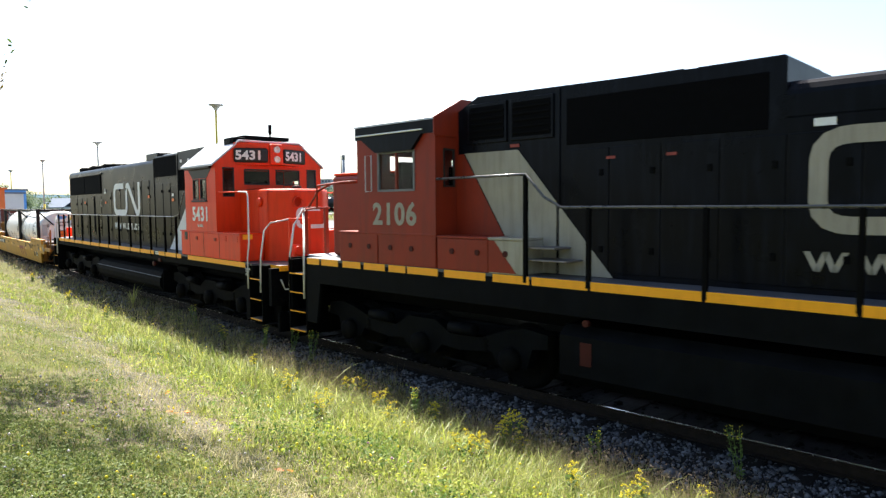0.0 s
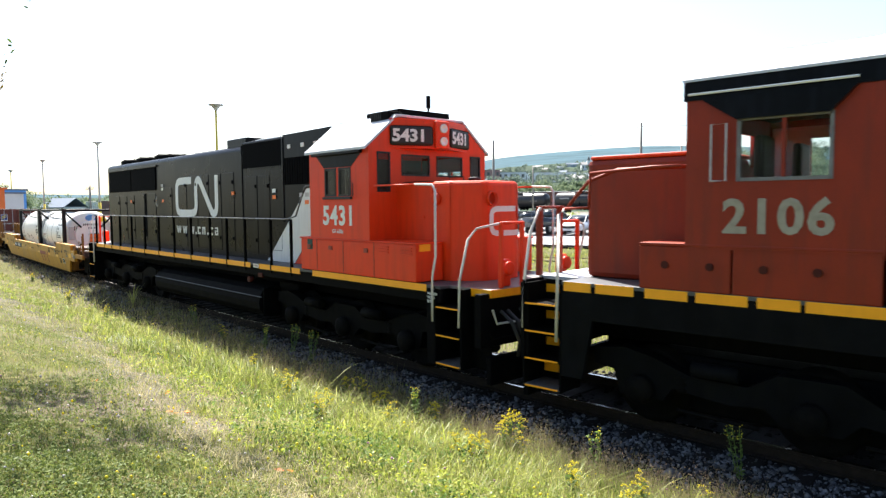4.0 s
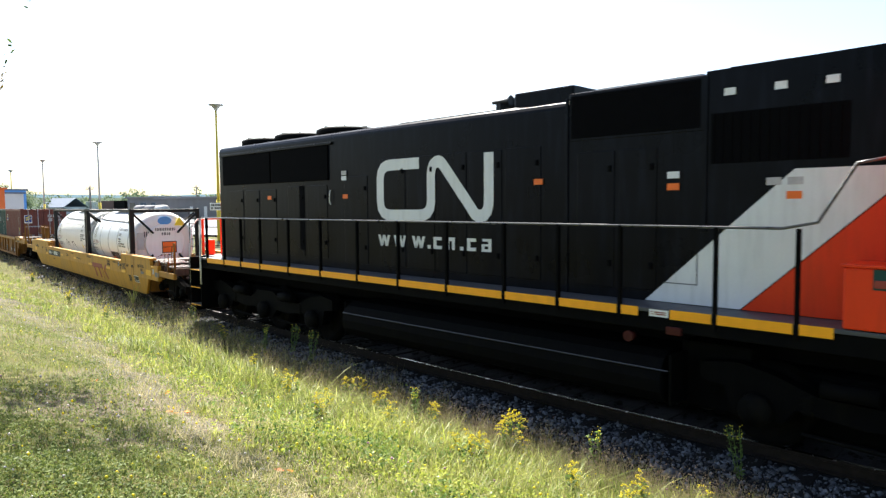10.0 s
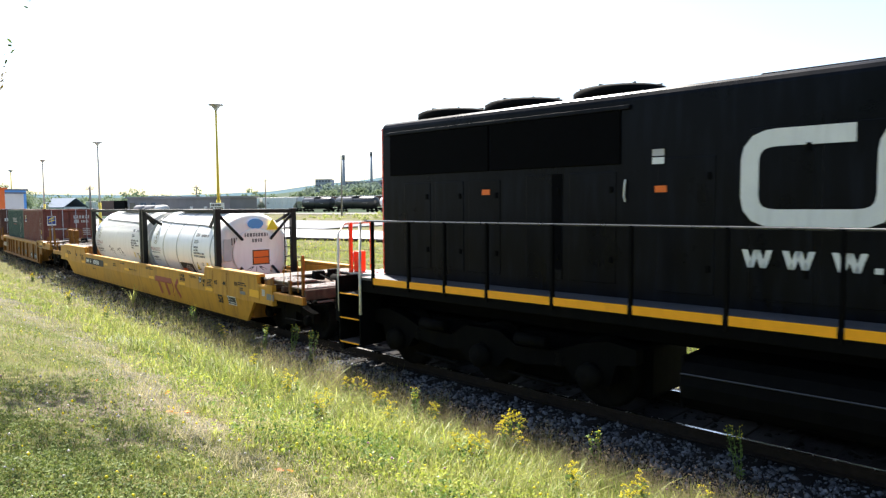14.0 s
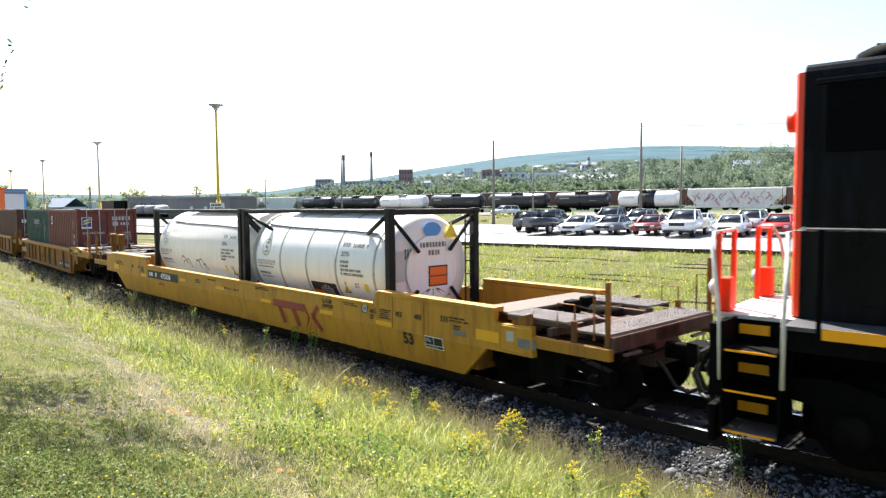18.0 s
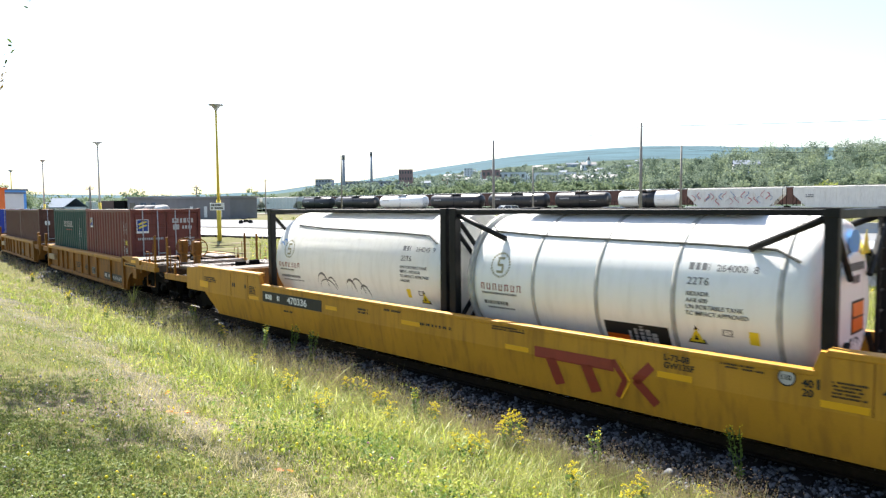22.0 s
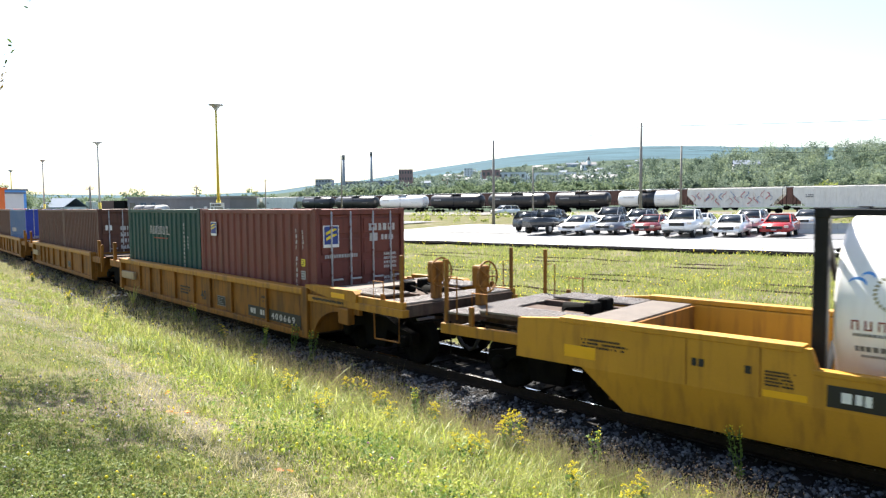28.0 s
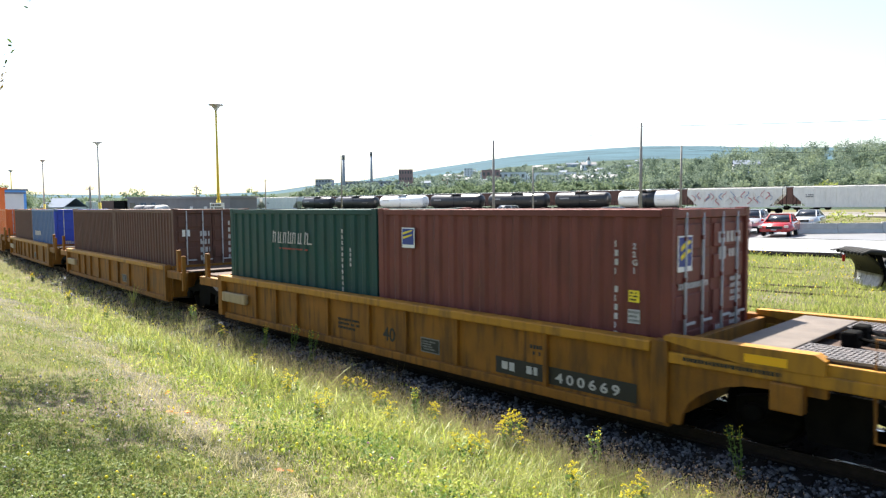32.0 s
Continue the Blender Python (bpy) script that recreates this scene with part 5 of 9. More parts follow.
def end_wall(name, x, w_poly, wins, material, parent, th=.05):
    """A wall across the engine: strips of a low box with openings. wins: (ya, yb, za, zb)."""
    y0, y1, z0, z1 = w_poly
    bm = bmesh.new()
    ys = sorted({y0, y1, *[q for a in wins for q in a[:2]]})
    for a, b in zip(ys, ys[1:]):
        hole = [q for q in wins if q[0] <= a + 1e-6 and q[1] >= b - 1e-6]
        if hole:
            box(bm, x, x + th, a, b, z0, hole[0][2])
            box(bm, x, x + th, a, b, hole[0][3], z1)
        else:
            box(bm, x, x + th, a, b, z0, z1)
    bmesh.ops.remove_doubles(bm, verts=bm.verts[:], dist=.0005)
    return part(name, bm, material, parent)


def loco_b():
    """The second engine: black hood, white band, orange-red cab and nose."""
    # lighter grey: the weld's thin highlight is put into its colour
    grey_edge = mat("weld_highlight_grey", (.03, .03, .032), .45, var=.3, scale=6, bump=.02)
    L = thing("diesel_locomotive", "black diesel locomotive with white band and orange-red cab and nose", "locomotive", "locomotives")
    zd = 1.66
    # frame
    bx("walkway", (-9.3, 10.2, -1.52, 1.52, zd - .05, zd), mat("walkway_grey", (.05, .053, .06), .5, var=.2, scale=8, bump=.08), L, .006)
    bx("end_platform", (10.2, 11.15, -1.3, 1.3, zd - .05, zd), GRATE, L, .006)
    bx("end_platform", (-10.2, -9.3, -1.05, 1.05, zd - .05, zd), STRAP, L, .006)
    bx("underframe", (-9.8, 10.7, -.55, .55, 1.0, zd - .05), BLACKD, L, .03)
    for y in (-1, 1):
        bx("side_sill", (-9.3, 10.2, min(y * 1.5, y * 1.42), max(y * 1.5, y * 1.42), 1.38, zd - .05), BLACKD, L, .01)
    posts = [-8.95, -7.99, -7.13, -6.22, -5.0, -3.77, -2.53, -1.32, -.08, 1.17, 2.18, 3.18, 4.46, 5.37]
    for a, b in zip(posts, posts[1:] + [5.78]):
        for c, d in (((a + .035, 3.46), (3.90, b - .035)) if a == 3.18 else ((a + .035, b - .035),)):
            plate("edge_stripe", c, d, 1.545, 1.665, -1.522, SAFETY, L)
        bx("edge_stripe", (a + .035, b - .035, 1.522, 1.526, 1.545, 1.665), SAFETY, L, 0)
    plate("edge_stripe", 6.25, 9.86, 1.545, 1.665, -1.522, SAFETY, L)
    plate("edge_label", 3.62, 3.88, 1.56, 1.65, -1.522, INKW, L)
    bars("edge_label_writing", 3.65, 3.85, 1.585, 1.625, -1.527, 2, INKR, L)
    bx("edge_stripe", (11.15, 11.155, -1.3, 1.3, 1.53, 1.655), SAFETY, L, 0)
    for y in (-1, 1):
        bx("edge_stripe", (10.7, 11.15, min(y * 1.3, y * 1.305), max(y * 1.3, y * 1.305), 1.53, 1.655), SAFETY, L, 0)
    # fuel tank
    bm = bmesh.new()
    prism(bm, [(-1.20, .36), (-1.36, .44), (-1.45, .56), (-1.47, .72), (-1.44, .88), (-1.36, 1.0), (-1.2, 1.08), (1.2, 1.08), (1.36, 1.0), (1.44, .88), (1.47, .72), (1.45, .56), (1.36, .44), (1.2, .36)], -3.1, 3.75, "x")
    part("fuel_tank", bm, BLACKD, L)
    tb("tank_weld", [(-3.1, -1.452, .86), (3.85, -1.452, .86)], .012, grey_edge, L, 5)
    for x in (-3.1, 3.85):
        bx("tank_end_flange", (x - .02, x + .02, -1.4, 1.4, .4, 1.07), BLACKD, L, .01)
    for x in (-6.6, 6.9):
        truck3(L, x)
    for x, d in ((10.98, 1), (-9.95, -1)):
        bx("end_plate", (min(x, x + d * .14), max(x, x + d * .14), -1.5, 1.5, .75, 1.6), BLACKD, L, .01)
        coupler(L, x + d * .1, d)
        bx("pilot_plow", (min(x + d * .1, x + d * .2), max(x + d * .1, x + d * .2), -1.35, 1.35, .15, .6), BLACKD, L, .02)
        for k in (-.75, .55):
            tb("air_hose", [(x + d * .15, k, 1.15), (x + d * .3, k + .02, .95), (x + d * .42, k + .05, .6), (x + d * .35, k + .1, .42)], .035, INK, L, 8)
        for k in (-1.05, -.9, -.6, .4, .7, .9):
            tb("air_hose", [(x + d * .15, k, 1.3), (x + d * .38, k, 1.15), (x + d * .5, k + .05, .85), (x + d * .42, k + .1, .6)], .03, INK, L, 6)
        tb("cut_lever", [(x + d * .2, -1.3, 1.35), (x + d * .2, -1.2, 1.12), (x + d * .2, -.3, 1.1)], .018, CHROME, L, 6)
    side_steps(L, 10.06, 1, zd)
    side_steps(L, -9.3, -1, zd)
    # long hood
    w = .925
    part("long_hood", hood_section(-9.28, 4.05, w, zd, 4.56, .14), BLACK, L)
    bm = bmesh.new()
    prism(bm, [(-9.282, -w - .002), (-9.35, -w + .03), (-9.40, -.78), (-9.40, .78), (-9.35, w - .03), (-9.282, w + .002)], zd + .02, 4.46, "z")
    part("rear_panel", bm, REDO, L, "orange-red rear hood end with chamfered corners")
    for y in (-1, 1):
        yy = y * w
        f = lambda a, b: (min(y * a, y * b), max(y * a, y * b))
        bx("radiator_screen", (-9.05, -6.65, *f(w + .035, w - .02), 3.55, 4.30), SCREEN, L, .01)
        bx("radiator_screen", (-6.60, -4.25, *f(w + .035, w - .02), 3.55, 4.30), SCREEN, L, .01)
        bx("radiator_eave", (-9.15, -4.1, *f(w + .05, w - .02), 4.30, 4.36), BLACK, L, .01)
        bx("brake_grid_screen", (2.0, 3.98, *f(w + .012, w - .02), 3.96, 4.58), SCREEN, L, .006)
        for x0, x1, z0, z1 in ((-8.7, -8.0, 1.85, 3.4), (-7.9, -7.2, 1.85, 3.4), (-7.1, -6.4, 1.85, 3.4), (-5.9, -5.2, 1.85, 3.45), (-5.1, -4.3, 1.85, 3.45), (-3.7, -2.9, 1.8, 3.6), (-2.5, -1.75, 1.8, 3.9), (-1.7, -.95, 1.8, 3.9), (-.9, -.15, 1.8, 3.9), (-.1, .65, 1.8, 3.9), (.7, 1.45, 1.8, 3.9), (2.1, 2.75, 1.8, 3.75), (2.8, 3.4, 1.8, 3.75)):
            dr = bx("hood_door", (x0 + .012, x1 - .012, *f(w + .012, w - .01), z0, z1), BLACK, L, .008)
            if y < 0:
                for zz in (z0 + .3, z1 - .3):
                    bx("door_latch", (x1 - .11, x1 - .06, -w - .035, -w - .01, zz, zz + .09), BLACKD, dr, .006)
        bx("hood_seam", (1.9, 1.95, *f(w + .02, w - .01), zd, 4.56), BLACK, L, .004)
        bx("hood_seam", (4.02, 4.08, *f(w + .02, w - .01), 2.62, 4.6), BLACK, L, .004)
    # flat dark plate on the hood: the recess's shade drawn as colour
    bx("recess_shade", (-5.40, -5.22, -w - .016, -w + .02, 2.0, 3.45), SCREEN, L, 0)
    tb("door_handle", [(-4.16, -w - .03, 3.02), (-4.17, -w - .05, 3.1), (-4.16, -w - .05, 3.25), (-4.16, -w - .03, 3.33)], .014, CHROME, L, 6)
    # inertial filter housing and the slanted hatch by the cab
    bm = bmesh.new()
    prism(bm, [(4.05, zd), (6.23, zd), (6.23, 4.66), (6.1, 4.68), (4.05, 4.66)], -w, w, "y")
    part("filter_housing", bm, BLACK, L)
    bx("filter_grille", (4.12, 5.69, -w - .004, -w + .03, 3.49, 4.12), SCREEN, L, 0)
    for k in range(14):
        bx("grille_slat", (4.15 + k * .11, 4.17 + k * .11, -w - .014, -w - .004, 3.5, 4.11), SCREEN, L, 0)
    # roof fittings
    for x in (-8.2, -6.55, -4.75):
        bm = bmesh.new()
        lathe(bm, [(4.54, .74), (4.70, .74), (4.74, .66), (4.70, .62)], 30, "z", (x, 0, 0))
        fan = part("radiator_fan", bm, BLACKD, L)
        bm = bmesh.new()
        for k in range(8):
            a = k * math.pi / 4
            tube(bm, [(x, 0, 4.75), (x + .66 * math.cos(a), .66 * math.sin(a), 4.75)], .015, 5)
        part("fan_guard", bm, BLACKD, fan)
    bx("brake_hatch", (.8, 1.95, -.8, .8, 4.5, 4.79), BLACK, L, .03)
    bx("grid_housing", (1.95, 4.04, -w - .004, w + .004, 3.9, 4.63), BLACK, L, .03)
    bx("grid_lid", (2.3, 3.9, -.72, .72, 4.63, 4.69), TANKG, L, .015, "pale worn grid lid")
    bx("exhaust_silencer", (-2.6, .3, -.35, .35, 4.55, 4.66), BLACKD, L, .03)
    bx("hatch_lid", (4.2, 5.9, -.6, .6, 4.68, 4.74), BLACK, L, .02)
    bm = bmesh.new()
    for k, (dx, ln) in enumerate(((0, .42), (.14, .36), (-.14, .3))):
        lathe(bm, [(-ln / 2, .03), (0, .035), (ln / 2 - .05, .05), (ln / 2, .09)], 12, "x", (.15 + dx * .3, -.35 + k * .14, 4.78))
    box(bm, .1, .2, -.45, .05, 4.6, 4.74)
    part("air_horn", bm, INK, L)
    bx("roof_box", (4.6, 4.8, -.2, .1, 4.74, 4.82), INK, L, .01)
    # painted fields
    ribbon("emblem_band", worm(-2.60, .47, 2.70, 3.88), .212, WHITEP, L, -w - .013)
    y = -w - .016
    for k, x0 in enumerate((-2.55, -2.08, -1.55, -1.14, -.98, -.65, -.31, -.14, .20)):
        bm = bmesh.new()
        if k < 3:
            for a, b in (((.02, 2.42), (.09, 2.20)), ((.09, 2.20), (.165, 2.42)), ((.165, 2.42), (.24, 2.20)), ((.24, 2.20), (.31, 2.42))):
                prism(bm, [(x0 + a[0] - .035, a[1]), (x0 + a[0] + .035, a[1]), (x0 + b[0] + .035, b[1]), (x0 + b[0] - .035, b[1])], y - .003, y, "y")
        elif k in (3, 6):
            box(bm, x0, x0 + .08, y - .003, y, 2.20, 2.265)
        else:
            marks = {4: ((0, .21, 2.20, 2.26), (0, .21, 2.36, 2.42), (0, .075, 2.26, 2.36)), 5: ((0, .21, 2.355, 2.42), (0, .075, 2.20, 2.355), (.14, .21, 2.20, 2.355)), 7: ((0, .21, 2.20, 2.26), (0, .21, 2.36, 2.42), (0, .075, 2.26, 2.36)), 8: ((0, .22, 2.20, 2.245), (.02, .22, 2.375, 2.42), (.15, .22, 2.245, 2.375), (0, .15, 2.295, 2.33), (0, .065, 2.245, 2.295))}
            for a, b, c, d in marks[k]:
                box(bm, x0 + a, x0 + b, y - .003, y, c, d)
        part("painted_mark", bm, WHITEP, L)
    paint_field("white_band", [(3.24, zd + .01), (4.53, zd + .01), (6.2, 3.22), (6.2, 3.39), (5.13, 3.39)], -w - .016, WHITEP, L)
    paint_field("red_field", [(4.55, zd + .01), (6.2, zd + .01), (6.2, 3.20)], -w - .016, REDO, L)
    for x, z, m in ((-3.68, 3.57, INKW), (-3.68, 3.68, INKF), (-3.64, 3.19, HAZ), (-6.7, 3.2, HAZ), (1.40, 3.345, HAZ), (3.63, 3.215, HAZ), (3.63, 3.37, INKW), (5.13, 3.085, HAZ), (5.14, 3.25, INKF), (4.90, 3.25, INKF)):
        plate("label_sticker", x - .085, x + .085, z - .045, z + .045, -w - .02, m, L)
    for x in (4.35, 4.95, 5.5):
        plate("label_sticker", x - .07, x + .07, 4.33, 4.42, -w - .003, INKW, L)
    # cab
    cx0, cx1, cw = 6.23, 8.28, 1.53
    wins = [(6.80, 7.21, 3.18, 3.73), (7.29, 7.71, 3.18, 3.73)]
    cab = shell_with_windows("cab", cx0, cx1, cw, 2.355, 4.08, wins, REDO, L, .05, -1)
    shell_with_windows("cab_side", cx0, cx1, cw, 2.4, 4.08, wins, REDO, cab, .05, 1)
    end_wall("cab_rear", cx0, (-cw + .05, cw - .05, zd, 4.08), [], REDO, cab)
    fw = [(-1.34, -1.03, 3.25, 4.0), (-.76, -.04, 3.56, 3.97), (.14, .86, 3.56, 3.97), (1.08, 1.38, 3.25, 4.0)]
    end_wall("cab_front", cx1 - .05, (-cw + .05, cw - .05, zd, 4.08), fw, REDO, cab)
    bm = bmesh.new()
    prism(bm, [(-cw, 4.08), (-.86, 4.66), (.86, 4.66), (cw, 4.08)], cx1 - .05, cx1, "x")
    prism(bm, [(-cw, 4.08), (-.86, 4.66), (.86, 4.66), (cw, 4.08)], cx0, cx0 + .05, "x")
    part("cab_gable", bm, REDO, cab)
    for y in (-1, 1):
        bm = bmesh.new()
        prism(bm, [(y * (cw + .09), 4.03), (y * (cw + .09), 4.08), (y * .86, 4.72), (y * .86, 4.67)], cx0 - .04, cx1 + .02, "x")
        part("roof_slope", bm, ROOFW, cab, "pale sloping cab roof")
        bx("sunshade", (6.42, 8.1, min(y * 1.54, y * 1.62), max(y * 1.54, y * 1.62), 3.98, 4.05), BLACK, cab, .01)
    bm = bmesh.new()
    prism(bm, [(6.45, 4.03), (8.1, 4.03), (7.73, 3.74), (6.78, 3.74)], -1.536, -1.531, "y")
    part("shade_field", bm, BLACK, cab)
    bx("roof_top", (cx0 - .04, cx1 + .02, -.88, .88, 4.67, 4.72), ROOFW, cab, .01)
    for xa, xb, za, zb in wins:
        bm = bmesh.new()
        box(bm, xa, xb, -1.51, -1.505, za, zb)
        pane("pane", bm, cab)
        bm = bmesh.new()
        box(bm, xa, xb, 1.505, 1.51, za, zb)
        pane("pane", bm, cab)
        bm = bmesh.new()
        for a, b, c, d in ((xa, xb, za, za + .04), (xa, xb, zb - .04, zb), (xa, xa + .04, za, zb), (xb - .04, xb, za, zb)):
            box(bm, a, b, -1.54, -1.5, c, d)
        part("window_frame", bm, INK, cab)
    bx("armrest", (6.77, 7.75, -1.58, -1.53, 3.12, 3.17), INK, cab, .01)
    tb("mirror_frame", [(7.72, -1.6, 3.17), (7.72, -1.6, 3.42), (7.86, -1.6, 3.42), (7.86, -1.6, 3.17)], .012, INK, cab, 6)
    for a, b, za, zb in fw:
        bm = bmesh.new()
        box(bm, cx1 - .03, cx1 - .025, a, b, za, zb)
        pane("pane", bm, cab)
        bm = bmesh.new()
        for p, q, r_, s in ((a, b, za, za + .03), (a, b, zb - .03, zb), (a, a + .03, za, zb), (b - .03, b, za, zb)):
            box(bm, cx1 - .02, cx1 + .012, p, q, r_, s)
        part("window_frame", bm, INK, cab)
    cab_interior(cab, cx0, cx1, 2.5)
    shell_with_windows("cab_lining", cx0 + .1, cx1 - .1, 1.46, 2.5, 4.02, wins, TANKG, cab, .02, 1)
    bx("rear_lining", (cx0 + .07, cx0 + .09, -1.42, 1.42, 2.5, 4.02), PIPE, cab, 0)
    # faceted brow with headlight and number boards
    bm = bmesh.new()
    prism(bm, [(cx1 - .01, -1.02), (cx1 + .30, -.22), (cx1 + .30, .22), (cx1 - .01, 1.02)], 4.08, 4.64, "z")
    brow = part("brow", bm, REDO, cab)
    bx("headlight_housing", (cx1 + .29, cx1 + .36, -.18, .18, 4.08, 4.62), REDO, brow, .03)
    for z in (4.22, 4.47):
        bm = bmesh.new()
        lathe(bm, [(cx1 + .35, .085), (cx1 + .40, .09), (cx1 + .385, .06), (cx1 + .37, .01)], 18, "x", (0, 0, z))
        part("headlight", bm, LAMPG, brow, "twin sealed-beam headlight")
    ang = math.degrees(math.atan2(.31, .80))
    for s in (-1, 1):
        m = pose(cx1 + .145, s * .62, 0, 0, 0, s * ang)
        bm = bmesh.new()
        box(bm, -.01, .05, -.43, .43, 4.13, 4.50, .05)
        nb = part("number_board", bm, INK, brow, "black number board with white digits")
        nb.matrix_basis = m
        lettering("number", "5431", .32, INKW, brow, m @ pose(.056, -.40, 4.21, 0, 0, 90), .011, 1.08)
    bx("roof_visor", (7.05, 8.12, -.66, .66, 4.76, 4.86), BLACKD, cab, .012)
    ac = bx("air_conditioner", (7.62, 8.18, -.98, -.62, 4.58, 4.79), BLACKD, cab, .015)
    for k in range(9):
        bx("cooling_fin", (7.45 + k * .06, 7.47 + k * .06, -.99, -.975, 4.60, 4.77), INK, ac, 0) if k > 2 else None
    bm = bmesh.new()
    lathe(bm, [(4.80, .02), (4.92, .02), (4.93, .045), (5.17, .045), (5.18, .02)], 12, "z", (8.1, .1, 0))
    part("antenna", bm, BLACKD, cab)
    lettering("cab_number", "5431", .52, WHITEP, cab, pose(6.71, -1.535, 2.63), .016, .97, 1.12)
    lettering("cab_class", "GF-638c", .11, WHITEP, cab, pose(7.05, -1.535, 2.46), .002)
    # battery boxes
    for y in (-1, 1):
        f = lambda a, b: (min(y * a, y * b), max(y * a, y * b))
        bb = bx("battery_box", (5.82, 9.6, *f(1.525, .9), zd + .01, 2.32), REDO, L, .02)
        bx("box_lid", (5.80, 9.62, *f(1.545, .9), 2.32, 2.352), REDO, bb, .008)
        if y < 0:
            for x in (6.45, 7.4, 8.4):
                bx("box_seam", (x - .008, x + .008, -1.53, -1.524, zd + .03, 2.34), INKR, bb, 0)
            for x in (6.1, 6.9, 8.1):
                bx("box_latch", (x, x + .12, -1.545, -1.524, 2.12, 2.2), INKR, bb, .006)
            for x in (8.55, 9.2):
                for k in range(3):
                    bx("box_louvre", (x, x + .3, -1.545, -1.524, 2.14 + k * .05, 2.165 + k * .05), REDO, bb, .004)
            plate("green_badge", 6.09, 6.29, 2.10, 2.31, -1.526, GREEN, bb)
            bx("edge_label", (9.6, 9.606, -1.45, -1.2, 2.2, 2.32), SAFETY, bb, 0)
    for y in (-1, 1):
        bx("pilot_side", (10.66, 11.1, min(y * 1.22, y * 1.26), max(y * 1.22, y * 1.26), .35, 1.58), BLACKD, L, .01)
    # nose
    bm = bmesh.new()
    nz = 3.42
    poly = [(8.28, -.88), (9.66, -.88), (9.74, -.86), (10.15, -.47), (10.2, -.38), (10.2, .38), (10.15, .47), (9.74, .86), (9.66, .88), (8.28, .88)]
    prism(bm, poly, zd, nz, "z")
    bmesh.ops.bevel(bm, geom=[e for e in bm.edges if max(v.co.z for v in e.verts) > nz - .01 and max(v.co.x for v in e.verts) > 8.3], offset=.09, segments=3, affect="EDGES", profile=.5)
    ns = part("nose", bm, REDO, L, "orange-red short hood")
    bm = bmesh.new()
    prism(bm, [(8.28, -.7), (9.0, -.7), (9.0, .7), (8.28, .7)], nz - .005, nz + .02, "z")
    part("nose_tread", bm, BLACKD, ns)
    tb("nose_grab", [(8.6, .2, nz), (8.6, .2, nz + .12), (9.0, .2, nz + .12), (9.0, .2, nz)], .012, INK, ns, 6)
    rb = []
    for a, b in worm(-.35, 1.33, 2.44, 2.97):
        rb.append((a, b))
    fine_line = [(p[0] + (q[0] - p[0]) * k / 8, p[1] + (q[1] - p[1]) * k / 8) for p, q in zip(rb, rb[1:]) for k in range(8)] + rb[-1:]
    em = ribbon("emblem_band", fine_line, .1, WHITEP, ns, 0)
    em.matrix_basis = pose(10.2, 0, 0, 0, 0, 90)
    for v in em.data.vertices:
        # wrapped round the far corner
        d, lift = max(0.0, v.co.x - .42), .006 - v.co.y
        e = max(0.0, d - .62)
        d -= e
        v.co.y = d * .72 + e - lift * (1 if d == 0 else .7)
        v.co.x = min(v.co.x, .42) + d * .69 + (0 if d == 0 else lift * .7)
    for zz in (2.0, 2.75):
        bx("nose_latch", (9.0, 9.1, -.90, -.88, zz, zz + .06), REDO, ns, .006)
    bm = bmesh.new()
    lathe(bm, [(-.88, .12), (-.94, .11), (-.95, .06)], 16, "y", (9.42, 0, 3.1))
    box(bm, 9.30, 9.32, -.89, -.88, 1.75, 3.3)
    part("bell_cover", bm, REDO, ns)
    bm = bmesh.new()
    lathe(bm, [(10.2, .13), (10.27, .125), (10.27, .115), (10.2, .11)], 20, "x", (0, -.3, 3.1))
    part("light_ring", bm, REDO, ns)
    bm = bmesh.new()
    lathe(bm, [(nz + .03, .12), (nz + .09, .12), (nz + .1, .05)], 14, "z", (9.3, .2, 0))
    part("vent_cap", bm, INK, ns)
    # front railings and drop plate
    for y in (-1, 1):
        tb("step_rail", [(10.03, y * 1.54, 1.06), (10.03, y * 1.54, 1.79), (10.12, y * 1.54, 2.15), (10.12, y * 1.54, 3.24), (10.05, y * 1.54, 3.33), (9.6, y * 1.53, 3.35)], .02, CHROME, L, 8)
        tb("nose_rail", [(9.6, y * 1.53, 3.34), (8.41, y * 1.5, 3.36)], .018, REDO, L, 8)
        tb("step_rail", [(10.66, y * 1.54, 1.03), (10.69, y * 1.54, 1.8), (10.86, y * 1.52, 2.45), (10.93, y * 1.4, 2.62), (11.08, y * 1.0, 2.7)], .02, CHROME, L, 8)
        bx("front_post", (11.06, 11.12, y * .5 - .03, y * .5 + .03, zd, 2.72), REDO, L, .006)
        bx("front_post", (11.06, 11.12, y * 1.0 - .03, y * 1.0 + .03, zd, 2.72), REDO, L, .006)
        tb("front_rail", [(11.09, y * 1.0, 2.7), (11.09, y * .5, 2.7)], .025, REDO, L, 8)
        bm = bmesh.new()
        box(bm, 10.85, 11.0, y * .75 - .09, y * .75 + .09, zd, zd + .45, .03)
        lathe(bm, [(11.0, .12), (11.07, .115), (11.07, .08)], 16, "x", (0, y * .75, zd + .3))
        part("brake_gear", bm, REDO, L)
        tb("step_rail", [(-9.28, y * 1.54, .95), (-9.28, y * 1.54, 1.7), (-9.25, y * 1.54, 2.68), (-9.1, y * 1.54, 2.72)], .025, CHROME, L, 8)
        tb("step_rail", [(-9.96, y * 1.5, .95), (-9.98, y * 1.5, 1.7), (-10.1, y * 1.4, 2.45), (-10.15, y * 1.2, 2.64), (-10.15, y * .5, 2.66)], .025, CHROME, L, 8)
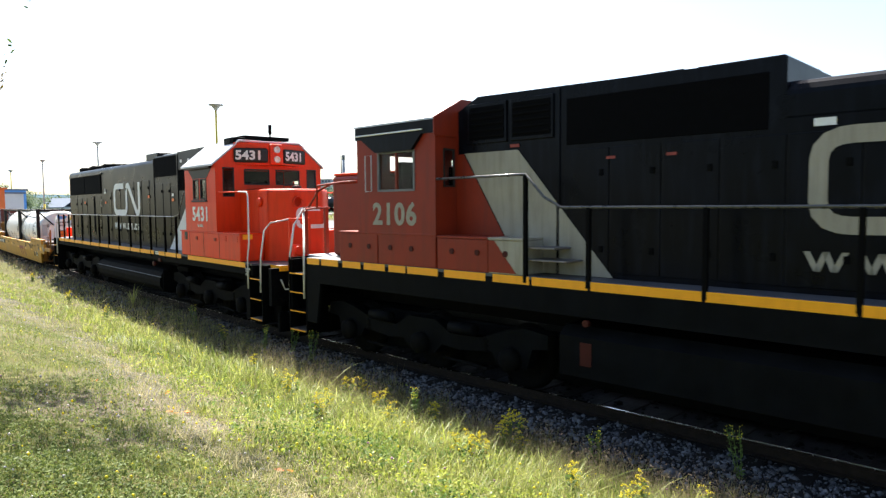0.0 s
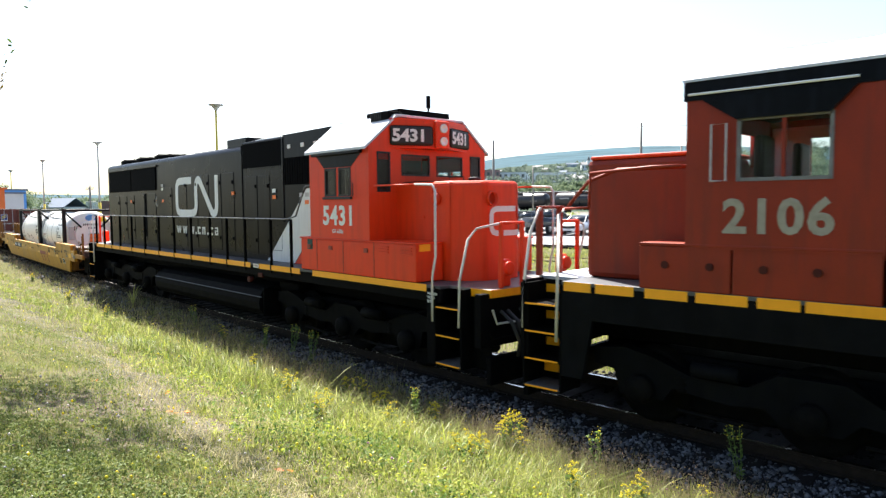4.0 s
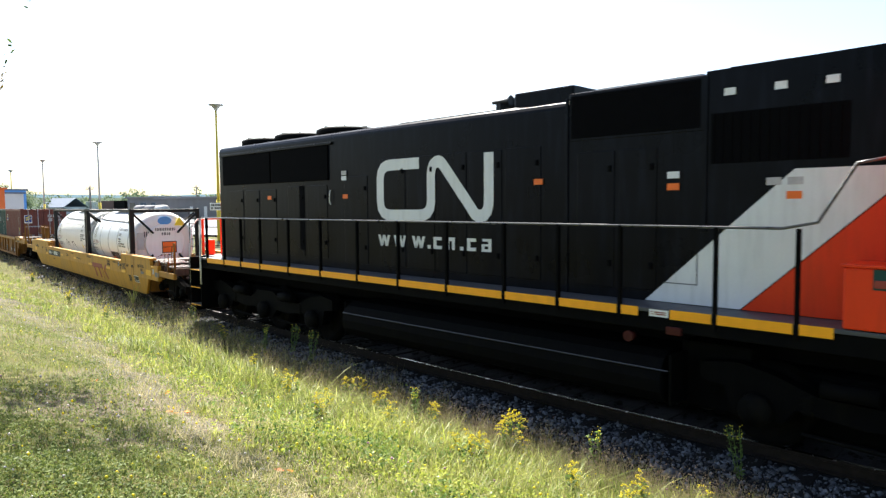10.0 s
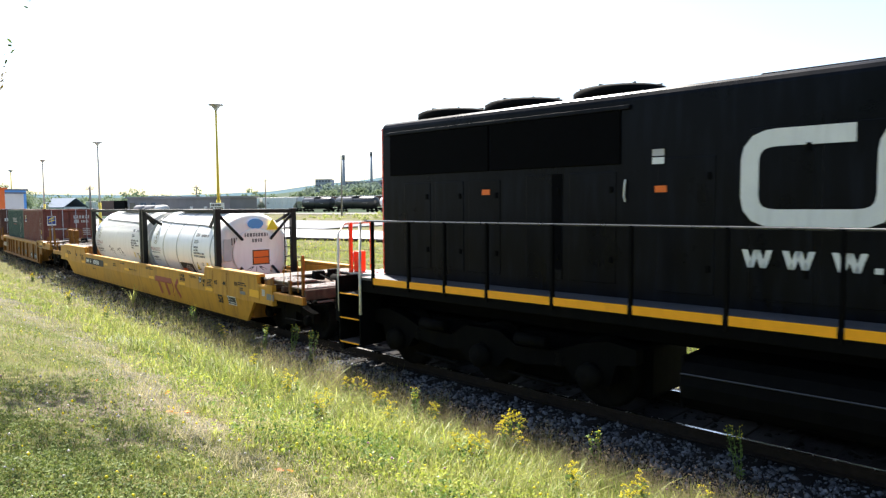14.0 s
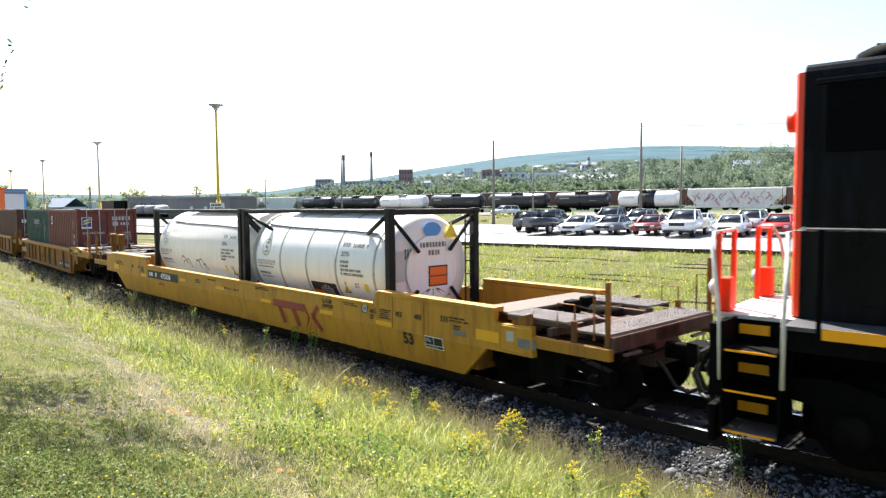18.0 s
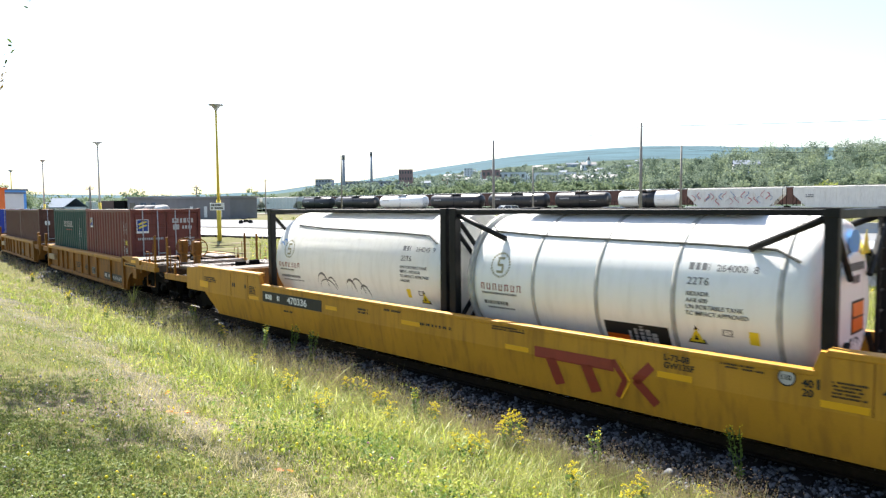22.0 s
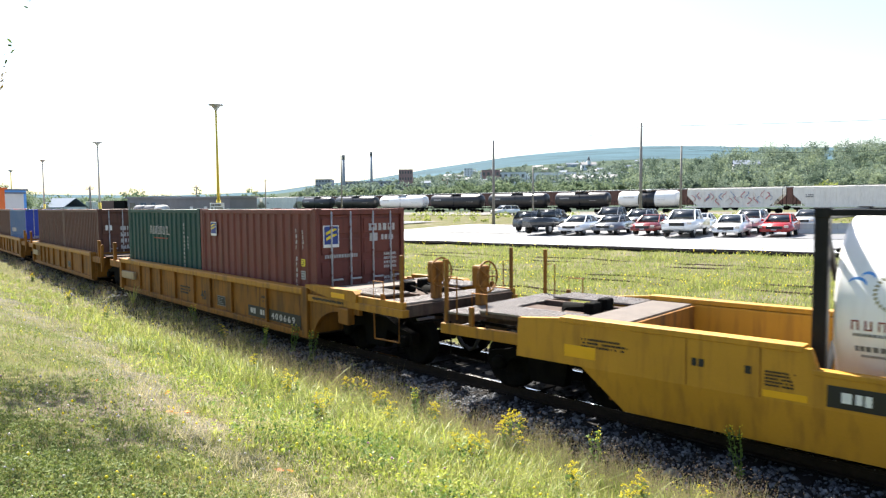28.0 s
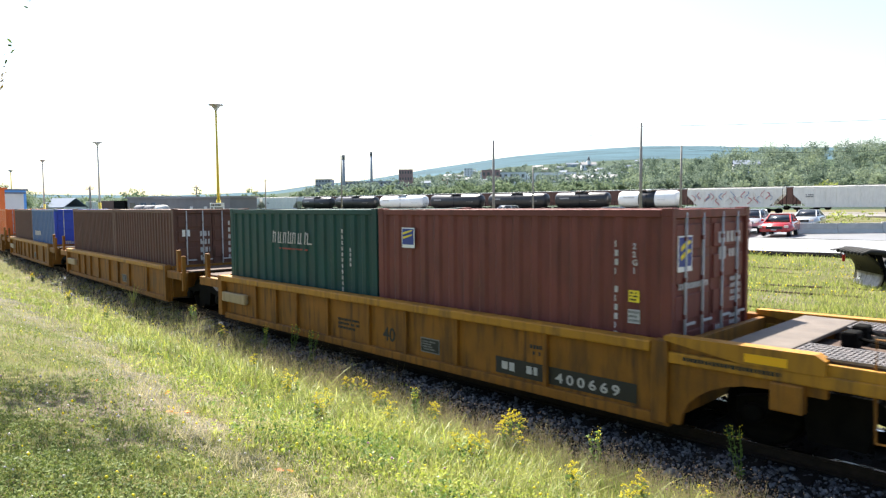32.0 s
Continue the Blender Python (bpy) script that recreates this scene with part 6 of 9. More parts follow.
        for yy in (.5, 1.05):
            bx("rear_post", (-10.18, -10.12, y * yy - .03, y * yy + .03, zd, 2.66), REDO, L, .006)
        bx("rear_box", (-10.2, -10.04, y * .85 - .1, y * .85 + .1, zd, zd + .42), REDO, L, .02)
        bm = bmesh.new()
        lathe(bm, [(-10.2, .13), (-10.26, .12), (-10.31, .07), (-10.325, .02)], 16, "x", (0, y * .85, zd + .29))
        part("rear_lamp", bm, TANKG, L, "grey domed lamp cover")
        bm = bmesh.new()
        lathe(bm, [(-9.39, .13), (-9.53, .12), (-9.54, .08)], 16, "x", (0, y * .55, 3.95))
        part("rear_marker", bm, REDO, L)
        rails_on_side(L, y * 1.5, posts, zd, 2.71, [(-9.15, y * 1.5, 2.71), (5.2, y * 1.5, 2.71), (5.55, y * 1.48, 2.78), (5.9, y * 1.45, 3.4), (6.2, y * 1.4, 3.45)])
    bx("notice_plate", (9.88, 10.08, -1.534, -1.5, .34, 1.6), BLACKD, L, .005)
    lettering("step_notice", "WATCH\nYOUR\nSTEP", .065, INKW, L, pose(9.9, -1.537, 1.5), .0015)
    for a, b, c, d in ((3.52, 3.98, 1.925, 1.94), (3.965, 3.98, 1.94, 2.34)):
        bx("panel_joint", (a, b, -w - .022, -w - .015, c, d), INKG, L, 0)
    # invented box, added to block the bright field between tank and truck
    bx("gap_blocker", (3.78, 4.7, -.95, .95, .32, 1.2), BLACKD, L, .04)
    bx("pump_mark", (3.85, 4.05, -1.53, -1.46, 1.35, 1.45), DIMRED, L, .01)
    tb("filler_cap", [(3.3, -1.5, 1.25), (3.3, -1.38, 1.25)], .07, DIMRED, L, 12)
    return L


def loco_a():
    """The leading engine, cab last: black hood, cream band, faded red cab."""
    L = thing("diesel_locomotive", "black wide-hooded diesel locomotive with cream band and faded red cab", "locomotive", "locomotives")
    zd, w = 1.93, 1.0
    WALKL = mat("worn_platform_grey", (.36, .38, .42), .5, var=.15, scale=5, bump=.05)
    # frame grey taken down to near black, with underside shade in the colour
    grey = mat("dusty_frame_paint", (.0048, .0052, .006), .6, var=.4, scale=3, bump=.05, dirt_or_sheen=(.009, .0085, .008), dirt_or_sheen_amount=.4, spec=.04)
    bx("walkway", (-9.28, 10.8, -1.52, 1.52, zd - .05, zd), mat("walkway_grey_worn", (.065, .068, .078), .5, var=.2, scale=8, bump=.08), L, .006)
    bx("end_platform", (-10.0, -9.28, -1.0, 1.0, zd - .05, zd), WALKL, L, .006)
    for y in (-1, 1):
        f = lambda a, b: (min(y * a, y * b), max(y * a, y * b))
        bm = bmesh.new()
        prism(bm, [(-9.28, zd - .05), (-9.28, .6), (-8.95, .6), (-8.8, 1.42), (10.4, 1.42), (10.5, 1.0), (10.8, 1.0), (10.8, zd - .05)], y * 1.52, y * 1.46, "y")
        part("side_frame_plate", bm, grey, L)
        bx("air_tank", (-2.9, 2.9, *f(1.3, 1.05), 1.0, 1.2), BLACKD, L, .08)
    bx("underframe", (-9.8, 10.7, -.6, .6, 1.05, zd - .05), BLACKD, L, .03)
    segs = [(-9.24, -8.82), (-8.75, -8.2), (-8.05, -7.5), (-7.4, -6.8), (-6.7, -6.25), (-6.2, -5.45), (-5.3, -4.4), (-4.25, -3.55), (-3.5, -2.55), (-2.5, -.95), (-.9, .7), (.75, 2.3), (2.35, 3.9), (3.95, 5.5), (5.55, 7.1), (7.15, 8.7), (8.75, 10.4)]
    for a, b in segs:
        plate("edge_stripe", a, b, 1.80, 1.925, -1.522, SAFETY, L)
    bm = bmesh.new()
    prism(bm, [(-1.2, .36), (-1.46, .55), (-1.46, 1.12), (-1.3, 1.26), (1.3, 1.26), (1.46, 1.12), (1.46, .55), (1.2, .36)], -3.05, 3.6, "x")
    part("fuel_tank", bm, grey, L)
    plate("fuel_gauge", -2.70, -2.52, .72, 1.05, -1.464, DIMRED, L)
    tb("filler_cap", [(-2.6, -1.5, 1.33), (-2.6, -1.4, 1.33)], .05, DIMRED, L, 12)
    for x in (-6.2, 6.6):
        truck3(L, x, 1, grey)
    for x, d in ((-9.85, -1), (10.75, 1)):
        bx("end_plate", (min(x, x + d * .14), max(x, x + d * .14), -1.5, 1.5, .75, zd - .06), BLACKD, L, .01)
        coupler(L, x + d * .1, d)
        bx("pilot_plow", (min(x + d * .1, x + d * .2), max(x + d * .1, x + d * .2), -1.35, 1.35, .15, .6), BLACKD, L, .02)
    side_steps(L, -9.28, -1, zd, 4, .4)
    side_steps(L, 10.2, 1, zd)
    # boxes under the cab
    for a, b, m, z1 in ((-8.13, -7.0, REDF, 2.47), (-6.98, -5.5, REDF, 2.47), (-5.46, -4.35, REDF, 2.45), (-4.34, -3.66, CREAM, 2.45)):
        bb = bx("equipment_box", (a, b, -1.52, -.9, zd, z1), m, L, .015)
        bx("box_lid", (a, b, -1.535, -.9, z1, z1 + .04), m, bb, .01)
        for x in np.arange(a + .3, b - .1, .55):
            tb("box_latch", [(x + .04, -1.512, 2.24), (x + .04, -1.54, 2.24)], .048, DIMRED, bb, 10)
        bx("equipment_box", (a, b, .9, 1.52, zd, z1), m, L, .015)
    paint_field("red_corner", [(-4.335, zd + .02), (-3.79, zd + .02), (-4.22, 2.44), (-4.335, 2.44)], -1.522, REDF, L)
    # steps beside the hood
    for k, z in enumerate((2.18, 2.36)):
        bx("hood_step", (-3.62, -2.95 + .1 * k - .3 * k, -1.45, -1.0, z - .03, z), GRATE, L, .008)
    # cab
    cx0, cx1, cw = -7.54, -5.48, 1.53
    wins = [(-6.92, -6.48, 3.27, 3.93), (-6.44, -6.0, 3.27, 3.93)]
    cab = shell_with_windows("cab", cx0, cx1, cw, 2.45, 4.22, wins, REDF, L, .05, -1)
    shell_with_windows("cab_side", cx0, cx1, cw, 2.45, 4.22, wins, REDF, cab, .05, 1)
    rw = [(-1.34, -1.06, 3.3, 3.95), (1.06, 1.34, 3.3, 3.95)]
    end_wall("cab_rear", cx1 - .05, (-cw + .05, cw - .05, 2.4, 4.4), rw, REDF, cab)
    end_wall("cab_front", cx0, (-cw + .05, cw - .05, 2.4, 4.22), [(-1.34, -1.0, 3.3, 3.95), (-.75, -.1, 3.5, 3.95), (.1, .75, 3.5, 3.95), (1.0, 1.34, 3.3, 3.95)], REDF, cab)
    for q in rw:
        bm = bmesh.new()
        box(bm, cx1 - .03, cx1 - .025, *q)
        pane("pane", bm, cab)
        bm = bmesh.new()
        for a, b, c, d in ((q[0], q[1], q[2], q[2] + .03), (q[0], q[1], q[3] - .03, q[3]), (q[0], q[0] + .03, q[2], q[3]), (q[1] - .03, q[1], q[2], q[3])):
            box(bm, cx1 - .02, cx1 + .012, a, b, c, d)
        part("window_frame", bm, INK, cab)
    bm = bmesh.new()
    prism(bm, [(-cw - .02, 4.2), (-cw - .02, 4.42), (-.9, 4.74), (.9, 4.74), (cw + .02, 4.42), (cw + .02, 4.2)], cx0 - .03, cx1, "x")
    part("cab_roof", bm, BLACK, cab)
    bm = bmesh.new()
    prism(bm, [(-cw - .045, 4.15), (-cw - .045, 4.46), (-.9, 4.80), (.9, 4.80), (cw + .045, 4.46), (cw + .045, 4.15)], cx1, cx1 + .025, "x")
    part("roof_end", bm, REDF, cab)
    for y in (-1, 1):
        bm = bmesh.new()
        prism(bm, [(y * (cw + .04), 4.42), (y * .9, 4.75), (y * .9, 4.78), (y * (cw + .04), 4.45)], cx0 - .04, cx1, "x")
        part("roof_slope", bm, ROOFW, cab)
    bx("roof_top", (cx0 - .04, cx1, -.9, .9, 4.75, 4.79), ROOFW, cab, .01)
    bm = bmesh.new()
    prism(bm, [(-7.35, 4.2), (-5.75, 4.2), (-6.0, 3.94), (-6.95, 3.94)], -1.60, -1.532, "y")
    part("sunshade", bm, BLACK, cab)
    tb("drip_rail", [(-7.5, -1.58, 4.27), (-5.75, -1.58, 4.27)], .016, INKW, cab, 6)
    for q in wins:
        for s in (-1, 1):
            bm = bmesh.new()
            box(bm, q[0], q[1], min(s * 1.505, s * 1.51), max(s * 1.505, s * 1.51), q[2], q[3])
            pane("pane", bm, cab)
    bm = bmesh.new()
    for a, b, c, d in ((-6.94, -5.98, 3.24, 3.28), (-6.94, -5.98, 3.92, 3.96), (-6.95, -6.91, 3.24, 3.96), (-6.01, -5.97, 3.24, 3.96)):
        box(bm, a, b, -1.545, -1.5, c, d)
    part("window_frame", bm, INKG, cab)
    tb("wind_deflector", [(-7.22, -1.6, 3.25), (-7.22, -1.6, 3.9), (-7.05, -1.6, 3.9), (-7.05, -1.6, 3.25), (-7.22, -1.6, 3.25)], .012, INKF, cab, 6)
    cab_interior(cab, cx0, cx1, 2.55)
    shell_with_windows("cab_lining", cx0 + .1, cx1 - .1, 1.46, 2.55, 4.1, wins, TANKG, cab, .02, 1)
    lettering("cab_number", "2106", .54, CREAM, cab, pose(-7.1, -1.535, 2.66), .016, 1.0, 1.1)
    # nose
    bx("nose", (-9.3, cx0, -.82, .82, zd, 3.63), REDF, L, .08)
    bx("nose_lid", (-9.26, cx0, -.8, .8, 3.62, 3.68), REDO, L, .03)
    tb("nose_rail", [(-9.2, -1.5, 2.95), (-8.9, -1.45, 3.3), (-8.5, -1.4, 3.44), (-7.55, -1.3, 3.45)], .025, REDF, L, 8)
    # hood
    bm = bmesh.new()
    prism(bm, [(-5.48, zd), (10.3, zd), (10.3, 4.0), (-.2, 4.0), (-.2, 4.70), (-5.0, 4.78), (-5.48, 4.55)], -w, w, "y")
    hood = part("long_hood", bm, BLACK, L)
    part("long_hood_top", hood_section(-.2, 10.3, w, 3.98, 4.43, .18), BLACK, hood)
    bm = bmesh.new()
    prism(bm, [(-5.48, zd), (-5.44, zd), (-5.44, 4.6), (-5.48, 4.55)], -w - .01, w + .01, "y")
    part("hood_end", bm, REDF, hood)
    f = -w
    for a, b in ((-5.15, -4.42), (-4.25, -3.52)):
        bx("grille_frame", (a - .05, b + .05, f - .03, f + .02, 4.0, 4.66), BLACK, hood, .012)
        g = bx("air_grille", (a, b, f - .036, f - .028, 4.06, 4.60), SCREEN, hood, 0)
        for k in range(5):
            bx("louvre", (a, b, f - .05, f - .034, 4.1 + .1 * k, 4.13 + .1 * k), BLACKD, g, .003)
    bx("hood_seam", (-3.42, -3.36, f - .02, f + .01, zd, 4.72), BLACK, hood, .004)
    bx("blower_panel", (-3.25, -.4, f - .012, f + .01, 3.87, 4.55), SCREEN, hood, .01)
    bx("roof_hatch", (-3.3, -1.6, -.7, .7, 4.72, 4.80), BLACK, hood, .02)
    bx("roof_hatch", (-1.4, -.3, -.75, .75, 4.70, 4.78), BLACK, hood, .02)
    for k in range(17):
        x0 = -3.3 + k * .78
        if x0 > 9.6:
            break
        dr = bx("hood_door", (x0 + .012, x0 + .766, f - .014, f + .01, 2.0, 3.8), BLACK, hood, .008)
        for zz in (2.3, 3.4):
            bx("door_latch", (x0 + .62, x0 + .68, f - .035, f - .012, zz, zz + .09), BLACKD, dr, .006)
    y = f - .017
    paint_field("red_field", [(-5.47, zd + .01), (-4.08, zd + .01), (-5.3, 3.85), (-5.47, 3.85)], y, REDF, hood)
    paint_field("cream_band", [(-4.06, zd + .01), (-2.45, zd + .01), (-4.15, 3.86), (-5.28, 3.86)], y, CREAM, hood)
    for x in (-2.5, -1.6):
        plate("label_sticker", x - .07, x + .07, 3.63, 3.67, y, INKR, hood)
    plate("label_sticker", .1, .33, 3.86, 3.95, y, INKW, hood)
    plate("label_sticker", -4.3, -4.12, 3.90, 3.95, y, INKR, hood)
    ribbon("emblem_band", worm(.04, 3.5, 2.62, 3.86), .2, CREAM, hood, y)
    bm = bmesh.new()
    for k in range(3):
        x0 = .06 + k * .55
        for a, b in (((x0, 2.43), (x0 + .11, 2.2)), ((x0 + .11, 2.2), (x0 + .2, 2.43)), ((x0 + .2, 2.43), (x0 + .29, 2.2)), ((x0 + .29, 2.2), (x0 + .4, 2.43))):
            prism(bm, [(a[0] - .035, a[1]), (a[0] + .035, a[1]), (b[0] + .035, b[1]), (b[0] - .035, b[1])], y - .003, y, "y")
    part("painted_mark", bm, CREAM, hood, "row of plain cream zigzag strokes")
    # railings
    xs = [-3.63, -2.55, -.92, .72, 2.3, 3.9, 5.5, 7.1, 8.7, 10.3]
    for yy in (-1.5, 1.5):
        for x in xs:
            bx("stanchion", (x - .03, x + .03, yy - .03, yy + .03, zd - .1, 3.43 if x < -3 else 2.94), BLACKD, L, .004)
        tb("handrail", [(-5.5, yy, 3.43), (-3.63, yy, 3.44), (-3.3, yy, 3.1), (-3.0, yy, 2.95), (10.3, yy, 2.95)], .022, RAILB, L, 8)
        s = -1 if yy < 0 else 1
        tb("step_rail", [(-9.35, s * 1.54, 1.07), (-9.31, s * 1.54, 2.85), (-9.22, s * 1.54, 2.93)], .022, CHROME, L, 8)
        tb("nose_rail", [(-9.22, s * 1.54, 2.93), (-8.85, s * 1.53, 2.95), (-8.83, s * 1.53, 3.4), (-8.0, s * 1.5, 3.45), (-7.6, s * 1.5, 3.45)], .022, REDF, L, 8)
        tb("step_rail", [(-9.94, s * 1.5, 1.2), (-9.92, s * 1.5, 1.9), (-9.88, s * 1.4, 2.6), (-9.9, s * 1.15, 2.92), (-9.96, s * 1.0, 2.95)], .022, CHROME, L, 8)
        tb("end_rail", [(-9.96, s * 1.05, 2.95), (-9.96, s * .4, 2.95)], .022, REDF, L, 8)
        for k, q in enumerate((.3, .5, .7, .9)):
            tb("air_hose", [(-9.9, s * q, 1.5), (-10.15, s * q, 1.35 - .05 * k), (-10.3, s * (q + .04), 1.0), (-10.2, s * (q + .08), .75)], .028, INK, L, 6)
        for q in (.5, 1.05):
            bx("rear_post", (-10.0, -9.92, s * q - .04, s * q + .04, zd, 2.97), REDF, L, .006)
    return L


# ---------------- the train ----------------
RIDERS = []            # (thing, car, place on the car)


def ride(ob, car, m=None):
    RIDERS.append((ob, car, m or Matrix()))
    ob.matrix_basis = riding(gone(0) + CARS[car][0], CARS[car][1]) @ (m or Matrix())
    return ob


ride(loco_a(), "A")
ride(loco_b(), "B")
ride(well53(), "W")
FLOOR = 0.345
ride(tank_container("white tank container in a black frame with end placard and ladder", True), "W", pose(3.06, 0, FLOOR))
ride(tank_container("smooth white tank container in a black frame with grey scrawls", False), "W", pose(-3.08, 0, FLOOR))
ride(well40(True, True), "X")
ride(marked_brown("brown corrugated steel container with blue and yellow logo plate"), "X", pose(3.05, 0, FLOOR))
ride(marked_green(), "X", pose(-3.06, 0, FLOOR))
cy = well40(False)
ride(cy, "Y")
c2 = container("plain reddish brown corrugated container with white door labels", BROWN2, flutes=22)
end_bars(c2, "door_label", -.95, -.7, 1.75, 1.95, 3.005, 1, INKW)
end_bars(c2, "door_writing", -.4, -.1, 1.0, 1.9, 3.005, 4, INKF)
end_bars(c2, "door_writing", .5, .95, 1.0, 2.2, 3.005, 6, INKF)
ride(c2, "Y", pose(3.05, 0, FLOOR))
ride(container("dull brown container with shallow flutes", BROWN2, flutes=30), "Y", pose(-3.05, 0, FLOOR))
cz = copy_thing(cy, Matrix())
ride(cz, "Z")
c3 = container("blue corrugated container with bright blue doors", BLUE, BLUED)
bars("name_bars", -2.2, -.6, 1.2, 1.45, -1.222, 1, INKF, c3)
end_bars(c3, "door_writing", -.1, .9, 1.6, 1.85, 3.005, 1, INKW)
end_bars(c3, "door_writing", -.9, -.4, .6, 1.0, 3.005, 3, INKF)
ride(c3, "Z", pose(3.05, 0, FLOOR))
ride(container("dull brown container ahead of an orange one", BROWN2, flutes=26), "Z", pose(-3.05, 0, FLOOR))
ride(copy_thing(cy, Matrix()), "V")
ride(container("bright orange corrugated container", ORANGE), "V", pose(3.05, 0, FLOOR))
# ---------------- grass and weeds ----------------
def scatter(n, rng, r0, r1, a0=-44, a1=44):
    r = np.exp(rng.uniform(math.log(r0), math.log(r1), n))
    a = np.radians(rng.uniform(a0, a1, n))
    return r * np.sin(a), r * np.cos(a), r


def blades(name, x, y, z, h, w, lean, rng, material, label, parts=2):
    """Bent grass blades, joined into one mesh of three faces each."""
    n = len(x)
    a = rng.uniform(0, 2 * math.pi, n)
    b = rng.uniform(0, 2 * math.pi, n)
    sx, sy = np.cos(a) * w / 2, np.sin(a) * w / 2
    lx, ly = np.cos(b) * lean * h, np.sin(b) * lean * h
    P = lambda u, v, q: np.stack([x + u, y + v, z + q], -1)
    V = np.stack([P(-sx, -sy, -.02 + 0 * h), P(sx, sy, -.02 + 0 * h), P(lx * .3 - sx * .8, ly * .3 - sy * .8, h * .55), P(lx * .3 + sx * .8, ly * .3 + sy * .8, h * .55), P(lx, ly, h * (1 - .35 * lean))], 1)
    o = (np.arange(n) * 5)[:, None]
    F = np.concatenate([o + [0, 1, 3], o + [0, 3, 2], o + [2, 3, 4]])
    return tagged(raw_mesh(name, V.reshape(-1, 3), F, material), label, "grass", kind="stuff")


G_TALL = leafy("bright_grass", (.085, .145, .018), (.46, .47, .14), .5, .45, .22)
G_FRESH = leafy("fresh_weed", (.055, .125, .018), (.30, .39, .075), .5, .4, .4)
G_LIME = leafy("lime_leaf", (.22, .30, .03), (.52, .55, .10), .5)
G_MIX = leafy("tan_green_grass", (.10, .15, .03), (.44, .42, .16), .5)
G_SHORT = leafy("lawn_green", (.085, .13, .022), (.43, .44, .13), .45)
G_STRAW = leafy("pale_straw", (.26, .23, .10), (.60, .53, .32), .4)
G_DRY = leafy("dry_stalks", (.12, .13, .048), (.33, .29, .155), .45)
G_MAUVE = leafy("mauve_seed_heads", (.10, .08, .052), (.29, .21, .15), .4)
G_FIELD = leafy("field_grass", (.10, .165, .028), (.42, .43, .125), .5)
Y_FLOWER = leafy("goldenrod_yellow", (.70, .57, .018), (.86, .77, .07), .3)
W_FLOWER = leafy("clover_white", (.55, .48, .45), (.75, .72, .68), .3)
P_FLOWER = leafy("clover_pink", (.36, .20, .26), (.55, .38, .42), .3)
WEED = leafy("weed_leaf", (.06, .12, .025), (.20, .29, .07), .45)
CLOVER = leafy("clover_leaf", (.045, .085, .018), (.21, .255, .06), .4)

mat("path_stone", (.27, .255, .235), .85, var=.3, scale=9, bump=.05)


def arcs(name, x, y, z, h, w, way, bend, rng, material, label):
    """Long blades that rise and bow over, four faces each, joined into one mesh."""
    n = len(x)
    dx, dy = np.cos(way), np.sin(way)
    sx, sy = -dy * w / 2, dx * w / 2
    rows = []
    for t, wd in ((0, .8), (.4, 1.0), (.75, .75)):
        out = h * bend * t ** 1.8
        up = h * (t * 1.25 - .55 * bend * t * t)
        for sg in (-1, 1):
            rows.append(np.stack([x + dx * out + sg * sx * wd, y + dy * out + sg * sy * wd, z + up - .01], -1))
    rows.append(np.stack([x + dx * h * bend, y + dy * h * bend, z + h * (1.25 - .55 * bend)], -1))
    V = np.stack(rows, 1).reshape(-1, 3)
    o = (np.arange(n) * 7)[:, None]
    F = np.concatenate([o + q for q in ([0, 1, 3], [0, 3, 2], [2, 3, 5], [2, 5, 4], [4, 5, 6])])
    return tagged(raw_mesh(name, V, F, material), label, "grass", kind="stuff")


def vnoise(x, y, size, seed):
    """Smooth value noise, 0 to 1, with lumps of that size in metres."""
    tab = np.random.default_rng(seed).uniform(0, 1, (256, 256))
    u, v = x / size + 500, y / size + 500
    i, j = np.floor(u).astype(int), np.floor(v).astype(int)
    a, b = u - i, v - j
    a, b = a * a * (3 - 2 * a), b * b * (3 - 2 * b)
    q = lambda di, dj: tab[(i + di) % 256, (j + dj) % 256]
    return (q(0, 0) * (1 - a) + q(1, 0) * a) * (1 - b) + (q(0, 1) * (1 - a) + q(1, 1) * a) * b


def verge(s):
    """Where the plants end towards the stone, along the line."""
    return np.interp(s, [-30, -12, -8, -3, 1, 3, 8], [-1.3, -1.2, -1.3, -1.6, -1.75, -2.1, -2.15])


def way(s):
    """The middle of the trodden way, along the line."""
    return np.interp(s, [-30, -8, -4, 2, 4, 8], [-5.6, -5.5, -5.3, -6.15, -6.5, -6.7])


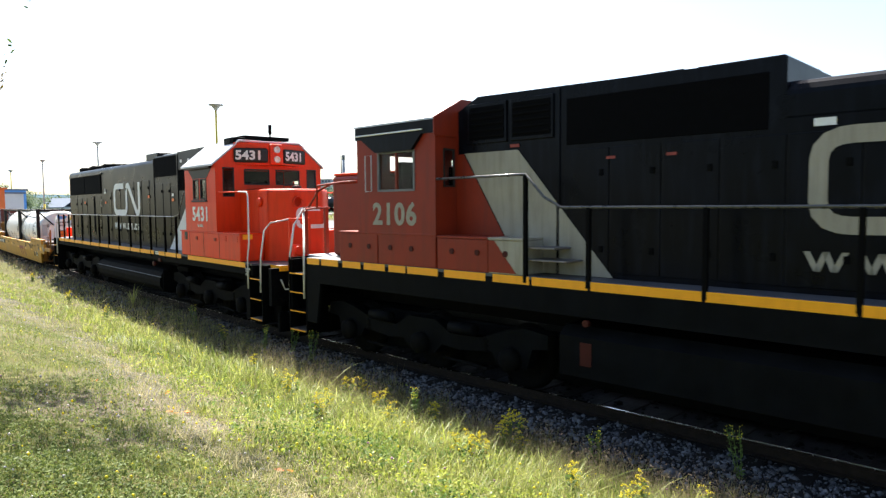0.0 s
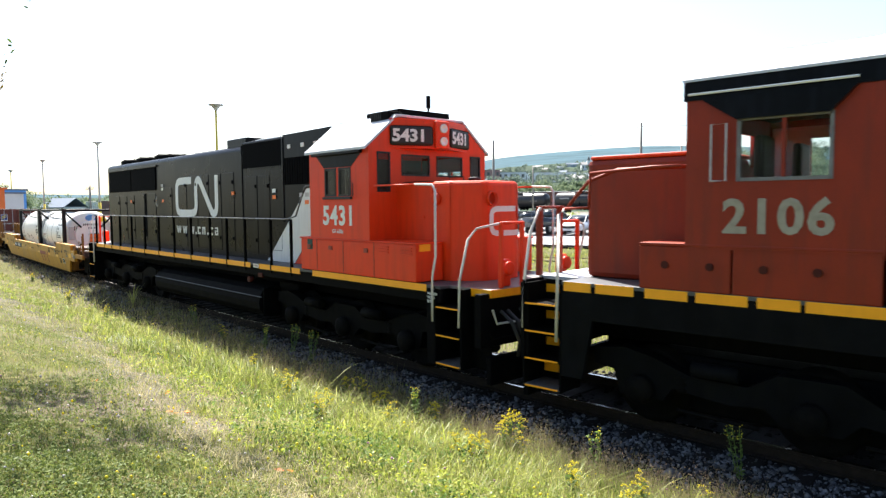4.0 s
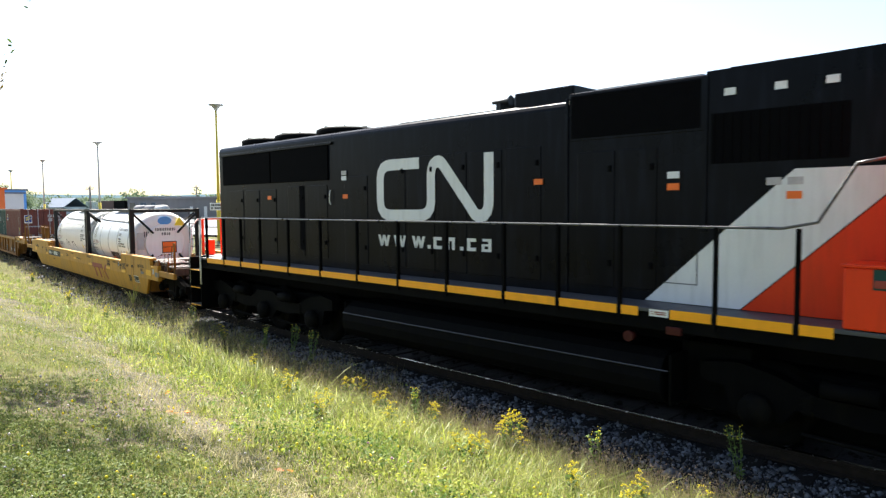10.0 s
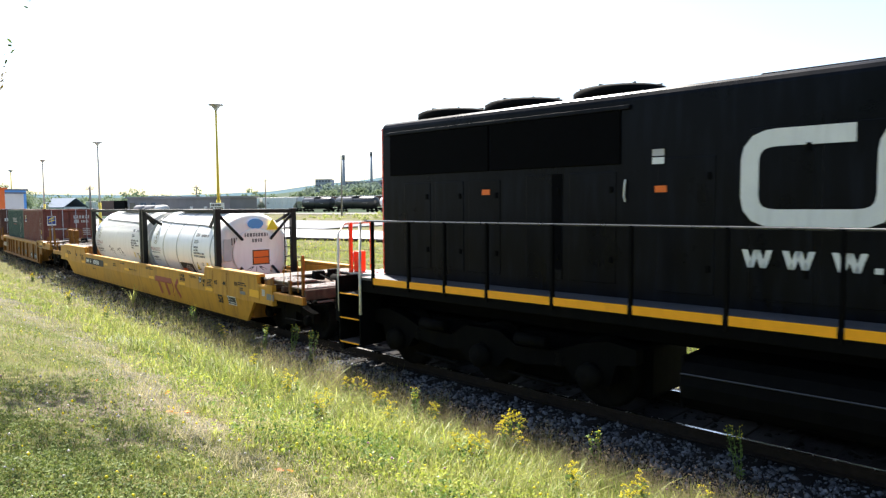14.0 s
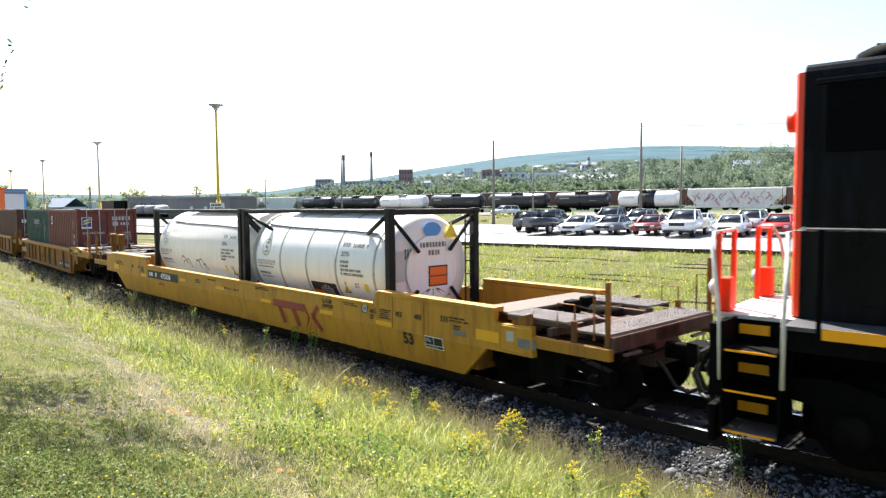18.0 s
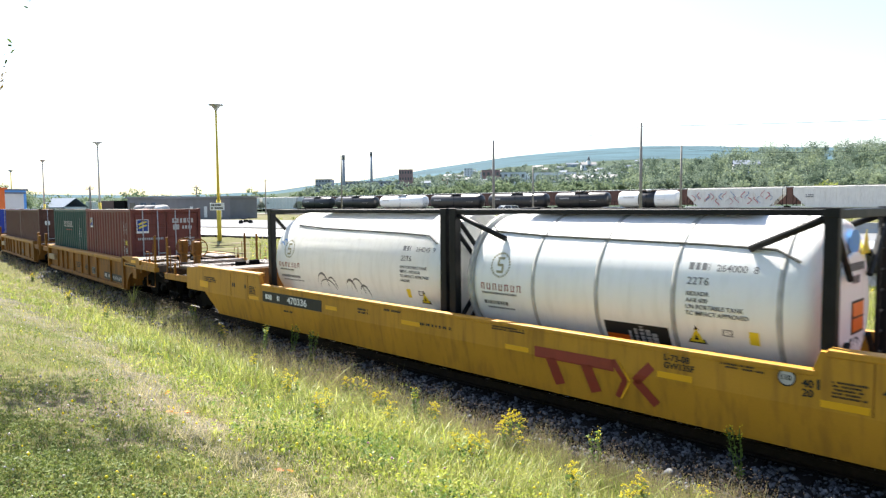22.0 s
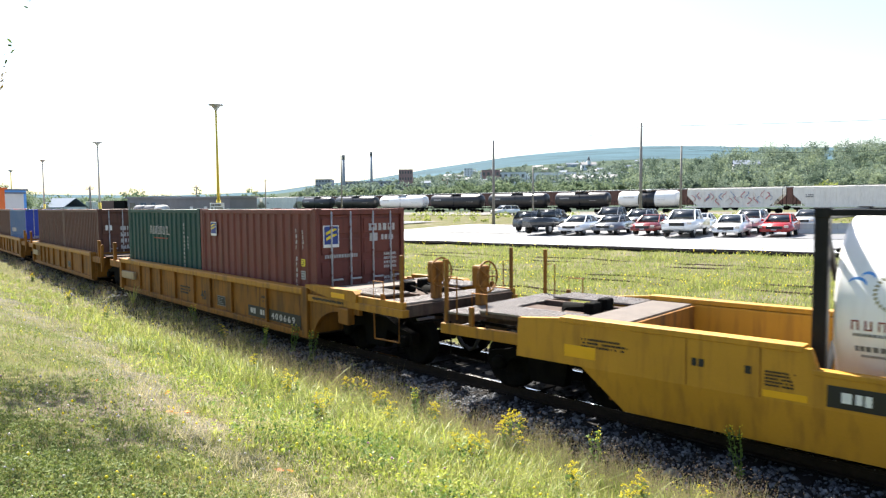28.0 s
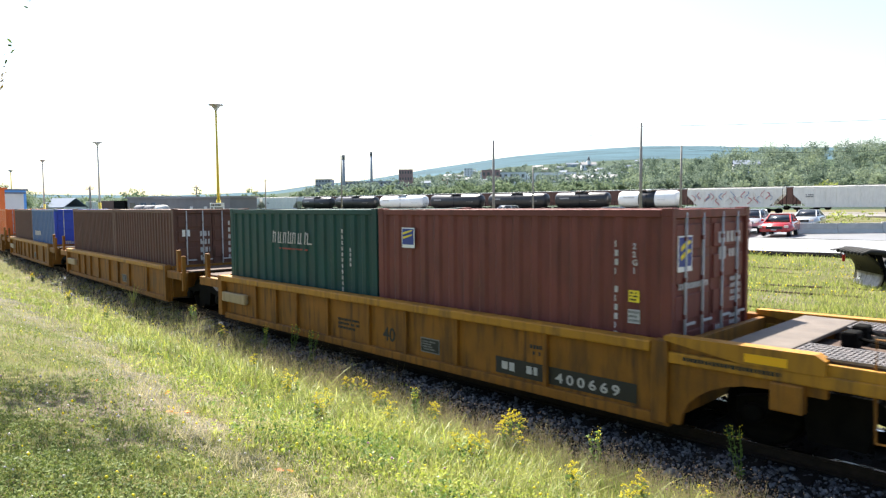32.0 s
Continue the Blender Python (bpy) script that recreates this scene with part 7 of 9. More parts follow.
def grow():
    rng = np.random.default_rng(5)
    x, y, r = scatter(760000, rng, 3.0, 62)
    s, lat = near_lat(x, y)
    z = ground_z(x, y, lat)
    N = len(x)
    dice = lambda: rng.uniform(0, 1, N)
    lump, tuft, speck = vnoise(x, y, 1.3, 1), vnoise(x, y, .38, 2), vnoise(x, y, .14, 3)
    path = np.exp(-((lat - way(s) + .25 * (vnoise(x, y, 1.0, 4) - .5)) / .42) ** 2)
    edge = verge(s) + .35 * (vnoise(x, y, .6, 5) - .5)
    side = (lat < edge) & (lat > -30)
    slope = side & (lat > way(s))
    rise = np.clip((lat - way(s)) / .9, 0, 1)
    far = 1 + r / 22
    # low undergrowth of the slope
    hh = np.clip((.04 + .16 * tuft * (.35 + .65 * lump)) * rng.lognormal(-.1, .4, N), .025, .3)
    k = slope & (dice() < (.06 + .42 * tuft * (.35 + .65 * speck)) * (.25 + .75 * rise))
    blades("low_grass", x[k], y[k], z[k], hh[k], .0052 * far[k], rng.uniform(.2, 1.3, k.sum()), rng, G_TALL, "low fresh green grass on the slope")
    k = side & (lat > way(s) - .4) & (dice() < .05 + .09 * (1 - lump))
    blades("straw", x[k], y[k], z[k], hh[k] * .9 + .03, .004 * far[k], rng.uniform(.4, 1.6, k.sum()), rng, G_STRAW, "pale dry straw among the green grass")
    # arching tufts: long drooping blades that spring from one root, all ways round
    m = 76000
    tx, ty, tr_ = scatter(m, rng, 3.2, 48)
    ts, tl = near_lat(tx, ty)
    tp, tq = vnoise(tx, ty, .9, 6), vnoise(tx, ty, .3, 7)
    lush = np.exp(-((tl + 3.6) / 1.5) ** 2) * np.interp(ts, [-30, -10, -4, 10], [.45, .65, .9, 1])
    ok = (tl < verge(ts) - .15) & (tl > way(ts) + .1) & (rng.uniform(0, 1, m) < (.07 + .60 * lush * (.2 + 1.0 * tp)) * (.25 + tq))
    tx, ty, tr_, tl, lush, tp = (q[ok] for q in (tx, ty, tr_, tl, lush, tp))
    kind = rng.uniform(0, 1, len(tx))
    for sel, mt, wd, hk, nm, lb in ((kind < .70, G_TALL, .0068, 1.0, "tall_grass", "arching tufts of tall fresh green grass"), ((kind >= .70) & (kind < .84), G_FRESH, .0085, .8, "dark_grass", "darker broad-bladed grass tufts"), (kind >= .84, G_LIME, .0085, .7, "lime_grass", "broad lime green blades in the grass")):
        ax, ay, al, ar, alu, at_ = tx[sel], ty[sel], tl[sel], tr_[sel], lush[sel], tp[sel]
        ix = np.repeat(np.arange(len(ax)), rng.integers(6, 15, len(ax)))
        n = len(ix)
        hgt = hk * (.09 + .22 * alu * (.4 + .8 * at_))[ix] * rng.lognormal(0, .3, n)
        arcs(nm, ax[ix] + rng.normal(0, .04, n), ay[ix] + rng.normal(0, .04, n), ground_z(ax, ay, al)[ix], hgt, wd * rng.uniform(.6, 1.3, n) * (1 + ar[ix] / 26), rng.uniform(0, 6.283, n), rng.uniform(.35, 1.15, n), rng, mt, lb)
    # leafy weeds of several greens, each a small stack of leaves
    for nm, seed, mt, size, rate, lb in (("weed_leaves", 8, WEED, .022, .012, "broad dark weed leaves among the grass"), ("herb_leaves", 9, G_FRESH, .014, .020, "small fresh herb leaves among the grass"), ("lime_leaves", 10, G_LIME, .018, .016, "yellow-green leaves of low weeds")):
        q = np.where(slope & (r < 30) & (dice() < rate * (vnoise(x, y, .5, seed) > .55) * (.3 + .7 * rise)))[0]
        q = np.repeat(q, 5)
        c = np.stack([x[q] + rng.normal(0, .03, len(q)), y[q] + rng.normal(0, .03, len(q)), z[q] + rng.uniform(.02, .26, len(q))], -1)
        leaves_at(nm, c, size, rng, mt, lb, 2, .7)
    # the feathery tan and mauve fringe along the stone
    band = np.exp(-((lat - edge + .45) / .5) ** 2)
    k = side & (lat > -5.2) & (dice() < (.36 * band + .022) * (.15 + 1.2 * tuft))
    hs = rng.uniform(.25, .60, k.sum()) * np.interp(r[k], [4, 8], [.85, 1])
    blades("dry_stalks", x[k], y[k], z[k], hs, .0032 * far[k], rng.uniform(.05, .55, k.sum()), rng, G_DRY, "dry tan seed stalks along the ballast edge")
    q = np.repeat(np.where(k)[0], 6)
    n = len(q)
    c = np.stack([x[q] + rng.normal(0, .045, n), y[q] + rng.normal(0, .045, n), z[q] + np.repeat(hs, 6) * rng.uniform(.45, 1.05, n)], -1)
    leaves_at("seed_heads", c, .0052 * (1 + r[q] / 14), rng, G_MAUVE, "feathery mauve and tan seed heads of grasses", 1, .9)
    k = side & (lat > edge - 1.6) & (dice() < .55 * np.exp(-((lat - edge + .65) / .6) ** 2))
    blades("edge_grass", x[k], y[k], z[k], rng.uniform(.08, .42, k.sum()), .0045 * far[k], rng.uniform(.1, .9, k.sum()), rng, G_MIX, "mixed green and tan grass beside the ballast")
    # low lawn with clover on the flat
    flat = side & (lat < way(s) + .2)
    k = flat & (dice() < (.10 + .30 * tuft) * (1 - .6 * path))
    blades("lawn_grass", x[k], y[k], z[k], rng.uniform(.025, .09, k.sum()), .0042 * (1 + r[k] / 18), rng.uniform(.2, 1.1, k.sum()), rng, G_SHORT, "short trodden lawn grass and clover")
    k = side & (lat < way(s) + .7) & (dice() < .03 + .08 * path)
    blades("dead_thatch", x[k], y[k], z[k], rng.uniform(.015, .05, k.sum()), .004 * (1 + r[k] / 18), rng.uniform(.8, 1.8, k.sum()), rng, G_STRAW, "dead straw lying in the lawn")
    cl = vnoise(x, y, .8, 11)
    k = flat & (lat < way(s) - .35) & (r < 22) & (dice() < .52 * np.clip(cl * 1.4 - .1, 0, 1) * (.35 + .65 * speck))
    idx = np.where(k)[0]
    leaves_at("clover", np.stack([x[idx], y[idx], z[idx] + rng.uniform(.015, .09, len(idx))], -1), .0125, rng, CLOVER, "low clover leaves in the lawn", 3, .6)
    # grit on the trodden way
    m = 15000
    ps = rng.uniform(-14, 7, m)
    pl_ = way(ps) + rng.normal(0, .34, m)
    pp = np.array([track(a, b)[:2] for a, b in zip(ps, pl_)])
    _, gl = near_lat(pp[:, 0], pp[:, 1])
    balls("path_grit", np.stack([pp[:, 0], pp[:, 1], ground_z(pp[:, 0], pp[:, 1], gl) + .003], -1), .0075, rng, bpy.data.materials["path_stone"], "grey grit on the trodden way", "grit")
    # the same lawn goes on round and behind the viewpoint
    m = 64000
    ra, rr = rng.uniform(0, 2 * math.pi, m), rng.uniform(0, 1, m) ** .75 * 24
    ax, ay = rr * np.cos(ra), rr * np.sin(ra)
    _, al = near_lat(ax, ay)
    k = (al < -3.2) & ((np.abs(np.degrees(np.arctan2(ax, ay))) > 43) | (rr < 3.1))
    blades("lawn_around", ax[k], ay[k], ground_z(ax[k], ay[k], al[k]), rng.uniform(.04, .16, k.sum()), np.full(k.sum(), .012), rng.uniform(.2, 1.0, k.sum()), rng, G_SHORT, "short lawn grass behind the viewpoint")
    # flowers strewn in it
    for name, cnt, mt, sz, l0, l1, lab in (("yellow_flowers", 520, Y_FLOWER, .010, -10, -2.0, "small yellow wild flowers"), ("clover_flowers", 110, W_FLOWER, .012, -12, -6.0, "pale clover flower heads"), ("pink_flowers", 70, P_FLOWER, .012, -9, -3.0, "dusty pink clover and thistle heads")):
        q = np.where((lat > l0) & (lat < l1) & (r < 30))[0]
        q = rng.choice(q, cnt)
        hf = np.where(lat[q] > way(s[q]) + .4, rng.uniform(.12, .40, cnt), rng.uniform(.05, .10, cnt))
        balls(name, np.stack([x[q], y[q], z[q] + hf], -1), sz * (1 + r[q] / 25), rng, mt, lab)
    # a bleached tuft on the slope
    m = 150
    bx_, by_ = -6.24 + rng.normal(0, .3, m), 13.64 + rng.normal(0, .3, m)
    _, bl = near_lat(bx_, by_)
    arcs("bleached_tuft", bx_, by_, ground_z(bx_, by_, bl), rng.uniform(.10, .24, m), np.full(m, .009), rng.uniform(0, 6.283, m), rng.uniform(.5, 1.1, m), rng, leafy("bleached_grass", (.34, .38, .26), (.58, .62, .50), .4), "bleached pale tuft of old grass on the slope")
    # field beyond the track
    x, y, r = scatter(250000, rng, 12, 95, -16, 40)
    s, lat = near_lat(x, y)
    z = ground_z(x, y, lat)
    pa = .5 * vnoise(x, y, 2.6, 12) + .5 * vnoise(x, y, .9, 13)
    dl = (x + 2.66) * .631 + (y - 49.6) * .776
    k = (lat > 2.5) & (dl < -.6) & (rng.uniform(0, 1, len(x)) < .2 + .9 * pa)
    blades("field_grass", x[k], y[k], z[k], (.05 + .26 * pa[k]) * rng.uniform(.4, 1.3, k.sum()), .008 * (1 + r[k] / 22), rng.uniform(.1, .9, k.sum()), rng, G_FIELD, "yellow-green uncut grass between the tracks")
    q = np.where((lat > 2.6) & (dl < -1) & (rng.uniform(0, 1, len(x)) < .035 * (vnoise(x, y, 1.5, 14) > .55)))[0]
    leaves_at("field_weeds", np.stack([x[q], y[q], z[q] + rng.uniform(.05, .4, len(q))], -1), .03, rng, WEED, "dark green weeds in the field between the tracks", 4, .7)
    q = rng.choice(np.where((lat > 2.8) & (dl < -1))[0], 1500)
    q = q[vnoise(x[q], y[q], 3.0, 15) > .42]
    balls("field_flowers", np.stack([x[q], y[q], z[q] + rng.uniform(.25, .5, len(q))], -1), .016 * (1 + r[q] / 30), rng, Y_FLOWER, "yellow flowers scattered in the field")


def leaves_at(name, c, size, rng, material, label, per=1, flat=.5, thing_kind=True):
    """Loose leaf diamonds round points, joined into one mesh; one size for all, or one for each point."""
    n = len(c) * per
    size = np.repeat(np.broadcast_to(size, len(c)), per)
    c = np.repeat(c, per, 0) + rng.normal(0, 1, (n, 3)) * (size * .7)[:, None] * (1, 1, .3)
    a, t = rng.uniform(0, 2 * math.pi, n), rng.normal(0, flat, n)
    u = np.stack([np.cos(a) * np.cos(t), np.sin(a) * np.cos(t), np.sin(t)], -1)
    t2 = rng.normal(0, flat, n)
    v = np.stack([-np.sin(a) * np.cos(t2), np.cos(a) * np.cos(t2), np.sin(t2)], -1)
    s = (size * rng.uniform(.6, 1.3, n))[:, None]
    V = np.stack([c - u * s, c + v * s * .5, c + u * s, c - v * s * .5], 1).reshape(-1, 3)
    F = (np.arange(n) * 4)[:, None] + np.array([0, 1, 2, 3])
    ob = raw_mesh(name, V, F, material)
    return tagged(ob, label, "plants", kind="stuff") if thing_kind else ob


def balls(name, c, size, rng, material, label, cat="flowers"):
    octa = np.array([(1, 0, 0), (-1, 0, 0), (0, 1, 0), (0, -1, 0), (0, 0, 1), (0, 0, -1)])
    tri = np.array([(0, 2, 4), (2, 1, 4), (1, 3, 4), (3, 0, 4), (2, 0, 5), (1, 2, 5), (3, 1, 5), (0, 3, 5)])
    n = len(c)
    sz = np.broadcast_to(size, (n,)) * rng.uniform(.6, 1.3, n)
    V = (c[:, None] + octa[None] * sz[:, None, None]).reshape(-1, 3)
    F = (tri[None] + (np.arange(n) * 6)[:, None, None]).reshape(-1, 3)
    return tagged(raw_mesh(name, V, F, material), label, cat, kind="stuff")


grow()


def ground_at(x, y):
    s, lat = near_lat(np.array([x]), np.array([y]))
    return float(ground_z(np.array([x]), np.array([y]), lat)[0])


def goldenrod(seed, h, heads):
    """A flowering weed: stems, narrow leaves and a plume of arching flower sprays."""
    rng = np.random.default_rng(seed)
    pl = thing("goldenrod", "flowering goldenrod with a yellow plume on a leafy stem", "plant", "goldenrods")
    for k in range(heads):
        a, hh = rng.uniform(0, 6.28), h * rng.uniform(.72, 1)
        dx, dy = .08 * k * math.cos(a), .08 * k * math.sin(a)
        tb("stem", [(dx * .2, dy * .2, 0), (dx * .6, dy * .6, hh * .5), (dx, dy, hh)], .004, WEED, pl, 5)
        zz = np.linspace(.08, hh * .9, 22)
        c = np.stack([dx * (.2 + .8 * zz / hh), dy * (.2 + .8 * zz / hh), zz], -1)
        lf = leaves_at("leaves", c, .034, rng, WEED, "", 2, .5, False)
        lf.parent = pl
        c = []
        for b in range(9):
            w, ln, z0 = rng.uniform(0, 6.28), rng.uniform(.04, .10), hh - .12 + .024 * b
            t = np.linspace(.1, 1, 16)
            c.append(np.stack([dx + ln * t * math.cos(w), dy + ln * t * math.sin(w), z0 + ln * (.75 * t - .7 * t * t)], -1) + rng.normal(0, .006, (16, 3)))
        fl = balls("flower_plume", np.concatenate(c), .0065, rng, Y_FLOWER, "")
        fl.parent = pl
        for key in ("label", "category"):
            if key in fl:
                del fl[key]
    return pl


# places on the ground and the kind of plant
plants = [(-18.6, 30.5, 0), (-5.4, 16.3, 2), (-1.54, 8.0, 2), (-1.7, 11.4, 0), (-1.0, 10.25, 0), (-2.5, 10.6, 2), (.27, 7.3, 0), (.4, 7.5, 2), (.85, 8.75, 1), (1.57, 5.6, 2), (2.05, 6.85, 2), (2.66, 6.7, 2), (-1.4, 11.4, 2), (-.2, 9.9, 0), (-.7, 8.7, 2), (-2.3, 10.3, 2), (-1.6, 9.2, 2), (.95, 8.6, 2), (1.25, 6.5, 2), (-3.6, 12.6, 2), (-9.8, 19.5, 2), (-12.6, 22.6, 0)]
proto = [goldenrod(3, .50, 3), goldenrod(8, .60, 5), goldenrod(12, .40, 2)]
used = set()
for k, (px, py, v) in enumerate(plants):
    m = pose(px, py, ground_at(px, py) - .02, 0, 0, 67 * k)
    if v in used:
        copy_thing(proto[v], m)
    else:
        used.add(v)
        proto[v].matrix_basis = m


def leafy_stalk(seed, h):
    """A slim upright weed with small leaves and a few pale buds."""
    rng = np.random.default_rng(seed)
    w = thing("tall_weed", "slim upright green weed with small leaves and yellow buds", "plant", "tall weeds")
    for k in range(3):
        hh, dx, dy = h * rng.uniform(.7, 1), rng.normal(0, .07), rng.normal(0, .07)
        tb("stem", [(dx * .3, dy * .3, 0), (dx, dy, hh)], .005, WEED, w, 5)
        zz = np.linspace(.1, hh, 18)
        lf = leaves_at("leaves", np.stack([dx * (.3 + .7 * zz / hh), dy * (.3 + .7 * zz / hh), zz], -1), .03, rng, WEED, "", 2, .5, False)
        lf.parent = w
        bud = balls("bud_spike", np.stack([dx + rng.normal(0, .02, 12), dy + rng.normal(0, .02, 12), hh - rng.uniform(-.04, .12, 12)], -1), .009, rng, Y_FLOWER, "")
        bud.parent = w
        for key in ("label", "category"):
            if key in bud:
                del bud[key]
    return w


weed0 = None
for k, (px, py) in enumerate(((-4.02, 14.87), (-3.36, 14.57), (-2.81, 13.86), (-.4, 9.27), (3.47, 7.63), (-6.54, 17.82), (1.91, 8.16))):
    m = pose(px, py, ground_at(px, py) - .02, 0, 0, 47 * k)
    if weed0:
        copy_thing(weed0, m)
    else:
        weed0 = leafy_stalk(6, .72)
        weed0.matrix_basis = m
rng = np.random.default_rng(40)
fl = np.array([(-4.31, 8.24), (-3.4, 8.2), (-3.0, 7.4), (-2.9, 7.45), (-3.1, 7.3), (-1.3, 5.5), (-4.9, 10.2)])
fz = np.array([ground_at(*q) + .03 for q in fl])
leaves_at("fallen_leaves", np.concatenate([fl, fz[:, None]], 1), .05, rng, leafy("fallen_orange_leaf", (.45, .12, .02), (.65, .28, .05), .3), "orange fallen leaves on the trodden way", 2, .3)
# a clump of reed with long arching leaves
reed = thing("reed_clump", "light green clump of broad arching reed leaves", "plant")
p = Vector((-10.05, 21.7, 0))
reed.matrix_basis = pose(p.x, p.y, ground_at(p.x, p.y), 0, 0, 30)
for k in range(14):
    a, h = k * 2.4, .58 + .05 * (k % 6)
    bm = bmesh.new()
    rows = []
    for t in np.linspace(0, 1, 6):
        rr, zz, ww = .5 * h * t ** 1.6, h * 1.5 * t * (1 - .35 * t), .022 * (1 - t) + .002
        q = Vector((rr * math.cos(a), rr * math.sin(a), zz))
        sd = Vector((-math.sin(a), math.cos(a), 0)) * ww
        rows.append((bm.verts.new(q - sd), bm.verts.new(q + sd)))
    for u, v in zip(rows, rows[1:]):
        bm.faces.new((u[0], u[1], v[1], v[0]))
    part("reed_leaf", bm, G_TALL, reed)


# ---------------- trees ----------------
BARK = mat("grey_bark", (.10, .085, .07), .9, var=.35, scale=6, fine=30, bump=.4)
LEAF1 = leafy("tree_leaf", (.035, .075, .015), (.10, .15, .035), .45)
LEAFO = leafy("turning_leaf", (.30, .12, .02), (.45, .30, .05), .45)


def tree(label, h, crown_c, crown_r, clumps, leaves, lsize, seed, material=None, limbs=7, trunk_r=.16, group=""):
    """A trunk with limbs that reach clumps of small leaves."""
    rng = np.random.default_rng(seed)
    t = thing("tree", label, "tree", group)
    bm = bmesh.new()
    cc = Vector(crown_c)
    tube(bm, [(0, 0, -.1), (.05, .02, h * .2), (.1, 0, h * .55), (cc.x * .25, cc.y * .25, h * .8), (cc.x * .7, cc.y * .7, h * .95)], [trunk_r * 1.25, trunk_r, trunk_r * .8, trunk_r * .5, trunk_r * .2], 10)
    part("trunk", bm, BARK, t)
    pts = []
    for k in range(clumps):
        d = rng.normal(size=3)
        d /= np.linalg.norm(d)
        pts.append(np.array(crown_c) + d * np.array(crown_r) * rng.uniform(.45, 1.0))
    for k in range(limbs):
        e = Vector(pts[k * len(pts) // limbs])
        st = Vector((cc.x * .2, cc.y * .2, h * .78))
        mid = (st + e) / 2 + Vector((0, 0, .3))
        bm = bmesh.new()
        tube(bm, [st, mid, e], [trunk_r * .4, trunk_r * .25, trunk_r * .07], 6)
        part("limb", bm, BARK, t)
    c = np.concatenate([q + rng.normal(0, 1, (leaves // clumps, 3)) * np.array(crown_r) * .2 for q in pts])
    lf = leaves_at("crown", c, lsize, rng, material or LEAF1, "", 1, .6, False)
    lf.parent = t
    return t


near = tree("leafy maple beside the track whose twigs hang into view", 8.6, (2.5, 1.1, 7.5), (2.5, 1.9, 1.4), 40, 1900, .085, 4)
near.matrix_basis = pose(-8.4, 10.0, 1.2)
# low twigs at the near side of that tree
for (x, y, z, n, mt) in ((-5.09, 8.0, 4.91, 7, LEAF1), (-5.12, 8.0, 4.52, 10, LEAFO), (-4.84, 8.0, 5.40, 9, LEAF1), (-5.12, 8.0, 4.72, 5, LEAF1)):
    rng = np.random.default_rng(int(z * 100))
    tw = leaves_at("hanging_leaves", np.array([[x + 8.4, y - 10.0, z - 1.2]]) + rng.normal(0, .07, (n, 3)) * (1, 1, 1.2), .038, rng, mt, "", 1, .6, False)
    tw.parent = near
    tb("twig", [(x + 8.2, y - 10.0, z - .9), (x + 8.35, y - 10.0, z - 1.1)], .006, BARK, near, 5)
# ---------------- the yard beyond the track ----------------
ASPH = mat("pale_worn_asphalt", (.225, .23, .24), .6, var=.18, scale=.5, fine=25, bump=.06, spec=.6)
CONC = mat("weathered_concrete", (.42, .42, .40), .85, var=.15, scale=2, fine=30, bump=.1)
RUB = mat("tyre_rubber", (.012, .012, .012), .8, var=.2, bump=.02)
WOODP = mat("grey_pole_wood", (.24, .22, .20), .85, var=.25, scale=4, fine=40, bump=.2)
LAMPY = mat("yellow_mast_paint", (.62, .47, .06), .5, var=.1, scale=3, bump=.02)
GALV = mat("galvanised_steel", (.36, .37, .38), .5, .4, var=.15, scale=6, bump=.02)
ux, uy = .776, -.631            # along the lot, towards the right
nx_, ny_ = .631, .776           # across it, away


def lot_at(a, b):
    return (-2.66 + ux * a + nx_ * b, 49.6 + uy * a + ny_ * b)


def draped(name, a0, a1, b0, b1, material, lift, step=4.0):
    """A paved sheet laid on the ground."""
    A, B = np.arange(a0, a1 + .1, step), np.linspace(b0, b1, max(2, int((b1 - b0) / 4) + 1))
    AA, BB = np.meshgrid(A, B)
    X, Y = -2.66 + ux * AA + nx_ * BB, 49.6 + uy * AA + ny_ * BB
    s, lat = near_lat(X, Y)
    Z = ground_z(X, Y, lat) + lift
    n, m = len(A), len(B)
    i = np.arange((m - 1) * (n - 1))
    r, c = i // (n - 1), i % (n - 1)
    F = np.stack([r * n + c, r * n + c + 1, (r + 1) * n + c + 1, (r + 1) * n + c], -1)
    return raw_mesh(name, np.stack([X, Y, Z], -1).reshape(-1, 3), F, material)


tagged(draped("road", -140, 60, 0, 9.5, ASPH, .14), "pale worn asphalt yard road", "road", kind="structure")
tagged(draped("parking_lot", -12, 60, 10, 24, mat("grey_asphalt", (.125, .127, .133), .6, var=.25, scale=.6, fine=25, bump=.06), .13), "grey asphalt parking lot", "parking lot", kind="structure")
tagged(draped("yard_apron", -150, -20, 11, 30, mat("blue_grey_yard_gravel", (.15, .155, .165), .9, var=.2, scale=.5, fine=20, bump=.08, spec=.2), .14), "pale paved apron of the yard", "pavement", kind="structure")
kerb = bmesh.new()
for a in range(-120, 60, 4):
    p, q = lot_at(a, -.25), lot_at(a + 3.95, -.25)
    z = ground_at(*p)
    tube(kerb, [(*p, z + .1), (*q, ground_at(*q) + .1)], .14, 6)
tagged(part("road_kerb", kerb, TIEW), "dark timber kerb along the road", "kerb", kind="structure")


for b in (-16.4, -11.6, -6.2):
    r = thing("siding_track", "rusty disused siding rails sunk in grass", "track", "sidings", kind="structure")
    for g in (-.72, .72):
        bm = bmesh.new()
        pts = []
        for a in np.arange(-70, 40, 2.5):
            p = lot_at(a, b + g)
            pts.append((*p, ground_at(*p) + .0 + .04 * math.sin(a * .9 + b)))
        tube(bm, pts, .035, 6)
        part("rail", bm, RUSTY, r)


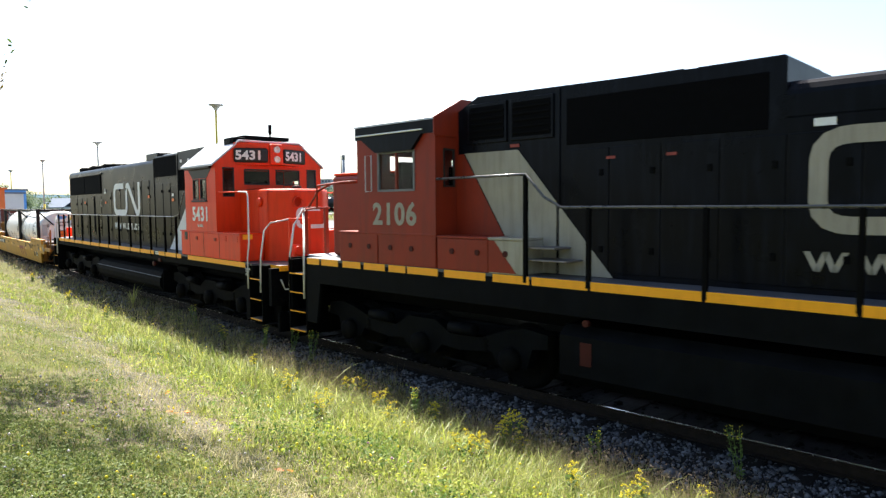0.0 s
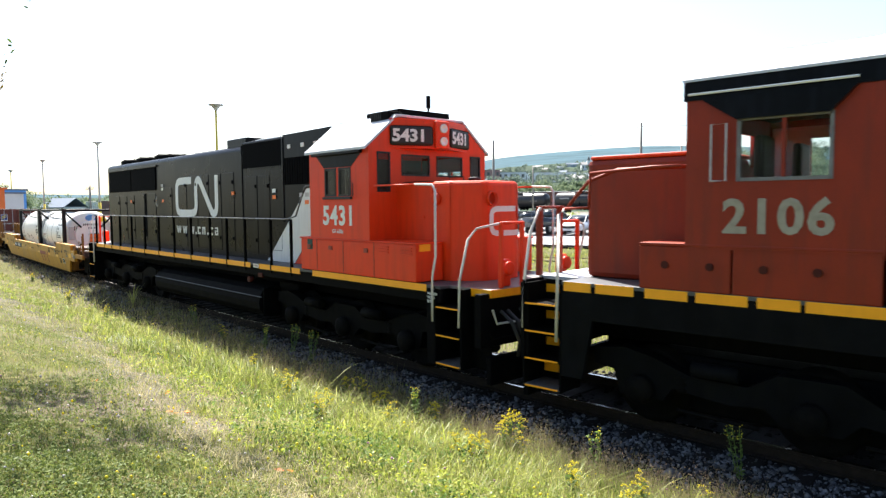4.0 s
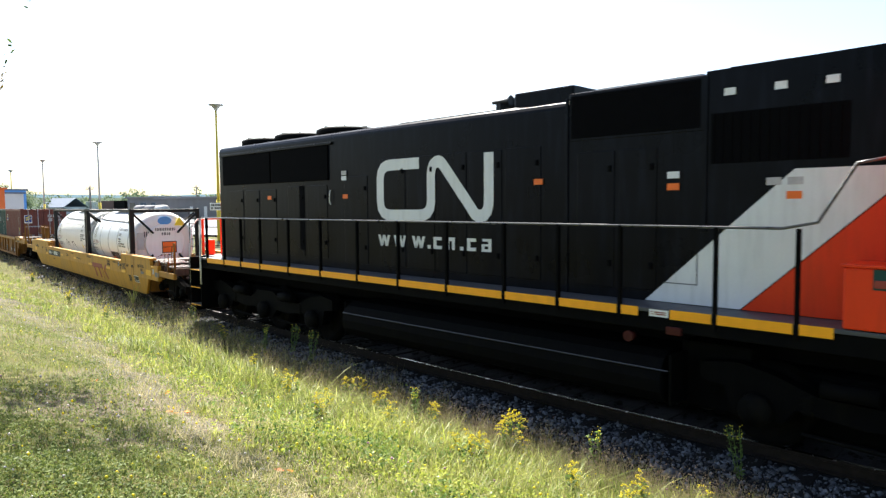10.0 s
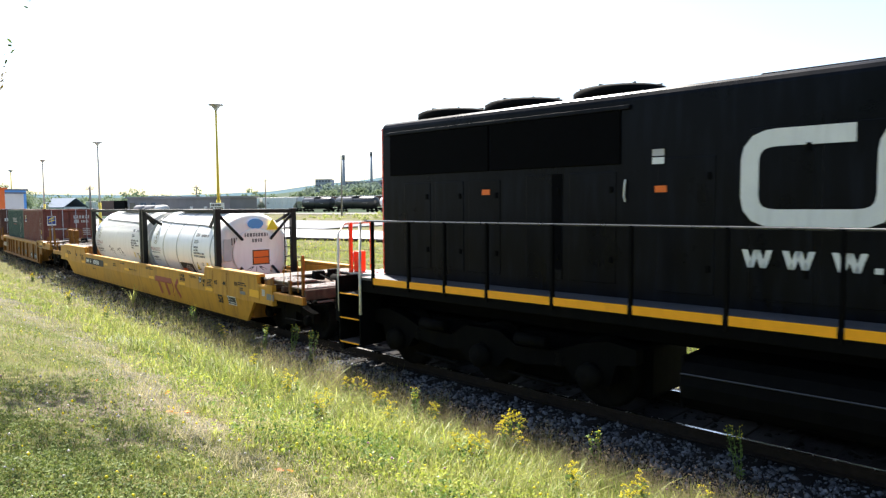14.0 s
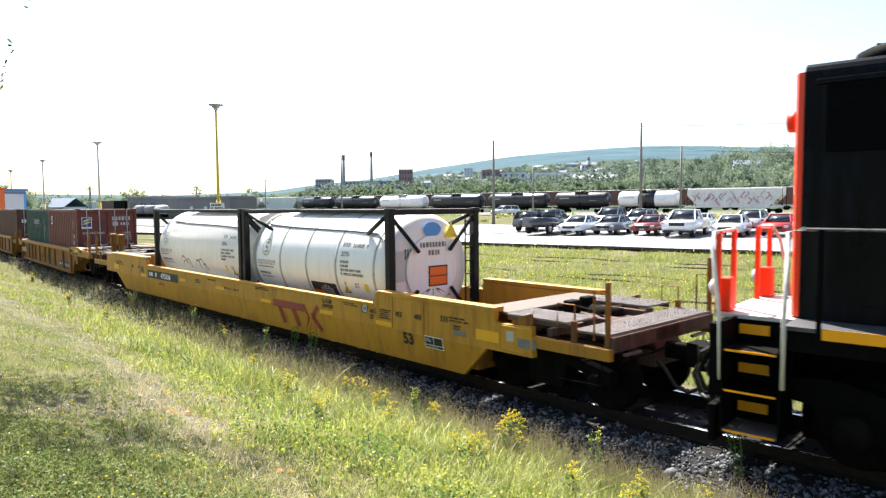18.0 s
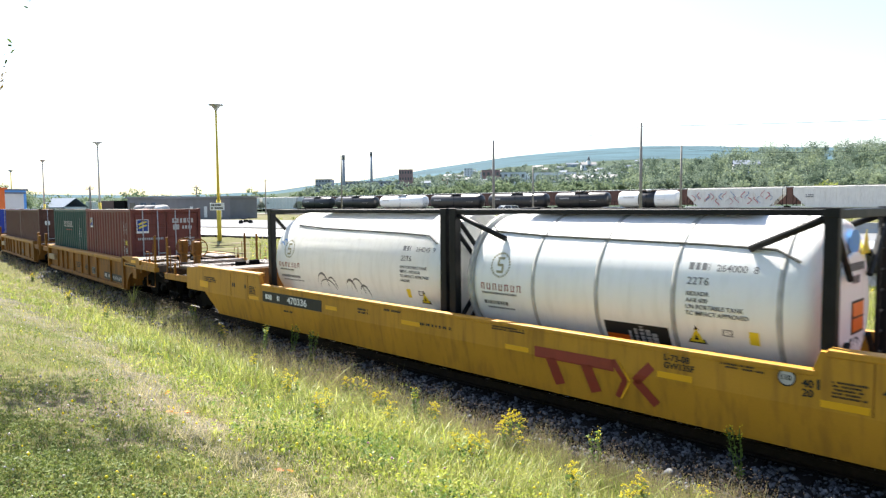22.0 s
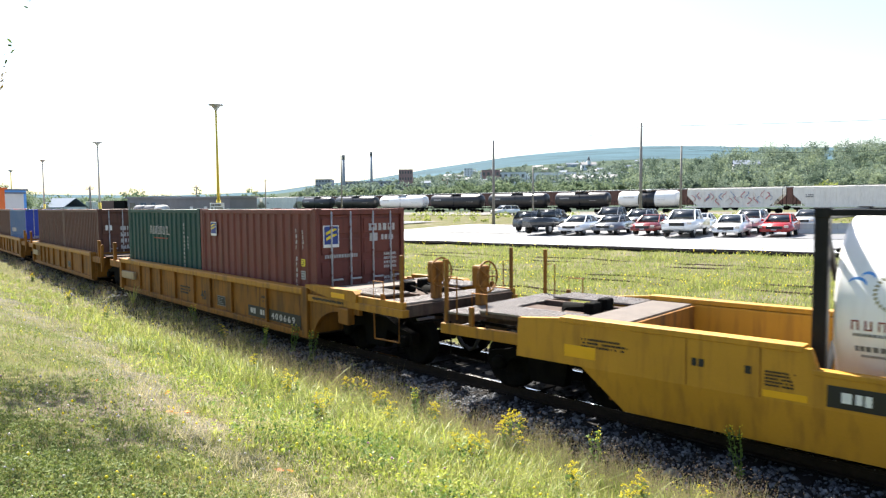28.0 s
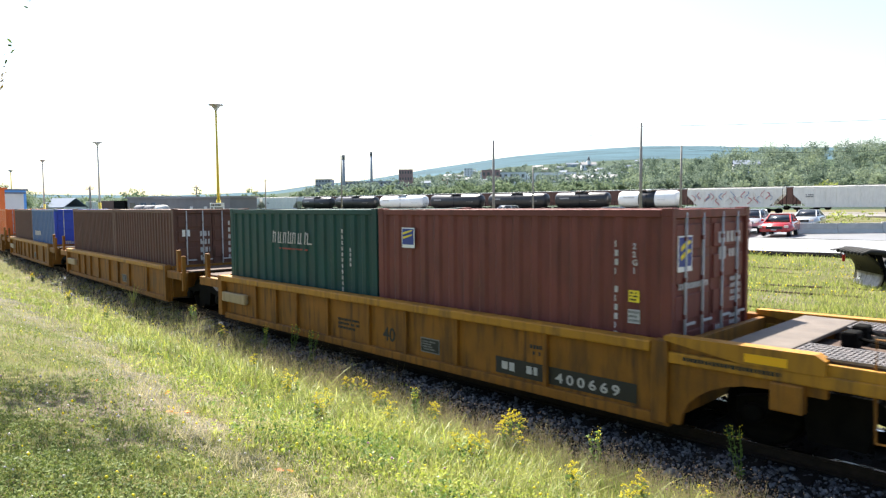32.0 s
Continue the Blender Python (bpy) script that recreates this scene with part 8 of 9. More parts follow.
# ---------------- parked cars ----------------
def car_paint(name, c):
    return mat(name, c, .22, .0, var=.04, scale=2, bump=0, coat=.6)


DARKG = mat("tinted_car_glass", (.02, .025, .03), .06, 0, var=.05, bump=0, spec=.8)


def car(label, paint, kind="sedan"):
    """A parked car, nose to -y, on its wheels at z 0."""
    c = thing("parked_car" if kind != "pickup" else "parked_pickup_truck", label, "car" if kind != "pickup" else "pickup truck", "parked cars")
    L, W = (4.5, 1.78) if kind == "sedan" else (4.6, 1.85) if kind == "suv" else (5.7, 1.98)
    h = L / 2
    if kind == "sedan":
        low = [(-h, .32), (-h - .02, .55), (-h + .12, .78), (-h + 1.15, .93), (-h + 1.45, .95), (h - .95, 1.0), (h - .1, .96), (h, .6), (h, .32)]
        top = [(-h + 1.15, .92), (-h + 1.95, 1.40), (-h + 2.4, 1.46), (-h + 3.2, 1.43), (h - .45, .98)]
    elif kind == "suv":
        low = [(-h, .38), (-h - .02, .7), (-h + .12, .95), (-h + 1.1, 1.08), (h - .1, 1.12), (h, .7), (h, .38)]
        top = [(-h + 1.0, 1.05), (-h + 1.7, 1.62), (-h + 2.2, 1.70), (h - .5, 1.66), (h - .08, 1.1)]
    else:
        low = [(-h, .5), (-h - .02, .95), (-h + .1, 1.12), (-h + 1.3, 1.2), (h - 2.1, 1.22), (h - 2.05, 1.28), (h, 1.28), (h, .55)]
        top = [(-h + 1.25, 1.18), (-h + 1.95, 1.82), (-h + 2.4, 1.88), (h - 2.35, 1.86), (h - 2.1, 1.2)]

    def loft(poly, w0, w1, zmid):
        bm = bmesh.new()
        sec = []
        for y in (-1, 1):
            sec.append([bm.verts.new((y * (w0 if z <= zmid else w1), a, z)) for a, z in poly])
        n = len(poly)
        bm.faces.new(sec[0])
        bm.faces.new(sec[1][::-1])
        for i in range(n):
            bm.faces.new((sec[0][i], sec[0][(i + 1) % n], sec[1][(i + 1) % n], sec[1][i]))
        bmesh.ops.recalc_face_normals(bm, faces=bm.faces[:])
        bmesh.ops.bevel(bm, geom=bm.edges[:], offset=.05, segments=2, affect="EDGES")
        for f in bm.faces:
            f.smooth = True
        return bm
    part("body", loft(low, W / 2, W / 2, 9), paint, c)
    zt = low[3][1] + .1
    part("greenhouse", loft(top, W / 2 - .06, W / 2 - .26, zt), DARKG, c)
    zr = top[2][1]
    bm = bmesh.new()
    box(bm, -(W / 2 - .25), W / 2 - .25, top[1][0] + .1, top[3][0], zr - .05, zr + .015, .03)
    part("roof", bm, paint, c)
    for sx in (-1, 1):
        for k in (1, 3):
            bm = bmesh.new()
            a, b = (top[0], top[1]) if k == 1 else (top[4], top[3])
            tube(bm, [(sx * (W / 2 - .08), a[0], a[1]), (sx * (W / 2 - .26), b[0], b[1])], .045, 6)
            part("pillar", bm, paint, c)
        mid = (top[1][0] + top[3][0]) / 2
        tb("pillar", [(sx * (W / 2 - .06), mid, zt - .08), (sx * (W / 2 - .25), mid, zr)], .04, paint, c, 6)
        wr = .33 if kind == "sedan" else .37 if kind == "suv" else .41
        for yy in (-h + .9, h - .95):
            bm = bmesh.new()
            lathe(bm, [(-.1, wr * .7), (-.11, wr), (.11, wr), (.1, wr * .7)], 18, "x", (sx * (W / 2 - .12), yy, wr))
            wl = part("wheel", bm, RUB, c)
            bm = bmesh.new()
            lathe(bm, [(sx * .11, wr * .66), (sx * .12, wr * .3), (sx * .115, .03)], 14, "x", (sx * (W / 2 - .12), yy, wr))
            part("rim", bm, GALV, wl)
        zl = .66 if kind == "sedan" else .8 if kind == "suv" else .98
        bx("headlight", (sx * (W / 2 - .1) - .2, sx * (W / 2 - .1) + .08 if sx < 0 else sx * (W / 2 - .1) + .06, -h - .03, -h + .12, zl - .07, zl + .09), LAMPG, c, .03)
        bx("mirror", (sx * (W / 2 + .1) - .09, sx * (W / 2 + .1) + .09, -h + 1.5, -h + 1.6, zt - .05, zt + .1), paint, c, .03)
    zl = .6 if kind == "sedan" else .75 if kind == "suv" else .92
    bx("grille", (-.5, .5, -h - .04, -h + .05, zl - .12, zl + .1), INK, c, .02)
    bx("bumper", (-W / 2 + .05, W / 2 - .05, -h - .06, -h + .1, .36, .50), paint if kind == "sedan" else INK, c, .03)
    bx("plate_bar", (-.16, .16, -h - .07, -h - .055, .42, .5), INKF, c, 0)
    return c


CW, CR, CDR = car_paint("white_car_paint", (.78, .79, .80)), car_paint("red_car_paint", (.42, .03, .03)), car_paint("maroon_car_paint", (.20, .03, .03))
CS, CD, CG = car_paint("silver_car_paint", (.45, .47, .50)), car_paint("dark_car_paint", (.03, .032, .036)), car_paint("grey_car_paint", (.16, .17, .19))


def parked(ob, x, y, turn):
    ob.matrix_basis = pose(x, y, ground_at(x, y) + .13, 0, 0, turn)


parked(car("black pickup truck parked facing the yard", CD, "pickup"), 8.6, 54.4, 145)
parked(car("white compact sedan parked in the lot", CW), 10.7, 52.6, -34)
parked(car("dark grey sedan parked in the lot", CG), 13.2, 52.2, -35)
parked(car("grey SUV parked in the second row", CG, "suv"), 17.2, 58.5, -35)
parked(car("maroon sedan parked in the lot", CDR), 15.6, 50.2, -36)
parked(car("white pickup truck parked in the lot", CW, "pickup"), 17.2, 47.6, -33)
parked(car("white sedan parked in the lot", CW), 19.9, 46.4, -34)
parked(car("white hatchback in the second row", CW), 19.6, 51.5, -34)
parked(car("light grey SUV parked in the second row", CS, "suv"), 23.0, 50.3, -35)
parked(car("white van parked near the far poles", CW, "suv"), 10.2, 110, -60)
parked(car("red sedan parked beside the concrete barrier", CR), 23.0, 46.0, -36)
parked(car("silver sedan parked in the second row", CS), 30.2, 55.8, -40)
parked(car("dark pickup truck in the second row", CG, "pickup"), 15.2, 60.0, -35)
parked(car("dark SUV at the end of the row", CD, "suv"), 8.0, 59.0, 145)

# concrete barriers
bprof = [(-.3, 0), (-.3, .12), (-.14, .4), (-.09, .82), (.09, .82), (.14, .4), (.3, .12), (.3, 0)]
bm = bmesh.new()
prism(bm, bprof, -1.48, 1.48, "x")
bar0 = part("jersey_barrier", bm, CONC)
tagged(bar0, "weathered grey concrete road barrier", "barrier", "barriers beside the lot")
for k in range(8):
    x, y = 26.2 + 3.0 * k * .99, 47.6 - 3.0 * k * .10 + (6.5 if k > 5 else 0)
    m = pose(x, y, ground_at(x, y) + .02, 0, 0, -6)
    if k:
        copy_thing(bar0, m)
    else:
        bar0.matrix_basis = m


# ---------------- snow plough ----------------
pl = thing("snow_plough", "black snow plough blade with a worn silver edge", "snow plough")
PH = 1.22


def blade_sheet(t0, t1, w, n, lift, thick):
    """A stretch of the concave blade, its hollow face to -y."""
    bm = bmesh.new()
    rows = []
    for t in np.linspace(t0, t1, n):
        y = .30 - 1.25 * (t - .40) ** 2 - .35 * max(0, t - .7)
        rows.append([bm.verts.new((x, y - lift, PH * t)) for x in np.linspace(-w, w, 9)])
    for a, b in zip(rows, rows[1:]):
        for i in range(8):
            bm.faces.new((a[i], a[i + 1], b[i + 1], b[i])).smooth = True
    bmesh.ops.solidify(bm, geom=bm.faces[:], thickness=thick)
    return bm


part("blade", blade_sheet(0, 1, 1.0, 13, 0, .04), BLACK, pl)
part("worn_edge", blade_sheet(.0, .42, .99, 6, .012, .006), mat("scraped_steel", (.42, .41, .40), .45, .6, var=.5, scale=5, bump=.08, dirt_or_sheen=(.06, .05, .045), dirt_or_sheen_amount=.7), pl, "scraped silver cutting edge")
for k in range(8):
    bm = bmesh.new()
    x0 = -1.0 + k * .25
    tube(bm, [(x0 + .1, -.38, PH - .03), (x0 + .12, -.1, PH + .06), (x0 + .16, .3, PH + .03), (x0 + .2, .6, PH - .14)], [.06, .09, .09, .06], 8)
    part("flap_fold", bm, RUB, pl, "folded black rubber snow flap")
bm = bmesh.new()
prism(bm, [(-.55, PH + .02), (-.2, PH + .09), (.3, PH + .06), (.3, PH + .03), (-.2, PH + .05), (-.55, PH - .01)], -1.05, -.78, "x")
part("flap_lip", bm, RUB, pl)
bx("marker", (-1.0, -.97, -.16, -.06, PH * .66, PH * .86), CR, pl, .005, "small red edge marker")
for x in (-.7, -.25, .25, .7):
    bm = bmesh.new()
    prism(bm, [(.30, .05), (.42, .1), (.5, PH * .5), (.34, PH * .95), (.16, PH * .95), (.32, PH * .5)], x - .02, x + .02, "x")
    part("blade_rib", bm, BLACKD, pl)
for x in (-.45, .45):
    bx("push_arm", (x - .08, x + .08, .3, 1.9, .3, .45), BLACKD, pl, .02)
    bm = bmesh.new()
    lathe(bm, [(-.2, .3), (-.22, .5), (-.15, .56), (.15, .56), (.22, .5), (.2, .3)], 24, "x", (x * 1.6, 1.5, .56))
    part("tyre", bm, RUB, pl)
tb("lift_ram", [(0, .3, .9), (0, 1.3, .55)], .05, GALV, pl, 10)
bx("carriage", (-.8, .8, 1.2, 2.6, .45, .8), BLACKD, pl, .05)
pl.matrix_basis = pose(14.45, 23.3, ground_at(14.45, 23.3) - .04, 0, 0, -97)


# ---------------- masts and poles ----------------
def lamp_mast(x, y, paint):
    m = thing("yard_lamp_mast", "tall yellow yard light mast with a broad lamp head", "lamp mast", "yard lamp masts", m=pose(x, y, ground_at(x, y)))
    tb("lower_mast", [(0, 0, 0), (0, 0, 3.6)], .19, LAMPY, m, 14)
    tb("upper_mast", [(0, 0, 3.6), (0, 0, 11.2)], [.13, .085], paint, m, 12)
    bm = bmesh.new()
    lathe(bm, [(11.2, .09), (11.35, .15), (11.6, .36), (11.62, .36)], 16, "z")
    part("lamp_neck", bm, GALV, m)
    bm = bmesh.new()
    lathe(bm, [(11.62, .3), (11.66, .60), (11.76, .62), (11.80, .5), (11.83, .05)], 20, "z")
    part("lamp_head", bm, GALV, m)
    return m


for k in range(6):
    lamp_mast(-19.4 - 27.2 * k, 58.6 + 33.4 * k, GALV if k in (1, 2) else LAMPY)


WALLS = mat("white_board_paint", (.7, .7, .68), .5, var=.05, scale=3, bump=0)
# a notice board on the nearest mast and a motorcycle parked by the warehouse
sign = thing("notice_board", "white notice board with dark writing on a mast", "sign", m=pose(-19.45, 58.35, 2.98, 0, 0, 0))
bx("board", (-.62, .62, -.03, .03, -.32, .32), WALLS, sign, .005)
bars("board_writing", -.5, .5, -.22, .22, -.034, 2, INK, sign)
moto = thing("motorcycle", "small dark motorcycle parked beside the road", "motorcycle", m=pose(-27.7, 95, ground_at(-27.7, 95), 0, 0, 20))
for x in (-.65, .65):
    bm = bmesh.new()
    lathe(bm, [(-.05, .22), (-.06, .32), (.06, .32), (.05, .22)], 16, "y", (x, 0, .32))
    part("wheel", bm, RUB, moto)
bm = bmesh.new()
box(bm, -.3, .35, -.12, .12, .3, .65, .05)
box(bm, -.55, .1, -.12, .12, .72, .82, .03)
tube(bm, [(.65, 0, .32), (.42, 0, 1.0), (.35, -.3, 1.05)], .025, 6)
part("body", bm, BLACKD, moto)


def utility_pole(x, y, h, arm=True):
    p = thing("utility_pole", "weathered grey wooden utility pole", "utility pole", "utility poles", m=pose(x, y, ground_at(x, y)))
    tb("pole", [(0, 0, -.2), (.03, 0, h * .5), (.02, 0, h)], [.17, .15, .11], WOODP, p, 10)
    if arm:
        bx("crossarm", (-.9, .9, -.06, .06, h - .7, h - .58), WOODP, p, .01)
        for xx in (-.8, -.3, .3, .8):
            tb("insulator", [(xx, 0, h - .58), (xx, 0, h - .42)], .04, GALV, p, 8)
    tb("guard_pipe", [(.17, -.02, 0), (.16, -.02, 2.5)], .03, GALV, p, 6)
    return p


for x, y, h, a in ((5.7, 76, 9.4, False), (20.3, 69.5, 10.4, False), (31.3, 89, 9.5, False), (15.6, 117, 8.4, False), (-19.4, 130, 11.7, False), (-45, 172, 9, True), (-78, 150, 7.5, True), (-86, 165, 7.5, True), (-60, 165, 7.5, True)):
    utility_pole(x, y, h, a)
wires = thing("overhead_wires", "thin overhead wires between the poles", "wires")
for a, b, za, zb in (((5.6, 76), (20.5, 69.5), 10.2, 10.8), ((20.5, 69.5), (70, 50), 10.8, 11), ((31.5, 89), (60, 84), 10, 9.6), ((-45, 172), (-78, 150), 9.4, 8.0), ((-78, 150), (-120, 140), 8, 8), ((-20, 130), (-45, 172), 9.8, 9.4)):
    pts = []
    for t in np.linspace(0, 1, 9):
        pts.append((a[0] + (b[0] - a[0]) * t, a[1] + (b[1] - a[1]) * t, za + (zb - za) * t - 2.2 * t * (1 - t)))
    tb("wire", pts, .02, INK, wires, 5)


# ---------------- the yard's standing trains ----------------
TB = mat("black_tank_paint", (.02, .021, .024), .35, var=.3, scale=1.5, bump=.02, dirt_or_sheen=(.10, .09, .08), dirt_or_sheen_amount=.35)
HOPG = mat("pale_hopper_paint", (.70, .69, .64), .5, var=.08, scale=1, bump=.02, dirt_or_sheen=(.45, .42, .37), dirt_or_sheen_amount=.35)
GRAF = mat("faded_graffiti_red", (.50, .17, .17), .6, var=.2, scale=3, bump=0)
GRAFB = mat("faded_graffiti_blue", (.25, .32, .45), .6, var=.2, scale=3, bump=0)


def simple_trucks(c, xs):
    for x in xs:
        bm = bmesh.new()
        for dx in (-.9, .9):
            for y in (-.75, .75):
                lathe(bm, [(-.06, .44), (.06, .44)], 14, "y", (x + dx, y, .46))
        box(bm, x - 1.2, x + 1.2, -1.05, -.9, .4, .75)
        box(bm, x - 1.2, x + 1.2, .9, 1.05, .4, .75)
        part("truck", bm, GRIME, c)


def tank_wagon(label, paint, L=16.0):
    c = thing("tank_wagon", label, "rail tank car", "standing yard train")
    h = L / 2
    bm = bmesh.new()
    lathe(bm, [(-h + .5, .05), (-h + .55, .9), (-h + .8, 1.35), (-h + 1.15, 1.5), (h - 1.15, 1.5), (h - .8, 1.35), (h - .55, .9), (h - .5, .05)], 28, "x", (0, 0, 2.75))
    part("tank", bm, paint, c)
    bx("underframe", (-h, h, -.5, .5, 1.0, 1.25), BLACKD, c, .02)
    for sx in (-1, 1):
        bx("end_deck", (min(sx * h, sx * (h - 1.4)), max(sx * h, sx * (h - 1.4)), -1.45, 1.45, 1.2, 1.3), BLACKD, c, .01)
        tb("end_railing", [(sx * (h - .1), -1.4, 1.3), (sx * (h - .1), -1.4, 2.3), (sx * (h - .1), 1.4, 2.3), (sx * (h - .1), 1.4, 1.3)], .03, BLACKD, c, 6)
    bm = bmesh.new()
    lathe(bm, [(4.2, .5), (4.5, .5), (4.55, .3)], 14, "z")
    part("dome", bm, paint, c)
    bx("catwalk", (-1.6, 1.6, -.9, .9, 4.32, 4.37), GRATE, c, .01)
    bars("side_writing", -h + 2.0, -h + 4.2, 2.9, 3.2, -1.5, 1, INKF, c)
    bars("side_writing", h - 4.2, h - 2.2, 2.5, 2.9, -1.48, 3, INKF, c, .3)
    tb("ladder", [(0, -1.45, 1.3), (0, -1.4, 4.2)], .05, BLACKD, c, 6)
    simple_trucks(c, (-h + 2.2, h - 2.2))
    return c


def hopper(label, paint, graffiti=False, L=16.5):
    c = thing("hopper_car", label, "rail hopper car", "standing yard train")
    h = L / 2
    bm = bmesh.new()
    prism(bm, [(-h + .3, 4.3), (-h + .3, 3.2), (-h + 2.2, 1.25), (h - 2.2, 1.25), (h - .3, 3.2), (h - .3, 4.3)], -1.55, 1.55, "y")
    part("body", bm, paint, c)
    bx("roof", (-h + .3, h - .3, -1.3, 1.3, 4.3, 4.5), paint, c, .1)
    bx("roof_walk", (-h + .3, h - .3, -.4, .4, 4.52, 4.6), GRATE, c, .01)
    bx("side_sill", (-h, h, -1.6, -1.5, 1.05, 1.3), paint, c, .02)
    for k in range(9):
        x = -h + 1.6 + k * (L - 3.2) / 8
        bx("side_rib", (x - .06, x + .06, -1.63, -1.55, 1.3, 4.2), paint, c, .01)
    for sx in (-1, 1):
        for y in (-1.4, 1.4):
            tb("end_post", [(sx * (h - .25), y, 1.2), (sx * (h - .25), y, 4.2)], .05, BLACKD, c, 6)
        tb("slope_strut", [(sx * (h - .2), -1.3, 1.3), (sx * (h - 1.2), -1.3, 2.6)], .06, BLACKD, c, 6)
        bx("end_sill", (min(sx * h, sx * (h - .9)), max(sx * h, sx * (h - .9)), -1.4, 1.4, 1.0, 1.25), BLACKD, c, .02)
    if graffiti:
        rnd = random.Random(3)
        for k in range(26):
            x, zc = -h + 1.6 + k * .52 + rnd.uniform(-.2, .2), rnd.uniform(2.0, 3.4)
            m = (GRAF, GRAFB, GRAF, HOPG)[k % 4]
            tb("graffiti", [(x + .35 * math.sin(q * 1.1 + k), -1.645, zc + .28 * (q - 2)) for q in range(5)], rnd.uniform(.04, .09), m, c, 5)
    else:
        bars("side_writing", -h + 2.2, -h + 3.4, 2.7, 3.2, -1.64, 2, INKG, c)
    simple_trucks(c, (-h + 2.0, h - 2.0))
    return c


Y0x, Y0y, YA = 62.0, 112.0, math.degrees(math.atan2(76, -93))
ydir = Vector((-93, 76, 0)).normalized()
pt_b = tank_wagon("black tank car standing in the yard", TB)
pt_w = tank_wagon("white tank car standing in the yard", TANKW)
pt_s = tank_wagon("short dark tank car with pale top standing in the yard", TB, 13.0)
hp_p = hopper("pale grey covered hopper car standing in the yard", HOPG)
hp_g = hopper("grey hopper car covered in faded red graffiti", HOPG, True)
pt_m = tank_wagon("white tank car with a black middle band", TANKW, 13.0)
bm = bmesh.new()
lathe(bm, [(-1.6, 1.49), (-1.59, 1.52), (1.59, 1.52), (1.6, 1.49)], 28, "x", (0, 0, 2.75))
part("black_band", bm, TB, pt_m)
seq = [(hp_p, 16.5), (hp_p, 16.5), (hp_g, 16.5), (pt_m, 13), (pt_s, 13), (pt_b, 16), (pt_b, 16), (pt_w, 16), (pt_b, 16), (pt_s, 13), (hp_p, 16.5), (hp_p, 16.5), (hp_p, 16.5), (hp_p, 16.5), (pt_b, 16), (pt_b, 16), (pt_w, 16), (hp_p, 16.5)]
d, placed = -30.5, set()
for ob, ln in seq:
    c = Vector((Y0x, Y0y, 0)) + ydir * (d + ln / 2)
    m = pose(c.x, c.y, 1.02, 0, 0, YA + 180)
    if ob.name in placed:
        copy_thing(ob, m)
    else:
        placed.add(ob.name)
        ob.matrix_basis = m
    d += ln + 1.1
# a second string behind: brown gondolas with flat tops
BRW = mat("brown_wagon_paint", (.12, .055, .04), .65, var=.2, scale=1, bump=.03)


def gondola():
    c = thing("box_wagon", "plain brown freight wagon standing in a far row", "freight wagon", "far row of wagons")
    bx("body", (-7.6, 7.6, -1.5, 1.5, 1.1, 4.35), BRW, c, .03)
    bx("roof", (-7.6, 7.6, -1.45, 1.45, 4.35, 4.5), HOPG, c, .04)
    for k in range(9):
        bx("side_rib", (-7.4 + k * 1.83, -7.25 + k * 1.83, -1.58, -1.5, 1.2, 4.3), BRW, c, .01)
    simple_trucks(c, (-5.6, 5.6))
    return c


g0 = gondola()
off = Vector((76, 93, 0)).normalized() * 16
for k in range(17):
    c = Vector((Y0x, Y0y, 0)) + off + ydir * (-20 + k * 16.4)
    m = pose(c.x, c.y, 1.4, 0, 0, YA + 180)
    if k:
        copy_thing(g0, m)
    else:
        g0.matrix_basis = m
tagged(draped("yard_bed", -190, 60, 62, 100, mat("yard_cinders", (.14, .13, .115), .95, var=.3, scale=.4, fine=10, bump=.1), .12, 8.0), "brown cinder bed of the yard tracks", "track bed", kind="structure")


# ---------------- buildings ----------------
WALLG = mat("dark_sheet_wall", (.16, .16, .17), .7, var=.15, scale=.6, bump=.04)
WALLW = mat("pale_wall", (.62, .62, .60), .7, var=.08, scale=.4, bump=.03)
WALLB = mat("brick_red_wall", (.26, .11, .08), .8, var=.15, scale=.5, bump=.05)
ROOFG = mat("grey_roof", (.20, .20, .21), .7, var=.15, scale=.5, bump=.03)
ROOFB = mat("blue_grey_roof", (.13, .165, .22), .8, var=.12, scale=.5, bump=.03)
WIN = mat("far_window", (.06, .07, .08), .15, 0, var=.1, bump=0)


def shed(label, x, y, z, turn, L, D, H, wall, roof, pitch=1.0, cols=6, rows=1, name="building", doors=0):
    b = thing(name, label, "building", m=pose(x, y, z, 0, 0, turn))
    bx("wall", (-L / 2, L / 2, -D / 2, D / 2, -3.0, H), wall, b, .02)
    bm = bmesh.new()
    if pitch > .3:
        prism(bm, [(-D / 2 - .4, H - .1), (0, H + pitch), (D / 2 + .4, H - .1), (D / 2 + .4, H - .3), (0, H + pitch - .2), (-D / 2 - .4, H - .3)], -L / 2 - .4, L / 2 + .4, "x")
    else:
        box(bm, -L / 2 - .3, L / 2 + .3, -D / 2 - .3, D / 2 + .3, H, H + .3)
    part("roof", bm, roof, b)
    for r in range(rows):
        for k in range(cols):
            xx = -L / 2 + L * (k + .5) / cols
            z0 = H * (r + .35) / rows
            w = bx("window", (xx - L / cols * .25, xx + L / cols * .25, -D / 2 - .05, -D / 2 + .02, z0, z0 + H / rows * .4), WIN, b, 0)
    for k in range(doors):
        xx = L / 2 - 3 - k * 5
        bx("door", (xx - .5, xx + .5, -D / 2 - .06, -D / 2 + .02, 0, 2.1), WALLW, b, 0)
    return b


